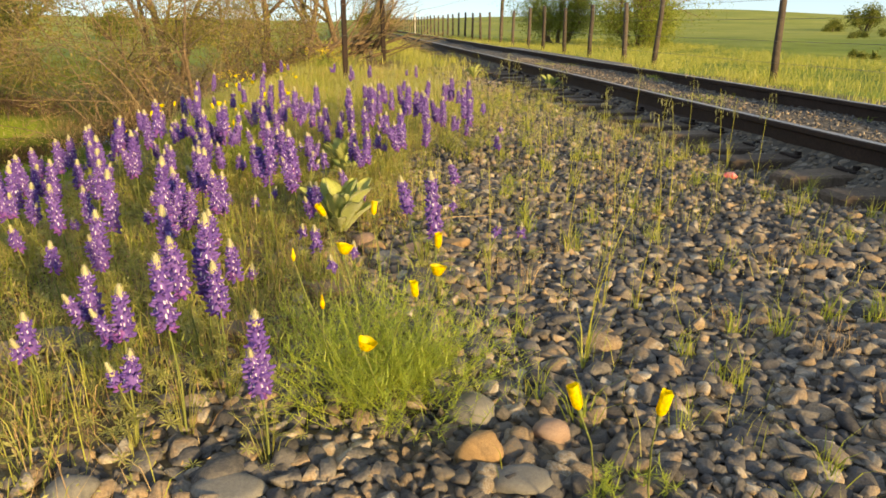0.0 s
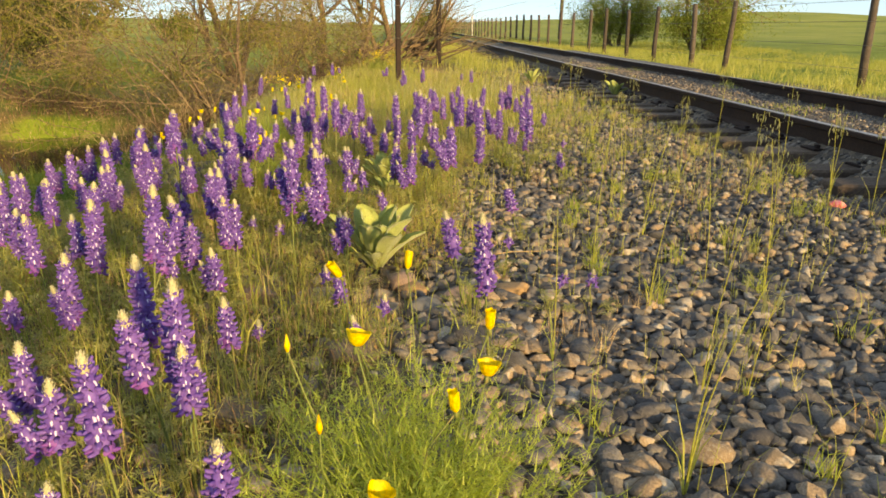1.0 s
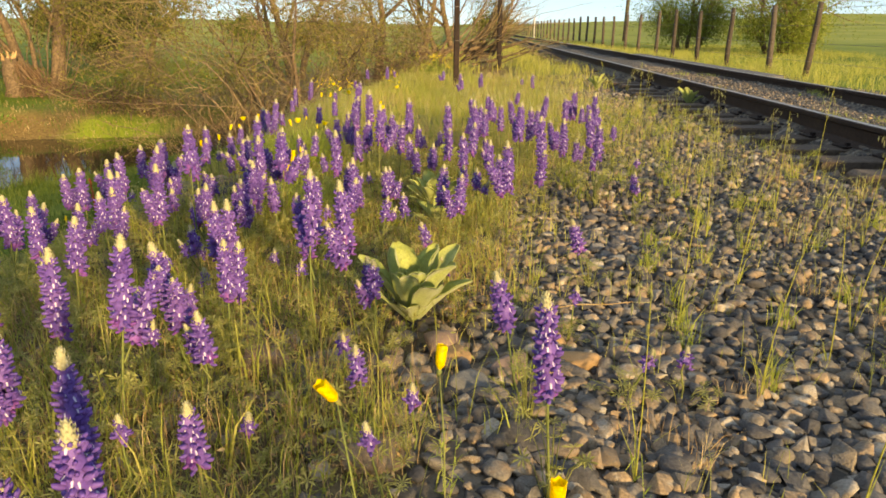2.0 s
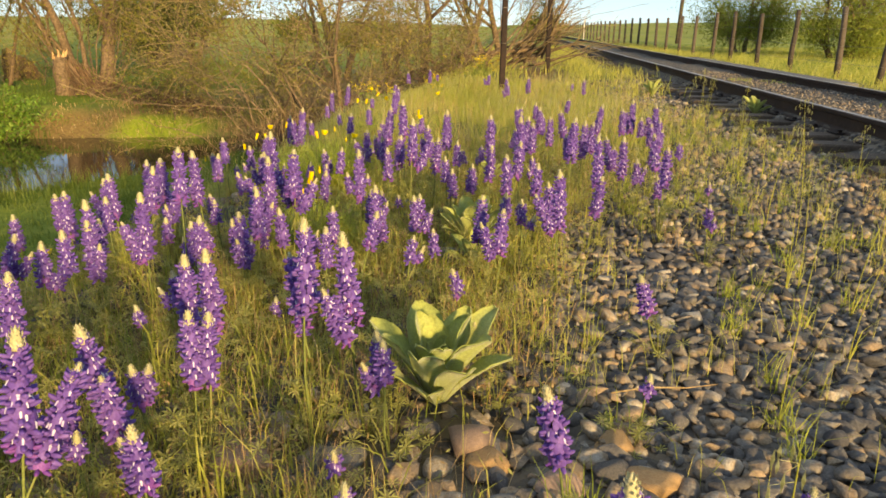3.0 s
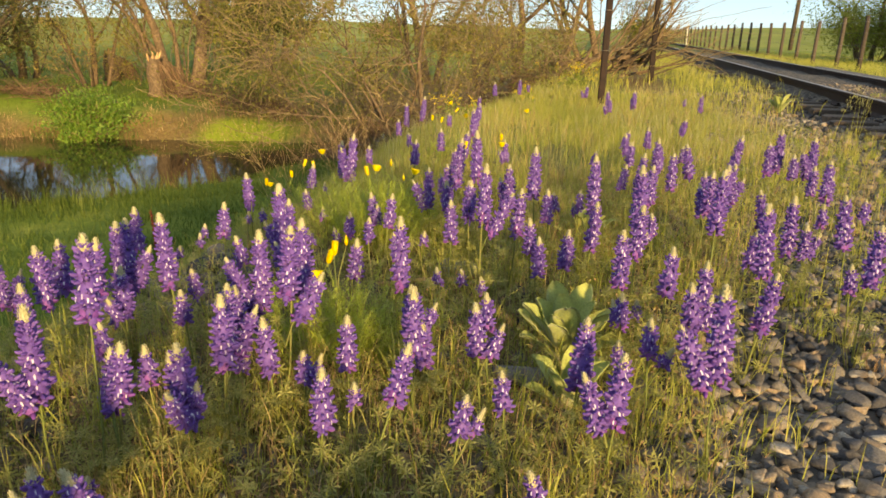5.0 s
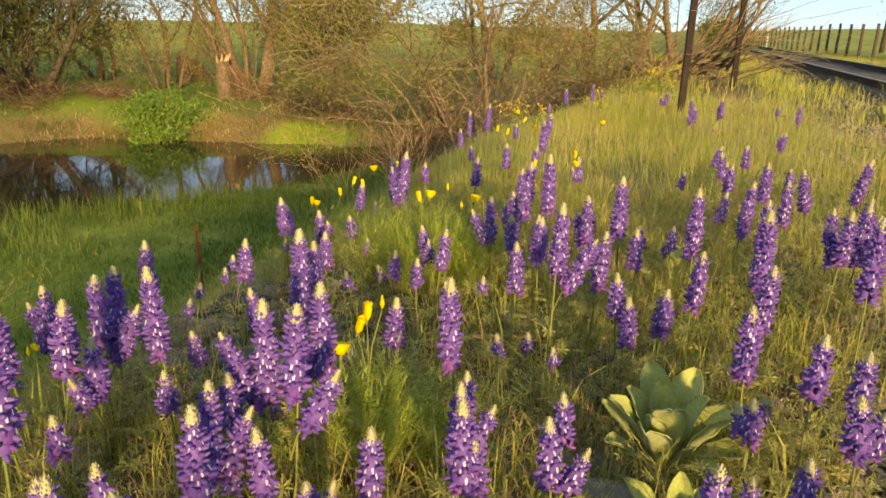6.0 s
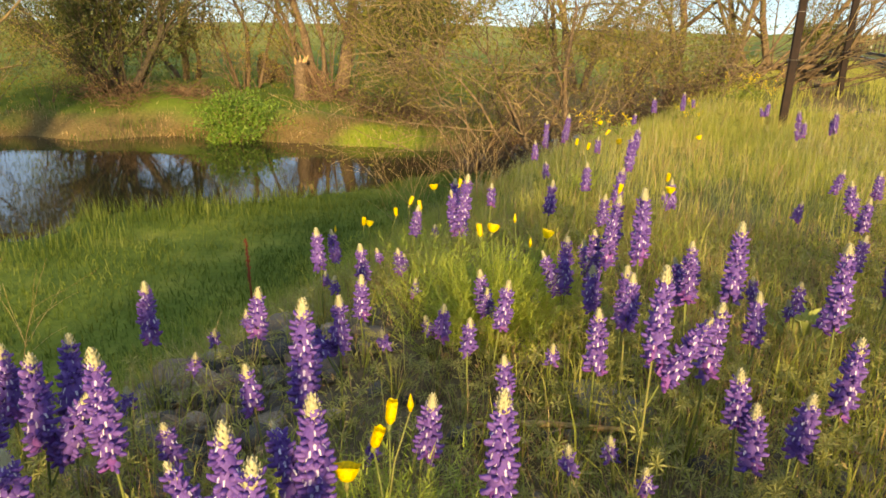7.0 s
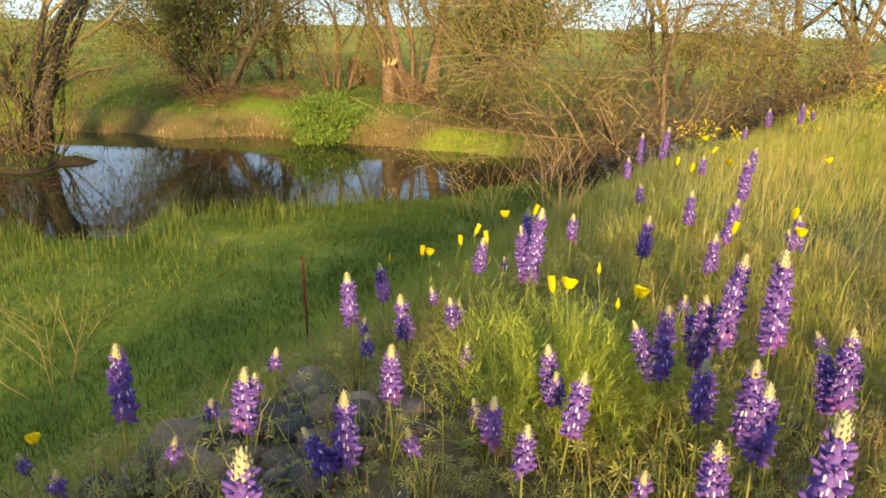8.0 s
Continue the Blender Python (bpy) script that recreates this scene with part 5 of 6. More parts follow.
poppy_clump(-2.86, 6.1, [(-2.86, 6.11, 0.08, "c"), (-2.9, 6.2, 0.04, "o"), (-2.8, 6.3, 0.1, "c"), (-2.95, 6.0, 0.05, "b")], 0.22, 0.25, 80, 78, "orange and yellow poppies on the slope")
poppy_clump(-1.75, 8.13, [(-1.756, 8.13, 0.373, "o")], 0.1, 0.2, 30, 79, "lone yellow poppy in tall grass")
poppy_clump(-2.3, 7.6, [(-2.3, 7.6, 0.33, "c"), (-2.2, 7.9, 0.33, "o"), (-2.5, 7.9, 0.3, "c"), (-2.45, 8.3, 0.33, "c"), (-2.6, 8.6, 0.35, "o")], 0.35, 0.25, 60, 80, "yellow poppies along the bank's edge")
poppy_clump(-1.55, 6.6, [(-1.5, 6.6, 0.34, "o"), (-1.7, 6.5, 0.34, "c"), (-1.6, 6.9, 0.34, "c")], 0.25, 0.22, 50, 81, "yellow poppies in tall grass")


def mustard(x, y, seed, r, tall, n, label):
    """Wild mustard: many thin stalks with loose yellow heads."""
    rng, tips = random.Random(seed), []
    top = thing("wild_mustard", pose(x, y, ground_z(x, y) - 0.01), label, "wildflower", "wild mustard")
    for k in range(n):
        g = Geo()
        a, q = rng.uniform(0, 6.28), rng.uniform(0, r)
        b = Vector((math.cos(a) * q, math.sin(a) * q, 0))
        e = b + Vector((rng.gauss(0, .08), rng.gauss(0, .08), tall * rng.uniform(0.6, 1.1)))
        g.tube([b, b.lerp(e, 0.5), e], [0.004, 0.003, 0.002], 3, cap=False)
        stalk = part("stalk", g.mesh("stalk", [M["stem"]]), top)
        head = [e, e - Vector((0, 0, 0.04)), e - Vector((0, 0, 0.02))]
        part("flower_head", leaf_mesh(rng, head, 14, 0.012, 0.022, M["mustard"], "flower_head"), stalk, label="loose bright yellow flower head")
        tips.extend(head)
    part("foliage", leaf_mesh(rng, [t * 0.55 for t in tips], n * 14, 0.028, 0.06, M["fresh"], "foliage"), top)


mustard(-2.62, 14.3, 91, 0.6, 0.5, 24, "big yellow wild mustard clump near a post")
mustard(-2.8, 9.5, 92, 0.35, 0.3, 8, "yellow wild mustard at the bank's edge")
mustard(-2.75, 11.4, 93, 0.4, 0.32, 7, "yellow wild mustard at the bank's edge")


# ---------- mullein rosettes ----------
def mullein_leaf(seed, length, width, rise, curl, fold):
    """A thick woolly leaf, broadest past its middle, with a sunken midrib; it leaves the crown at an angle from upright and curls out."""
    rng = random.Random(seed)
    rows, cols = 12, 7
    spine, p, angle = [], Vector((0, 0, 0)), math.radians(rise)
    for i in range(rows):
        spine.append((p.copy(), angle))
        p = p + Vector((math.sin(angle), 0, math.cos(angle))) * length / (rows - 1)
        angle += math.radians(curl) / (rows - 1) * (0.4 + 1.2 * i / rows)
    sway, phase = rng.uniform(-0.05, 0.05), rng.uniform(0, 6.28)
    front = []
    for i, (p, a) in enumerate(spine):
        t = i / (rows - 1)
        w = width * 0.5 * (0.30 + 0.70 * smooth_step(0.0, 0.55, t)) * max(0.05, 1 - smooth_step(0.66, 1.04, t) ** 1.6) ** 0.55
        normal = Vector((-math.cos(a), 0, math.sin(a)))
        for j in range(cols):
            f = 2 * j / (cols - 1) - 1
            lift = fold * w * abs(f) ** 1.5 + (0.12 * w * math.sin(9 * t + 2.2 * f + phase) + 0.07 * w * math.sin(23 * t + 5 * f + 2 * phase)) * abs(f) - 0.004 * (1 - abs(f)) ** 4
            front.append(p + normal * lift + Vector((0, f * w + sway * length * t * t, 0)))
    g = Geo()
    n = rows * cols
    back = [q + Vector((0.003, 0, -0.0015)) for q in front]
    g.v = [tuple(q) for q in front] + [tuple(q) for q in back]
    for i in range(rows - 1):
        for j in range(cols - 1):
            a = i * cols + j
            g.f.append((a, a + 1, a + cols + 1, a + cols))
            g.f.append((n + a, n + a + cols, n + a + cols + 1, n + a + 1))
    rim = [i * cols for i in range(rows)] + [(rows - 1) * cols + j for j in range(1, cols)] + [i * cols + cols - 1 for i in range(rows - 2, -1, -1)]
    for a, b in zip(rim, rim[1:]):
        g.f.append((a, a + n, b + n, b))
    g.s = [0] * len(g.f)
    return g.mesh("leaf", [M["mullein"]])


def mullein_plant(x, y, size, seed, count, label):
    rng = random.Random(seed)
    top = thing("mullein_rosette", pose(x, y, ground_z(x, y) - 0.01), label, "mullein plant", "mullein rosettes")
    for k in range(count):
        t = k / (count - 1)
        ln = size * (0.38 + 0.62 * math.sin(min(1.0, t * 1.55) * 1.57) - 0.22 * smooth_step(0.75, 1.0, t)) * rng.uniform(0.86, 1.12)
        me = mullein_leaf(seed * 31 + k, ln, ln * rng.uniform(0.31, 0.40), 4 + 44 * t ** 1.5 + rng.uniform(-6, 6), rng.uniform(4, 20) + 26 * t, rng.uniform(0.25, 0.55))
        part("leaf", me, top, pose(0, 0, 0.03 + 0.02 * (1 - t), 0, 0, k * 137.5 + rng.uniform(-14, 14)) @ pose(0.006 + 0.014 * t, 0, 0))


mullein_plant(-0.48, 3.25, 0.27, 1, 24, "large pale green woolly mullein rosette among stones")
mullein_plant(-0.665, 4.585, 0.225, 2, 22, "pale green woolly mullein rosette among lupines")
mullein_plant(-0.59, 4.285, 0.15, 3, 14, "smaller pale green mullein rosette")
mullein_plant(1.45, 10.2, 0.22, 4, 14, "pale green mullein rosette in the trackside grass")
mullein_plant(0.4, 12.6, 0.26, 5, 12, "pale green mullein rosette in dry grass")
mullein_plant(-0.85, 5.9, 0.17, 6, 11, "pale mullein rosette half hidden in grass")


# ---------- tall grasses on the ballast ----------
def oat_mesh(seed, tall):
    """A wild oat: one bowed stalk, a few blades, a nodding panicle of hanging spikelets."""
    rng, g = random.Random(seed), Geo()
    bow = Vector((rng.gauss(0, 1), rng.gauss(0, 1), 0)).normalized() * tall * rng.uniform(0.06, 0.22)
    pts = [bow * (i / 6) ** 2 + Vector((0, 0, tall * i / 6)) for i in range(7)]
    g.tube(pts, [0.0019 - 0.00015 * i for i in range(7)], 4, cap=False)
    return g.mesh("stalk", [M["grass_pale"]]), pts


def oat_plant(x, y, tall, seed, heads):
    rng = random.Random(seed)
    top = thing("wild_oat", pose(x, y, ground_z(x, y) - 0.01), "tall thin wild oat stalk with hanging pale spikelets", "grass", "wild oats")
    me, pts = oat_mesh(seed, tall)
    part("stalk", me, top)
    g = Geo()
    for k in range(heads):
        f = rng.uniform(0.72, 1.0) * 6
        i = min(5, int(f))
        p = pts[i].lerp(pts[i + 1], f - i)
        out = Vector((rng.gauss(0, 1), rng.gauss(0, 1), 0)).normalized() * rng.uniform(0.015, 0.055)
        q = p + out + Vector((0, 0, 0.012))
        g.tube([p, q], [0.0005, 0.0004], 3, cap=False)
        l, w = rng.uniform(0.022, 0.036), 0.0042
        d = Vector((out.x * 0.4, out.y * 0.4, -1)).normalized() * l
        s = d.cross(Vector((1, 0.3, 0))).normalized() * w
        t = d.cross(s).normalized() * w * 0.7
        g.add([tuple(v) for v in (q, q + d * 0.45 + s, q + d * 0.45 + t, q + d * 0.45 - s, q + d * 0.45 - t, q + d)], [(0, 1, 2), (0, 2, 3), (0, 3, 4), (0, 4, 1), (5, 2, 1), (5, 3, 2), (5, 4, 3), (5, 1, 4)])
    part("panicle", g.mesh("panicle", [M["oat"]], smooth=False), top, label="pale hanging spikelets")["kind"] = "stuff"
    for k in range(4):
        g = Geo()
        a, h = rng.uniform(0, 6.28), rng.uniform(0.08, 0.25)
        o = Vector((math.cos(a), math.sin(a), 0))
        s = Vector((-math.sin(a), math.cos(a), 0)) * 0.0019
        ps = [Vector((0, 0, 0)), o * 0.03 + Vector((0, 0, h * 0.6)), o * 0.10 + Vector((0, 0, h))]
        g.add([tuple(v) for v in (ps[0] - s, ps[0] + s, ps[1] - s, ps[1] + s, ps[2])], [(0, 1, 3, 2), (2, 3, 4)])
        part("blade", g.mesh("blade", [M["grass_pale"]], smooth=False), top)


rng = random.Random(600)
for x, y, tall in ((0.45, 1.92, 0.5), (0.47, 1.98, 0.42), (0.81, 3.16, 0.55), (0.72, 2.36, 0.4), (0.97, 3.0, 0.6), (0.55, 2.89, 0.62), (0.60, 2.37, 0.55), (0.42, 3.43, 0.6), (0.2, 2.5, 0.5), (1.2, 3.6, 0.6), (1.55, 3.9, 0.62), (1.35, 4.4, 0.55), (1.7, 4.9, 0.6),
                   (1.1, 4.9, 0.55), (0.8, 4.2, 0.5), (1.9, 4.2, 0.55), (1.5, 5.6, 0.6), (1.0, 6.0, 0.6)):
    oat_plant(x, y, tall, rng.randrange(10 ** 6), rng.randrange(14, 24))
for k in range(30):
    v, u = rng.uniform(3.2, 10.5), rng.uniform(0.6, 2.7)
    x, y = xy_of(u, v)
    oat_plant(x, y, rng.uniform(0.32, 0.6), rng.randrange(10 ** 6), rng.randrange(10, 18))


def red_dock(x, y, tall):
    top = thing("dock_stalk", pose(x, y, ground_z(x, y) - 0.02, 0, -1.5, 0), "dead rusty red dock stalk on the slope", "weed")
    g, rng = Geo(), random.Random(8)
    g.tube([(0, 0, 0), (0.005, 0, tall * 0.5), (0, 0, tall)], [0.008, 0.007, 0.004], 6)
    part("stalk", g.mesh("stalk", [M["red_stem"]]), top)
    part("seed_head", leaf_mesh(rng, [Vector((0, 0, tall * f)) for f in np.linspace(0.6, 1.0, 20)], 260, 0.008, 0.007, M["red_stem"], "seed_head"), top)


red_dock(-4.15, 6.45, 0.7)


def dry_weed(x, y, tall, seed, label):
    rng, g, tips = random.Random(seed), Geo(), []
    top = thing("dry_weed", pose(x, y, ground_z(x, y) - 0.02), label, "weed", "dry weeds")
    for k in range(5):
        g, tips = Geo(), []
        branch(g, rng, (rng.gauss(0, .02), rng.gauss(0, .02), 0), (rng.gauss(0, .35), rng.gauss(0, .35), 1), tall * rng.uniform(0.7, 1.0), 0.003, 1, tips, 0.16, 0.0, 5, 0.8, 0.0009)
        part("stalk", g.mesh("stalk", [M["straw"], M["straw"]]), top)


dry_weed(-5.2, 5.3, 0.75, 1, "pale dry branching weed on the slope")
dry_weed(-3.5, 8.3, 0.5, 2, "tall dry weed at the marsh's edge")
dry_weed(-4.1, 9.1, 0.6, 3, "tall dry weed at the marsh's edge")
dry_weed(-4.6, 10.2, 0.9, 4, "tall dry weed at the marsh's edge")
dry_weed(-5.3, 9.7, 1.0, 5, "tall dry branching weed over the marsh")
dry_weed(-5.7, 10.6, 1.0, 6, "tall dry branching weed over the marsh")
dry_weed(-5.1, 10.9, 0.9, 7, "tall dry branching weed over the marsh")


def fallen_stick(a, b, r, label):
    g = Geo()
    a, b = Vector((*a, ground_z(*a) + 0.045)), Vector((*b, ground_z(*b) + 0.05))
    g.tube([a, a.lerp(b, 0.33) + Vector((0, .008, .004)), a.lerp(b, 0.7) - Vector((0, .006, 0)), b], [r, r * 1.1, r * 0.9, r * 0.6], 6)
    tagged(new("fallen_stick", g.mesh("fallen_stick", [M["straw"]])), label, "stick")


fallen_stick((-1.47, 4.89), (-1.04, 5.12), 0.008, "bleached dry stalk lying among lupines")
fallen_stick((-0.02, 3.37), (0.27, 3.52), 0.0022, "thin dry stalk lying on the stones")


def litter(x, y):
    rng = random.Random(2)
    bm = bmesh.new()
    bmesh.ops.create_icosphere(bm, subdivisions=2, radius=0.05)
    for v in bm.verts:
        v.co = Vector((v.co.x * 1.1, v.co.y * 0.7, v.co.z * 0.45)) * rng.uniform(0.7, 1.2)
    me = bpy.data.meshes.new("crumpled_wrapper")
    bm.to_mesh(me)
    bm.free()
    me.materials.append(M["litter"])
    ob = new("crumpled_wrapper", me)
    ob.matrix_basis = pose(x, y, ground_z(x, y) + 0.03, 0, 0, 25)
    tagged(ob, "crumpled faded red wrapper on the ballast", "litter")


litter(1.80, 4.36)


# ---------- grass and low growth, uncounted ----------
def blades(name, x, y, tall, width, bend, mat, label, seed):
    """Upright tapering blades, each bowed its own way, as one sheet of growth."""
    r = np.random.RandomState(seed)
    n = len(x)
    z = height(x, y) - 0.008
    a, b = r.uniform(0, 6.283, n), r.uniform(0, 6.283, n)
    lean = bend * np.abs(r.normal(0.6, 0.45, n)) * tall
    base = np.stack([x, y, z], 1)
    side = np.stack([np.cos(a), np.sin(a), 0 * a], 1) * (width * 0.5)[:, None]
    out = np.stack([np.cos(b), np.sin(b), 0 * b], 1) * lean[:, None]
    up = np.stack([0 * a, 0 * a, tall], 1)
    mid = base + up * 0.55 + out * 0.35
    tip = base + up * (1 - 0.25 * bend) + out
    v = np.stack([base - side, base + side, mid + side * 0.75, mid - side * 0.75, tip], 1).reshape(-1, 3)
    k = np.arange(n)[:, None] * 5
    quads, tris = k + np.array([0, 1, 2, 3]), k + np.array([3, 2, 4])
    me = bpy.data.meshes.new(name)
    me.from_pydata(v.tolist(), [], quads.tolist() + tris.tolist())
    me.materials.append(mat)
    me.update()
    return tagged(new(name, me), label, "grass", kind="stuff")


def scatter(n, u0, u1, v0, v1, seed, keep=None, clump=0.0, clump_n=12):
    """Places in a stretch of the plan, loosely clumped."""
    r = np.random.RandomState(seed)
    if clump:
        c = max(1, n // clump_n)
        cu, cv = r.uniform(u0, u1, c), r.uniform(v0, v1, c)
        i = r.randint(0, c, n)
        u, v = cu[i] + r.normal(0, clump, n), cv[i] + r.normal(0, clump, n)
    else:
        u, v = r.uniform(u0, u1, n), r.uniform(v0, v1, n)
    x, y = u * ACROSS.x + v * ALONG.x, u * ACROSS.y + v * ALONG.y
    if keep is not None:
        m = r.uniform(0, 1, n) < keep(u, v, x, y)
        x, y = x[m], y[m]
    return x, y, r


def grow(name, n, area, seed, tall, width, bend, mat, label, keep=None, clump=0.0, clump_n=12):
    x, y, r = scatter(n, *area, seed, keep, clump, clump_n)
    k = len(x)
    return blades(name, x, y, r.uniform(*tall, k), r.uniform(*width, k), bend, mat, label, seed + 1)


def bed(u, v, x, y):
    """Where the flower bed lies: thick left of the ballast, thinning out over it."""
    edge = np.interp(v, [0.0, 2.5, 3.2, 3.9, 4.4, 5.5, 6.7, 8.0], [-0.2, 0.03, 0.09, 0.22, 0.48, 0.55, 0.75, 0.9]) + 0.35 * value_noise(x, y, 0.8, 31)
    return smooth_step(0.16, -0.3, u - edge) * (0.12 + 0.88 * smooth_step(0.7, 1.15, np.hypot((x + 0.18) / 0.52, (y - 3.02) / 0.3) + 0.3 * value_noise(x, y, 0.25, 39))) * (0.2 + 0.8 * smooth_step(0.4, 0.8, np.hypot((x + 2.3) * 0.8, y - 4.95))) * (0.16 + 0.84 * smooth_step(1.35, 2.3, v + 0.6 * value_noise(x, y, 0.5, 33)))


def patchy(u, v, x, y):
    return bed(u, v, x, y) * smooth_step(-0.25, 0.5, value_noise(x, y, 0.45, 35))


grow("low_grass", 27000, (-2.3, 1.0, 0.7, 7.5), 701, (0.05, 0.20), (0.0018, 0.0042), 0.7, M["grass_green"], "thin green grass between the lupines", bed, 0.05, 14)
grow("pale_grass", 30000, (-2.3, 1.2, 0.7, 8.0), 703, (0.07, 0.26), (0.0015, 0.0036), 0.6, M["grass_pale"], "pale yellow-green grass between the lupines", patchy, 0.06, 12)
grow("dry_grass", 33000, (-2.4, 1.0, 0.7, 7.5), 705, (0.04, 0.20), (0.0015, 0.0032), 0.9, M["straw"], "dry straw and dead stems under the flowers", bed, 0.06, 12)
grow("standing_straw", 15000, (-2.2, 1.0, 0.9, 7.5), 755, (0.09, 0.26), (0.0014, 0.0026), 0.35, M["straw"], "brown dry stems standing between the lupines", patchy, 0.05, 9)
grow("bright_blades", 7000, (-2.2, 0.9, 1.4, 7.5), 757, (0.10, 0.28), (0.002, 0.0042), 0.5, M["grass_pale"], "scattered bright yellow-green blades in the bed", bed, 0.03, 7)
grow("broad_blades", 420, (-1.9, 0.8, 2.0, 7.0), 761, (0.12, 0.30), (0.004, 0.008), 0.55, M["grass_pale"], "broad bright green blades in the bed", bed, 0.02, 6)
grow("shoulder_grass", 80000, (-3.6, 2.2, 6.0, 14.0), 707, (0.06, 0.23), (0.0012, 0.0026), 0.5, M["grass_pale"], "tall yellow-green grass along the shoulder",
     lambda u, v, x, y: smooth_step(6.0, 8.5, v + 1.2 * value_noise(x, y, 1.2, 41)) * (1 - 0.75 * smooth_step(0.9, 2.0, u)), 0.12, 20)
grow("shoulder_green", 46000, (-3.6, 1.6, 6.0, 14.0), 745, (0.05, 0.2), (0.0015, 0.0034), 0.6, M["grass_green"], "soft green grass along the shoulder",
     lambda u, v, x, y: smooth_step(6.0, 8.5, v + 1.2 * value_noise(x, y, 1.2, 41)) * smooth_step(-0.3, 0.3, value_noise(x, y, 1.1, 49)), 0.12, 20)
grow("shoulder_straw", 12000, (-3.4, 2.2, 6.0, 15.0), 709, (0.08, 0.26), (0.002, 0.0034), 0.5, M["straw"], "dry straw among the tall grass",
     lambda u, v, x, y: smooth_step(5.6, 8.5, v + 1.2 * value_noise(x, y, 1.2, 41)) * (1 - 0.6 * smooth_step(0.9, 2.0, u)), 0.12, 16)
grow("seeding_grass", 9000, (-3.4, 1.8, 5.5, 13.0), 741, (0.16, 0.38), (0.0014, 0.003), 0.45, M["oat"], "pale seeding grass stalks along the shoulder",
     lambda u, v, x, y: smooth_step(5.2, 8.5, v + 1.2 * value_noise(x, y, 1.2, 41)) * smooth_step(-0.3, 0.4, value_noise(x, y, 0.9, 45)), 0.2, 10)
grow("trackside_grass", 16000, (-2.6, 2.6, 12, 34), 711, (0.12, 0.34), (0.006, 0.012), 0.5, M["grass_pale"], "yellow-green grass beside the track",
     lambda u, v, x, y: 1 - 0.85 * np.exp(-((u - 0.8) / 0.8) ** 2), 0.2, 20)
grow("ballast_tufts", 6500, (0.3, 2.75, 1.2, 10.5), 713, (0.05, 0.22), (0.0015, 0.0032), 0.6, M["grass_pale"], "small grass tufts growing through the ballast",
     lambda u, v, x, y: 0.35 + 0.65 * smooth_step(3, 7, v), 0.03, 16)
grow("tufts_between_rails", 2600, (3.3, 4.65, 2.0, 14.0), 747, (0.03, 0.10), (0.004, 0.008), 0.9, M["grass_green"], "low green weeds between the rails", lambda u, v, x, y: smooth_step(-0.1, 0.3, value_noise(x, y, 0.8, 53)), 0.05, 16)
grow("green_tufts", 3800, (0.3, 2.75, 1.0, 9.5), 715, (0.05, 0.19), (0.002, 0.0045), 0.7, M["grass_green"], "small green tufts growing through the ballast", None, 0.02, 26)
grow("ballast_weeds", 1500, (0.1, 2.7, 1.4, 8.0), 759, (0.05, 0.16), (0.0014, 0.0024), 0.7, M["straw"], "dry reddish weeds between the ballast stones", None, 0.035, 30)
grow("bank_grass", 30000, (-4.4, -1.5, 0.5, 14.0), 717, (0.05, 0.17), (0.003, 0.006), 0.7, M["grass_green"], "green grass down the bank",
     lambda u, v, x, y: smooth_step(1.6, 2.6, -u + 0.4 * value_noise(x, y, 0.7, 43) + 0.05 * (v - 5)) * (0.15 + 0.85 * smooth_step(0.5, 0.85, np.hypot((x + 2.35) * 0.75, y - 4.9))), 0.07, 14)
grow("marsh_turf", 42000, (-10.5, -3.4, 2.0, 15.0), 719, (0.05, 0.13), (0.006, 0.012), 0.7, M["reed"], "short green marsh turf", lambda u, v, x, y: 1.0 * (creek_distance(x, y) > 0.1), 0.15, 16)


def near_shore(u, v, x, y):
    d = creek_distance(x, y)
    return smooth_step(1.9, 0.2, d) * (d > -0.3) * (beyond_creek(x, y) < -1) * (np.hypot(x + 9.3, y - 7.35) > 0.75) * smooth_step(11.6, 10.4, y + 0.5 * value_noise(x, y, 0.9, 67))


grow("shore_reeds", 26000, (-10.6, -4.6, 3.0, 15.5), 721, (0.13, 0.36), (0.005, 0.009), 0.35, M["reed"], "tall green reeds along the near shore", near_shore, 0.12, 18)
grow("pale_reeds", 5000, (-10.6, -4.6, 3.0, 15.5), 749, (0.18, 0.44), (0.004, 0.007), 0.35, M["reed_tip"], "pale green reed tips along the near shore", near_shore, 0.14, 14)
grow("far_shore_grass", 10000, (-19.5, -5.0, 9.0, 22.0), 723, (0.05, 0.20), (0.008, 0.016), 0.6, M["straw"], "dry tan grass on the far shore",
     lambda u, v, x, y: smooth_step(-2.6, -1.2, beyond_creek(x, y)) * smooth_step(6, 3.0, beyond_creek(x, y)) * (creek_distance(x, y) > 0.05), 0.15, 16)
grow("far_shore_green", 24000, (-19.5, -5.0, 9.0, 22.0), 743, (0.08, 0.34), (0.008, 0.014), 0.5, M["reed"], "yellow-green plants along the far waterline",
     lambda u, v, x, y: smooth_step(-2.6, -1.4, beyond_creek(x, y)) * smooth_step(4.5, 1.5, beyond_creek(x, y)) * (creek_distance(x, y) > 0.05) * smooth_step(-0.1, 0.35, value_noise(x, y, 1.4, 47)), 0.15, 16)
grow("far_green_grass", 20000, (-24, -4.0, 9.0, 30.0), 725, (0.06, 0.20), (0.010, 0.018), 0.6, M["reed"], "green meadow grass beyond the creek",
     lambda u, v, x, y: smooth_step(2.0, 5.5, beyond_creek(x, y)), 0.3, 18)
grow("fence_grass", 34000, (5.6, 16.0, 3.0, 45.0), 727, (0.08, 0.32), (0.006, 0.012), 0.7, M["grass_pale"], "tall pale grass along the fence", None, 0.3, 20)


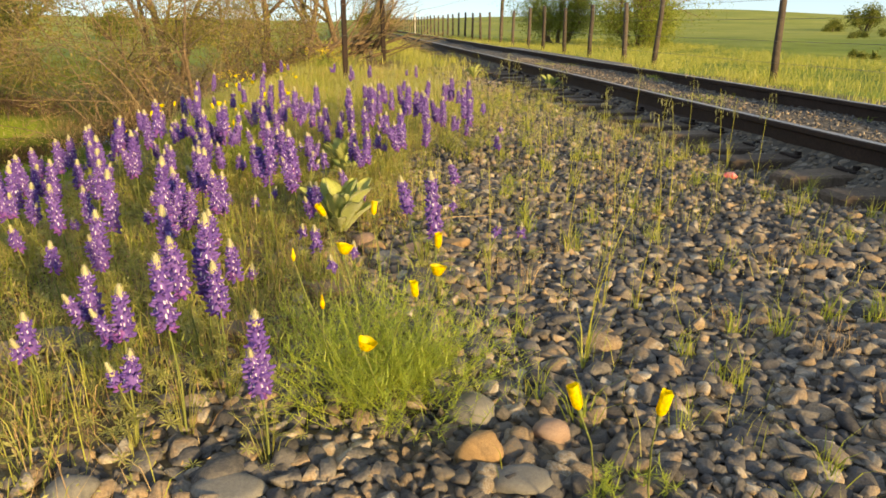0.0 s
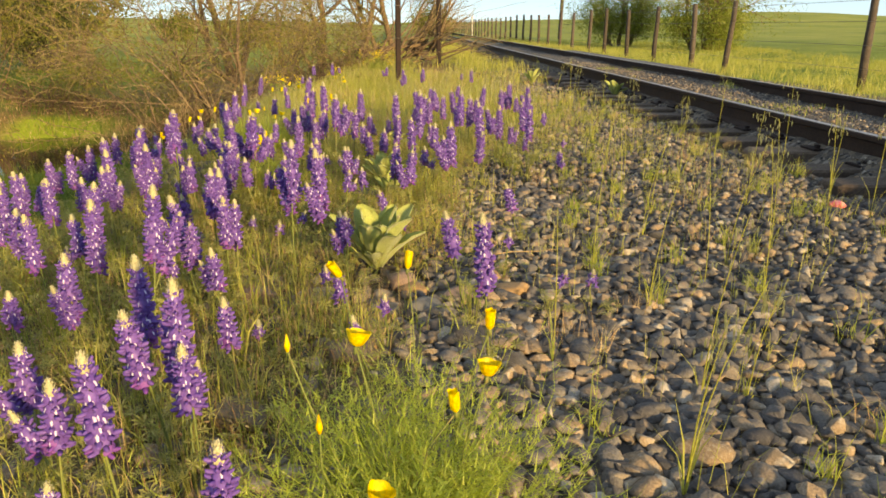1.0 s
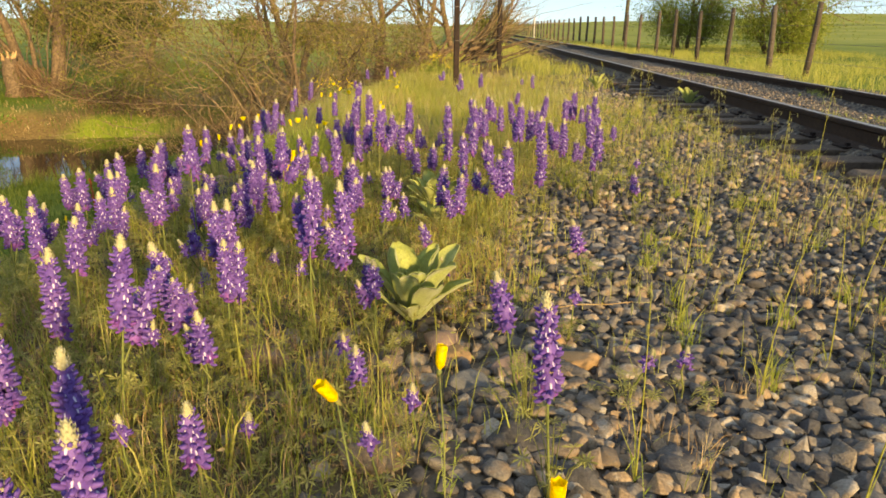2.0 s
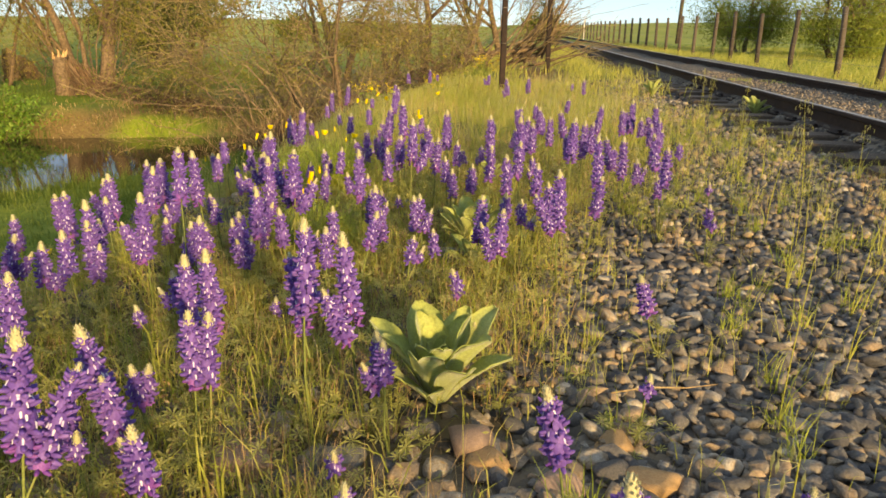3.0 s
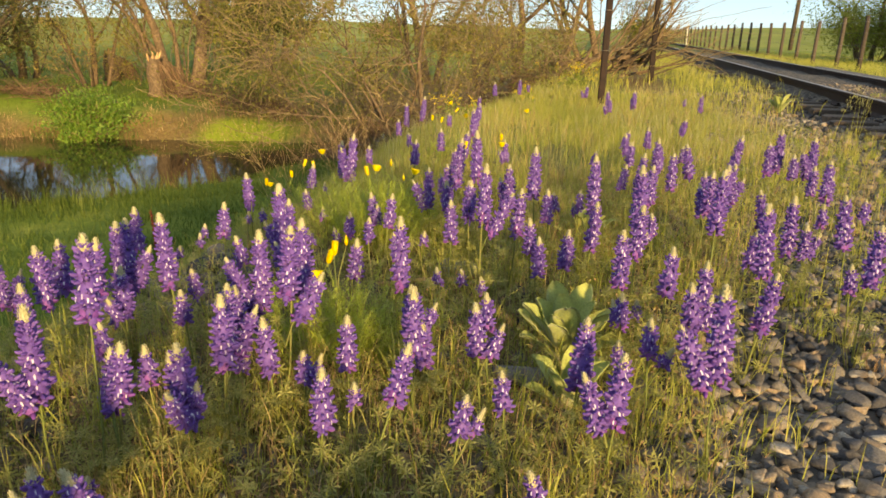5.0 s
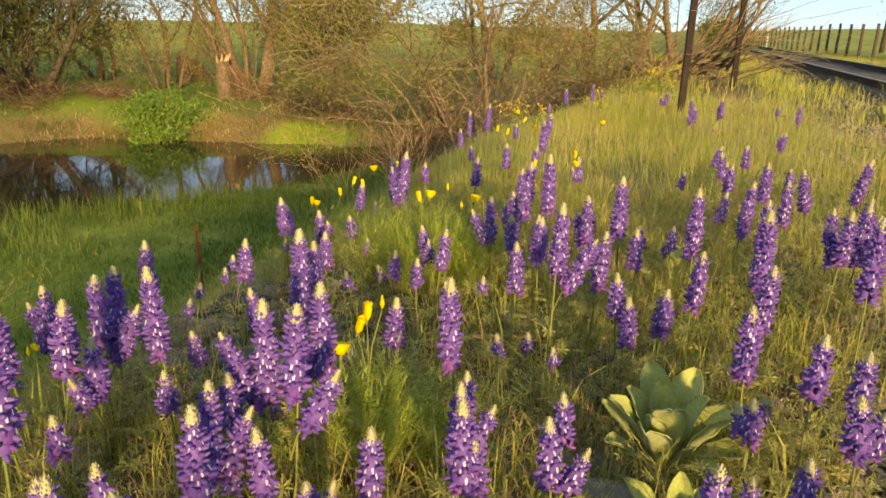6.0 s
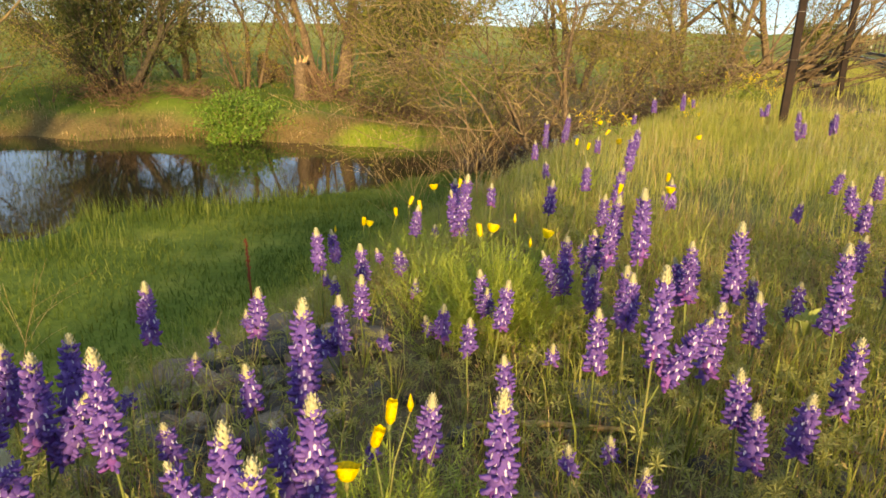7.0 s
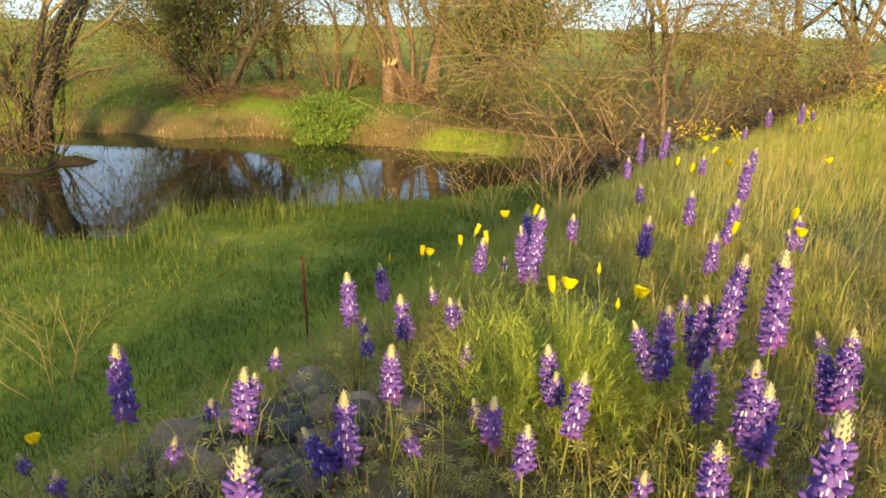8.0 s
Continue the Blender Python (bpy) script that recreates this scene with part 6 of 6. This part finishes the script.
def palm_cover(n, seed):
    """Low palmate lupine leaves between the flowering stems."""
    x, y, r = scatter(n, -2.2, 0.6, 0.8, 7.2, seed, bed, 0.09, 6)
    rr, g = random.Random(seed), Geo()
    z = height(x, y)
    for a, b, c in zip(x, y, z):
        palmate(g, rr, Vector((a, b, c + rr.uniform(0.02, 0.15))), rr.uniform(0.016, 0.03), rr.uniform(-0.7, 0.7), 7)
    tagged(new("lupine_leaves", g.mesh("lupine_leaves", [M["leaf"]], smooth=False)), "low grey-green lupine leaves covering the soil", "foliage", kind="stuff")


def undergrowth(name, n, area, seed, high, size, mat, label):
    """Tiny leaves of clover and storksbill filling the bed under the flowers."""
    x, y, r = scatter(n, *area, seed, bed, 0.06, 40)
    k = len(x)
    c = np.stack([x, y, height(x, y) + r.uniform(0.0, 1.0, k) ** 1.4 * high * (0.6 + 0.5 * value_noise(x, y, 0.35, seed))], 1)
    a, b = r.normal(0, 1, (k, 3)), r.normal(0, 1, (k, 3))
    a[:, 2] += 0.5
    a /= np.linalg.norm(a, axis=1)[:, None]
    b -= a * (a * b).sum(1)[:, None]
    b /= np.linalg.norm(b, axis=1)[:, None]
    w = (size * r.uniform(0.5, 1.4, k))[:, None]
    v = np.stack([c - a * w, c + b * w * 0.34, c + a * w, c - b * w * 0.34], 1).reshape(-1, 3)
    me = bpy.data.meshes.new(name)
    me.from_pydata(v.tolist(), [], np.arange(k * 4).reshape(-1, 4).tolist())
    me.materials.append(mat)
    me.update()
    tagged(new(name, me), label, "foliage", kind="stuff")


undergrowth("clover_leaves", 90000, (-2.4, 1.0, 0.7, 7.5), 751, 0.15, 0.009, M["leaf"], "tiny grey-green leaves under the lupines")
undergrowth("withered_leaves", 60000, (-2.4, 1.0, 0.7, 7.5), 753, 0.11, 0.008, M["straw"], "withered brown leaves and husks under the lupines")
grow("bed_grass_behind", 9000, (-2.6, 0.3, -2.5, 0.9), 735, (0.05, 0.22), (0.002, 0.004), 0.7, M["grass_pale"], "pale grass on the bank", lambda u, v, x, y: smooth_step(0.2, -0.6, u), 0.07, 14)
palm_cover(6500, 731)
grow("islet_grass", 5200, (-16.5, -12.5, 9.4, 12.6), 733, (0.04, 0.16), (0.008, 0.014), 0.8, M["reed"], "low mossy growth on the islet", lambda u, v, x, y: 1.0 * (height(x, y) > WATER + 0.03), 0.12, 16)


# ---------- stones ----------
def rock_mesh(seed, level, flat, angular):
    bm = bmesh.new()
    bmesh.ops.create_icosphere(bm, subdivisions=level, radius=0.5)
    rng = random.Random(seed)
    o = Vector((rng.uniform(-50, 50), rng.uniform(-50, 50), rng.uniform(-50, 50)))
    cuts = [(Vector((rng.gauss(0, 1), rng.gauss(0, 1), rng.gauss(0, 1))).normalized(), rng.uniform(0.24, 0.42)) for _ in range(angular)]
    for v in bm.verts:
        p = v.co * (1 + 0.35 * noise.noise(v.co * 1.6 + o))
        for n, d in cuts:
            over = p.dot(n) - d
            if over > 0:
                p = p - n * over * 0.95
        v.co = Vector((p.x * 1.1, p.y * 0.85, p.z * flat))
    me = bpy.data.meshes.new("stone")
    bm.to_mesh(me)
    bm.free()
    me.polygons.foreach_set("use_smooth", [True] * len(me.polygons))
    return me


def broken_stone(seed, flat, worn=True):
    """An angular quarried stone with worn edges, one unit across."""
    rng, bm = random.Random(seed), bmesh.new()
    for k in range(11):
        d = Vector((rng.gauss(0, 1), rng.gauss(0, 1), rng.gauss(0, 1))).normalized()
        bm.verts.new((d.x * 0.56, d.y * rng.uniform(0.36, 0.48), d.z * flat * 0.5))
    hull = bmesh.ops.convex_hull(bm, input=bm.verts)
    bmesh.ops.delete(bm, geom=[v for v in hull["geom_interior"] if isinstance(v, bmesh.types.BMVert)], context="VERTS")
    if worn:
        bmesh.ops.bevel(bm, geom=bm.edges[:], offset=0.055, segments=1, affect="EDGES", clamp_overlap=True)
    bmesh.ops.triangulate(bm, faces=bm.faces)
    me = bpy.data.meshes.new("stone")
    bm.to_mesh(me)
    bm.free()
    me.polygons.foreach_set("use_smooth", [True] * len(me.polygons))
    return me


def joined_stones(name, x, y, size, seed, level, label, parent_kind="stuff"):
    """Many stones as one mesh: shapes turned, scaled and half sunk into the ground."""
    r = np.random.RandomState(seed)
    shapes = []
    for k in range(16):
        me = broken_stone(seed * 10 + k, 0.6 + 0.08 * (k % 4), level > 1) if k % 5 or level < 2 else rock_mesh(seed * 10 + k, 2, 0.55 + 0.04 * (k % 5), 5)
        co = np.empty(len(me.vertices) * 3)
        me.vertices.foreach_get("co", co)
        tri = np.empty(len(me.polygons) * 3, int)
        me.loops.foreach_get("vertex_index", tri)
        shapes.append((co.reshape(-1, 3), tri.reshape(-1, 3)))
        bpy.data.meshes.remove(me)
    z = height(x, y)
    vs, fs, slots, k = [], [], [], 0
    u, v = uv_of(x, y)
    slate = r.uniform(0, 1, len(x)) < 0.06 + 0.4 * smooth_step(0.35, 1.1, u - 0.05 * v + 0.3 * value_noise(x, y, 0.6, 77))
    kind = r.randint(0, len(shapes), len(x))
    yaw, tx, ty = r.uniform(0, 6.283, len(x)), r.normal(0, 0.28, len(x)), r.normal(0, 0.28, len(x))
    for i in range(len(x)):
        co, tri = shapes[kind[i]]
        m = np.array(Euler((tx[i], ty[i], yaw[i])).to_matrix())
        p = (co * size[i]) @ m.T + (x[i], y[i], z[i] + size[i] * r.uniform(0.0, 0.16))
        vs.append(p)
        fs.append(tri + k)
        slots.append(np.full(len(tri), int(slate[i]), np.int32))
        k += len(co)
    v, f = np.concatenate(vs), np.concatenate(fs)
    me = bpy.data.meshes.new(name)
    me.from_pydata(v.tolist(), [], f.tolist())
    me.polygons.foreach_set("use_smooth", [True] * len(f))
    me.materials.append(M["stone"])
    me.materials.append(M["stone_slate"])
    me.polygons.foreach_set("material_index", np.concatenate(slots))
    me.update()
    return tagged(new(name, me), label, "stones", kind=parent_kind)


def stone_sites(u0, u1, v0, v1, seed, keep, gap):
    """Jittered rows of sites, so that stones lie shoulder to shoulder."""
    r = np.random.RandomState(seed)
    cu, cv = np.meshgrid(np.arange(u0, u1, gap), np.arange(v0, v1, gap))
    u, v = cu.ravel() + r.uniform(-0.5, 0.5, cu.size) * gap, cv.ravel() + r.uniform(-0.5, 0.5, cu.size) * gap
    x, y = u * ACROSS.x + v * ALONG.x, u * ACROSS.y + v * ALONG.y
    m = r.uniform(0, 1, u.size) < keep(u, v, x, y)
    return x[m], y[m], r


def on_ballast(u, v, x, y):
    edge = -0.02 + 0.09 * v + 0.3 * value_noise(x, y, 0.8, 31)
    open_patch = smooth_step(0.45, 0.0, v - 1.55 + 0.5 * value_noise(x, y, 0.5, 51))
    return np.clip(smooth_step(-0.45, 0.25, u - edge) + 0.75 * open_patch * (u > -1.6), 0.12, 1)


NAMED = (0.15, 0.78, 1.15, 1.63)


def outside_named(u, v, x, y):
    return on_ballast(u, v, x, y) * (u < 0.85 * v + 0.4) * ~((u > NAMED[0]) & (u < NAMED[1]) & (v > NAMED[2]) & (v < NAMED[3]))


x, y, r = stone_sites(-1.9, 2.74, 0.85, 3.0, 801, outside_named, 0.031)
joined_stones("ballast_near", x, y, 0.032 + 0.058 * r.uniform(0, 1, len(x)) ** 2, 81, 2, "rounded grey and brown ballast stones")
x, y, r = stone_sites(-1.6, 2.8, -2.5, 0.7, 817, lambda u, v, x, y: 0.9 * smooth_step(-0.6, 0.3, u + 0.4 * value_noise(x, y, 0.7, 71)), 0.06)
joined_stones("ballast_behind", x, y, r.uniform(0.045, 0.08, len(x)), 88, 1, "rounded grey and brown ballast stones")
x, y, r = stone_sites(1.0, 2.74, 0.7, 3.0, 821, lambda u, v, x, y: 1.0 * (u >= 0.85 * v + 0.4), 0.055)
joined_stones("ballast_by_start", x, y, r.uniform(0.045, 0.08, len(x)), 90, 1, "rounded grey and brown ballast stones")
BESIDE = (-0.3, 1.45, 3.0, 4.9)
x, y, r = stone_sites(*BESIDE, 825, on_ballast, 0.035)
joined_stones("ballast_beside_bed", x, y, 0.034 + 0.055 * r.uniform(0, 1, len(x)) ** 2, 92, 2, "rounded grey and brown ballast stones beside the flower bed")
x, y, r = stone_sites(-0.7, 2.74, 3.0, 7.5, 803, lambda u, v, x, y: on_ballast(u, v, x, y) * ~((u > BESIDE[0]) & (u < BESIDE[1]) & (v < BESIDE[3])), 0.04)
joined_stones("ballast_middle", x, y, 0.038 + 0.045 * r.uniform(0, 1, len(x)) ** 2, 82, 1, "rounded grey and brown ballast stones")
x, y, r = stone_sites(0.3, 2.8, 7.5, 15.0, 805, on_ballast, 0.085)
joined_stones("ballast_far", x, y, r.uniform(0.05, 0.10, len(x)), 83, 1, "rounded grey ballast stones along the track")
x, y, r = stone_sites(3.28, 4.66, 1.0, 16.0, 807, lambda u, v, x, y: 0.8 + 0 * u, 0.05)
joined_stones("ballast_between_rails", x, y, r.uniform(0.02, 0.042, len(x)), 84, 1, "grey ballast between the rails")
x, y, r = stone_sites(2.74, 3.15, 0.7, 12.0, 819, lambda u, v, x, y: 0.85 + 0 * u, 0.045)
joined_stones("ballast_by_sleepers", x, y, r.uniform(0.022, 0.045, len(x)), 89, 1, "small grey stones between the sleepers")
x, y, r = stone_sites(4.75, 6.4, 2.0, 13.0, 809, lambda u, v, x, y: 0.8 + 0 * u, 0.10)
joined_stones("ballast_beyond_rails", x, y, r.uniform(0.05, 0.09, len(x)), 85, 1, "grey ballast beyond the far rail")
x, y, r = stone_sites(-1.3, 0.4, 3.2, 6.5, 813, lambda u, v, x, y: 0.30 + 0 * u, 0.11)
joined_stones("bed_stones", x, y, r.uniform(0.05, 0.11, len(x)), 87, 2, "stones half hidden under the flowers")


def single_stone(x, y, size, flat, seed, label, yaw=0.0, mat="stone_one"):
    me = rock_mesh(seed, 3, flat, 4)
    me.materials.append(M[mat])
    ob = new("stone", me)
    ob.matrix_basis = pose(x, y, ground_z(x, y) + size * flat * 0.22, 0, 0, yaw) @ Matrix.Diagonal((size, size, size, 1))
    tagged(ob, label, "stone", "large stones")


for row in ((0.13, 1.47, 0.105, 1.0, 1, "round ochre-brown river stone", 0, "stone_ochre"), (0.31, 1.56, 0.09, 0.95, 2, "round pinkish-brown river stone", 0, "stone_pink"), (-0.42, 1.33, 0.15, 0.4, 3, "long flat grey river stone", 12, "stone_grey"), (-0.75, 1.31, 0.11, 0.7, 4, "rounded grey-green river stone", 0, "stone_grey"),
            (0.12, 1.65, 0.15, 0.5, 5, "oblong pale grey river stone", 5, "stone_grey"), (0.53, 2.08, 0.13, 0.6, 6, "rounded grey-brown river stone"), (0.22, 1.39, 0.14, 0.35, 7, "flat dark grey river stone", 20, "stone_grey"), (-0.46, 1.38, 0.16, 0.4, 8, "flat brown-grey river stone", 40),
            (-0.62, 2.1, 0.15, 0.6, 9, "grey stone under the poppies"), (-1.24, 5.21, 0.26, 0.35, 10, "flat grey slab among lupines", 5, "stone_grey"), (-0.76, 4.44, 0.16, 0.6, 11, "rounded brown-grey stone beside a mullein", 0, "stone_grey"), (-1.16, 2.02, 0.17, 0.5, 12, "grey rock in the flower bed"),
            (-1.02, 2.12, 0.14, 0.5, 13, "grey rock in the flower bed"), (-1.28, 1.95, 0.15, 0.5, 14, "grey rock in the flower bed"), (-2.47, 5.2, 0.19, 0.6, 15, "dark grey rock on the slope"), (-2.6, 4.83, 0.2, 0.6, 16, "dark grey rock on the slope"), (-2.3, 4.7, 0.19, 0.6, 17, "dark grey rock on the slope"),
            (-2.35, 4.95, 0.18, 0.6, 18, "grey rock on the slope"), (0.0, 3.15, 0.10, 0.7, 19, "round ochre stone below a mullein", 0, "stone_ochre"), (-0.35, 3.08, 0.13, 0.7, 20, "brown stone below a mullein", 0, "stone_pink"), (-0.42, 2.45, 0.2, 0.4, 21, "flat grey stone under the flowers"), (-0.05, 2.6, 0.16, 0.5, 22, "grey stone at the bed's edge"), (-0.83, 2.84, 0.15, 0.75, 23, "rounded brown stone under the lupines", 0, "stone_pink"), (-0.63, 2.95, 0.11, 0.7, 24, "rounded grey stone beside a mullein", 0, "stone_grey"),
            (-0.30, 3.02, 0.09, 0.8, 25, "round tan stone below a mullein", 0, "stone_ochre"), (-0.12, 2.96, 0.12, 0.6, 26, "oblong brown stone below a mullein", 30, "stone_pink"), (0.08, 3.02, 0.11, 0.7, 27, "round tan stone at the ballast's edge", 10, "stone_ochre"), (-0.22, 2.84, 0.10, 0.7, 28, "round grey stone below a mullein", 0, "stone_grey")):
    single_stone(*row)


def named_ballast():
    """The stones nearest to the start of the way, each a piece of the ground."""
    x, y, r = stone_sites(NAMED[0], NAMED[1], NAMED[2], NAMED[3], 815, lambda u, v, x, y: 1 + 0 * u, 0.032)
    shapes = []
    for k in range(12):
        me = broken_stone(900 + k, 0.6 + 0.08 * (k % 4)) if k % 4 else rock_mesh(900 + k, 2, 0.62, 8)
        me.materials.append(M["stone_one"])
        shapes.append(me)
    for i in range(min(300, len(x))):
        s = 0.032 + 0.058 * r.uniform(0, 1) ** 2
        ob = new("ballast_stone", shapes[r.randint(12)])
        ob.parent = ground
        ob.matrix_basis = pose(x[i], y[i], ground_z(x[i], y[i]) + s * r.uniform(0.0, 0.16), r.normal(0, 16), r.normal(0, 16), r.uniform(0, 360)) @ Matrix.Diagonal((s, s, s, 1))


def single_rocks(name, x, y, size, seed, count):
    """Rounded rocks, each a piece of the ground, half sunk."""
    r = np.random.RandomState(seed)
    shapes = []
    for k in range(10):
        me = rock_mesh(seed * 10 + k, 2, 0.6 + 0.05 * (k % 3), 5) if k % 2 else broken_stone(seed * 10 + k, 0.7)
        me.materials.append(M["stone_one"])
        shapes.append(me)
    for i in range(min(count, len(x))):
        ob = new(name, shapes[r.randint(10)])
        ob.parent = ground
        ob.matrix_basis = pose(x[i], y[i], ground_z(x[i], y[i]) + size[i] * r.uniform(0.02, 0.18), r.normal(0, 14), r.normal(0, 14), r.uniform(0, 360)) @ Matrix.Diagonal((size[i], size[i], size[i], 1))


named_ballast()
x, y, r = stone_sites(-3.0, -1.2, 3.6, 6.6, 811, lambda u, v, x, y: np.maximum(0.5 * smooth_step(0.0, 0.4, value_noise(x, y, 0.8, 61)), 0.95 * smooth_step(0.8, 0.5, np.hypot((x + 2.12) * 0.9, y - 4.98))), 0.064)
single_rocks("bank_rock", x, y, 0.06 + 0.09 * r.uniform(0, 1, len(x)) ** 1.6, 86, 300)
x, y, r = stone_sites(-0.75, 0.55, 2.5, 3.5, 823, lambda u, v, x, y: 0.75 + 0 * u, 0.07)
single_rocks("cobble", x, y, r.uniform(0.05, 0.095, len(x)), 91, 300)
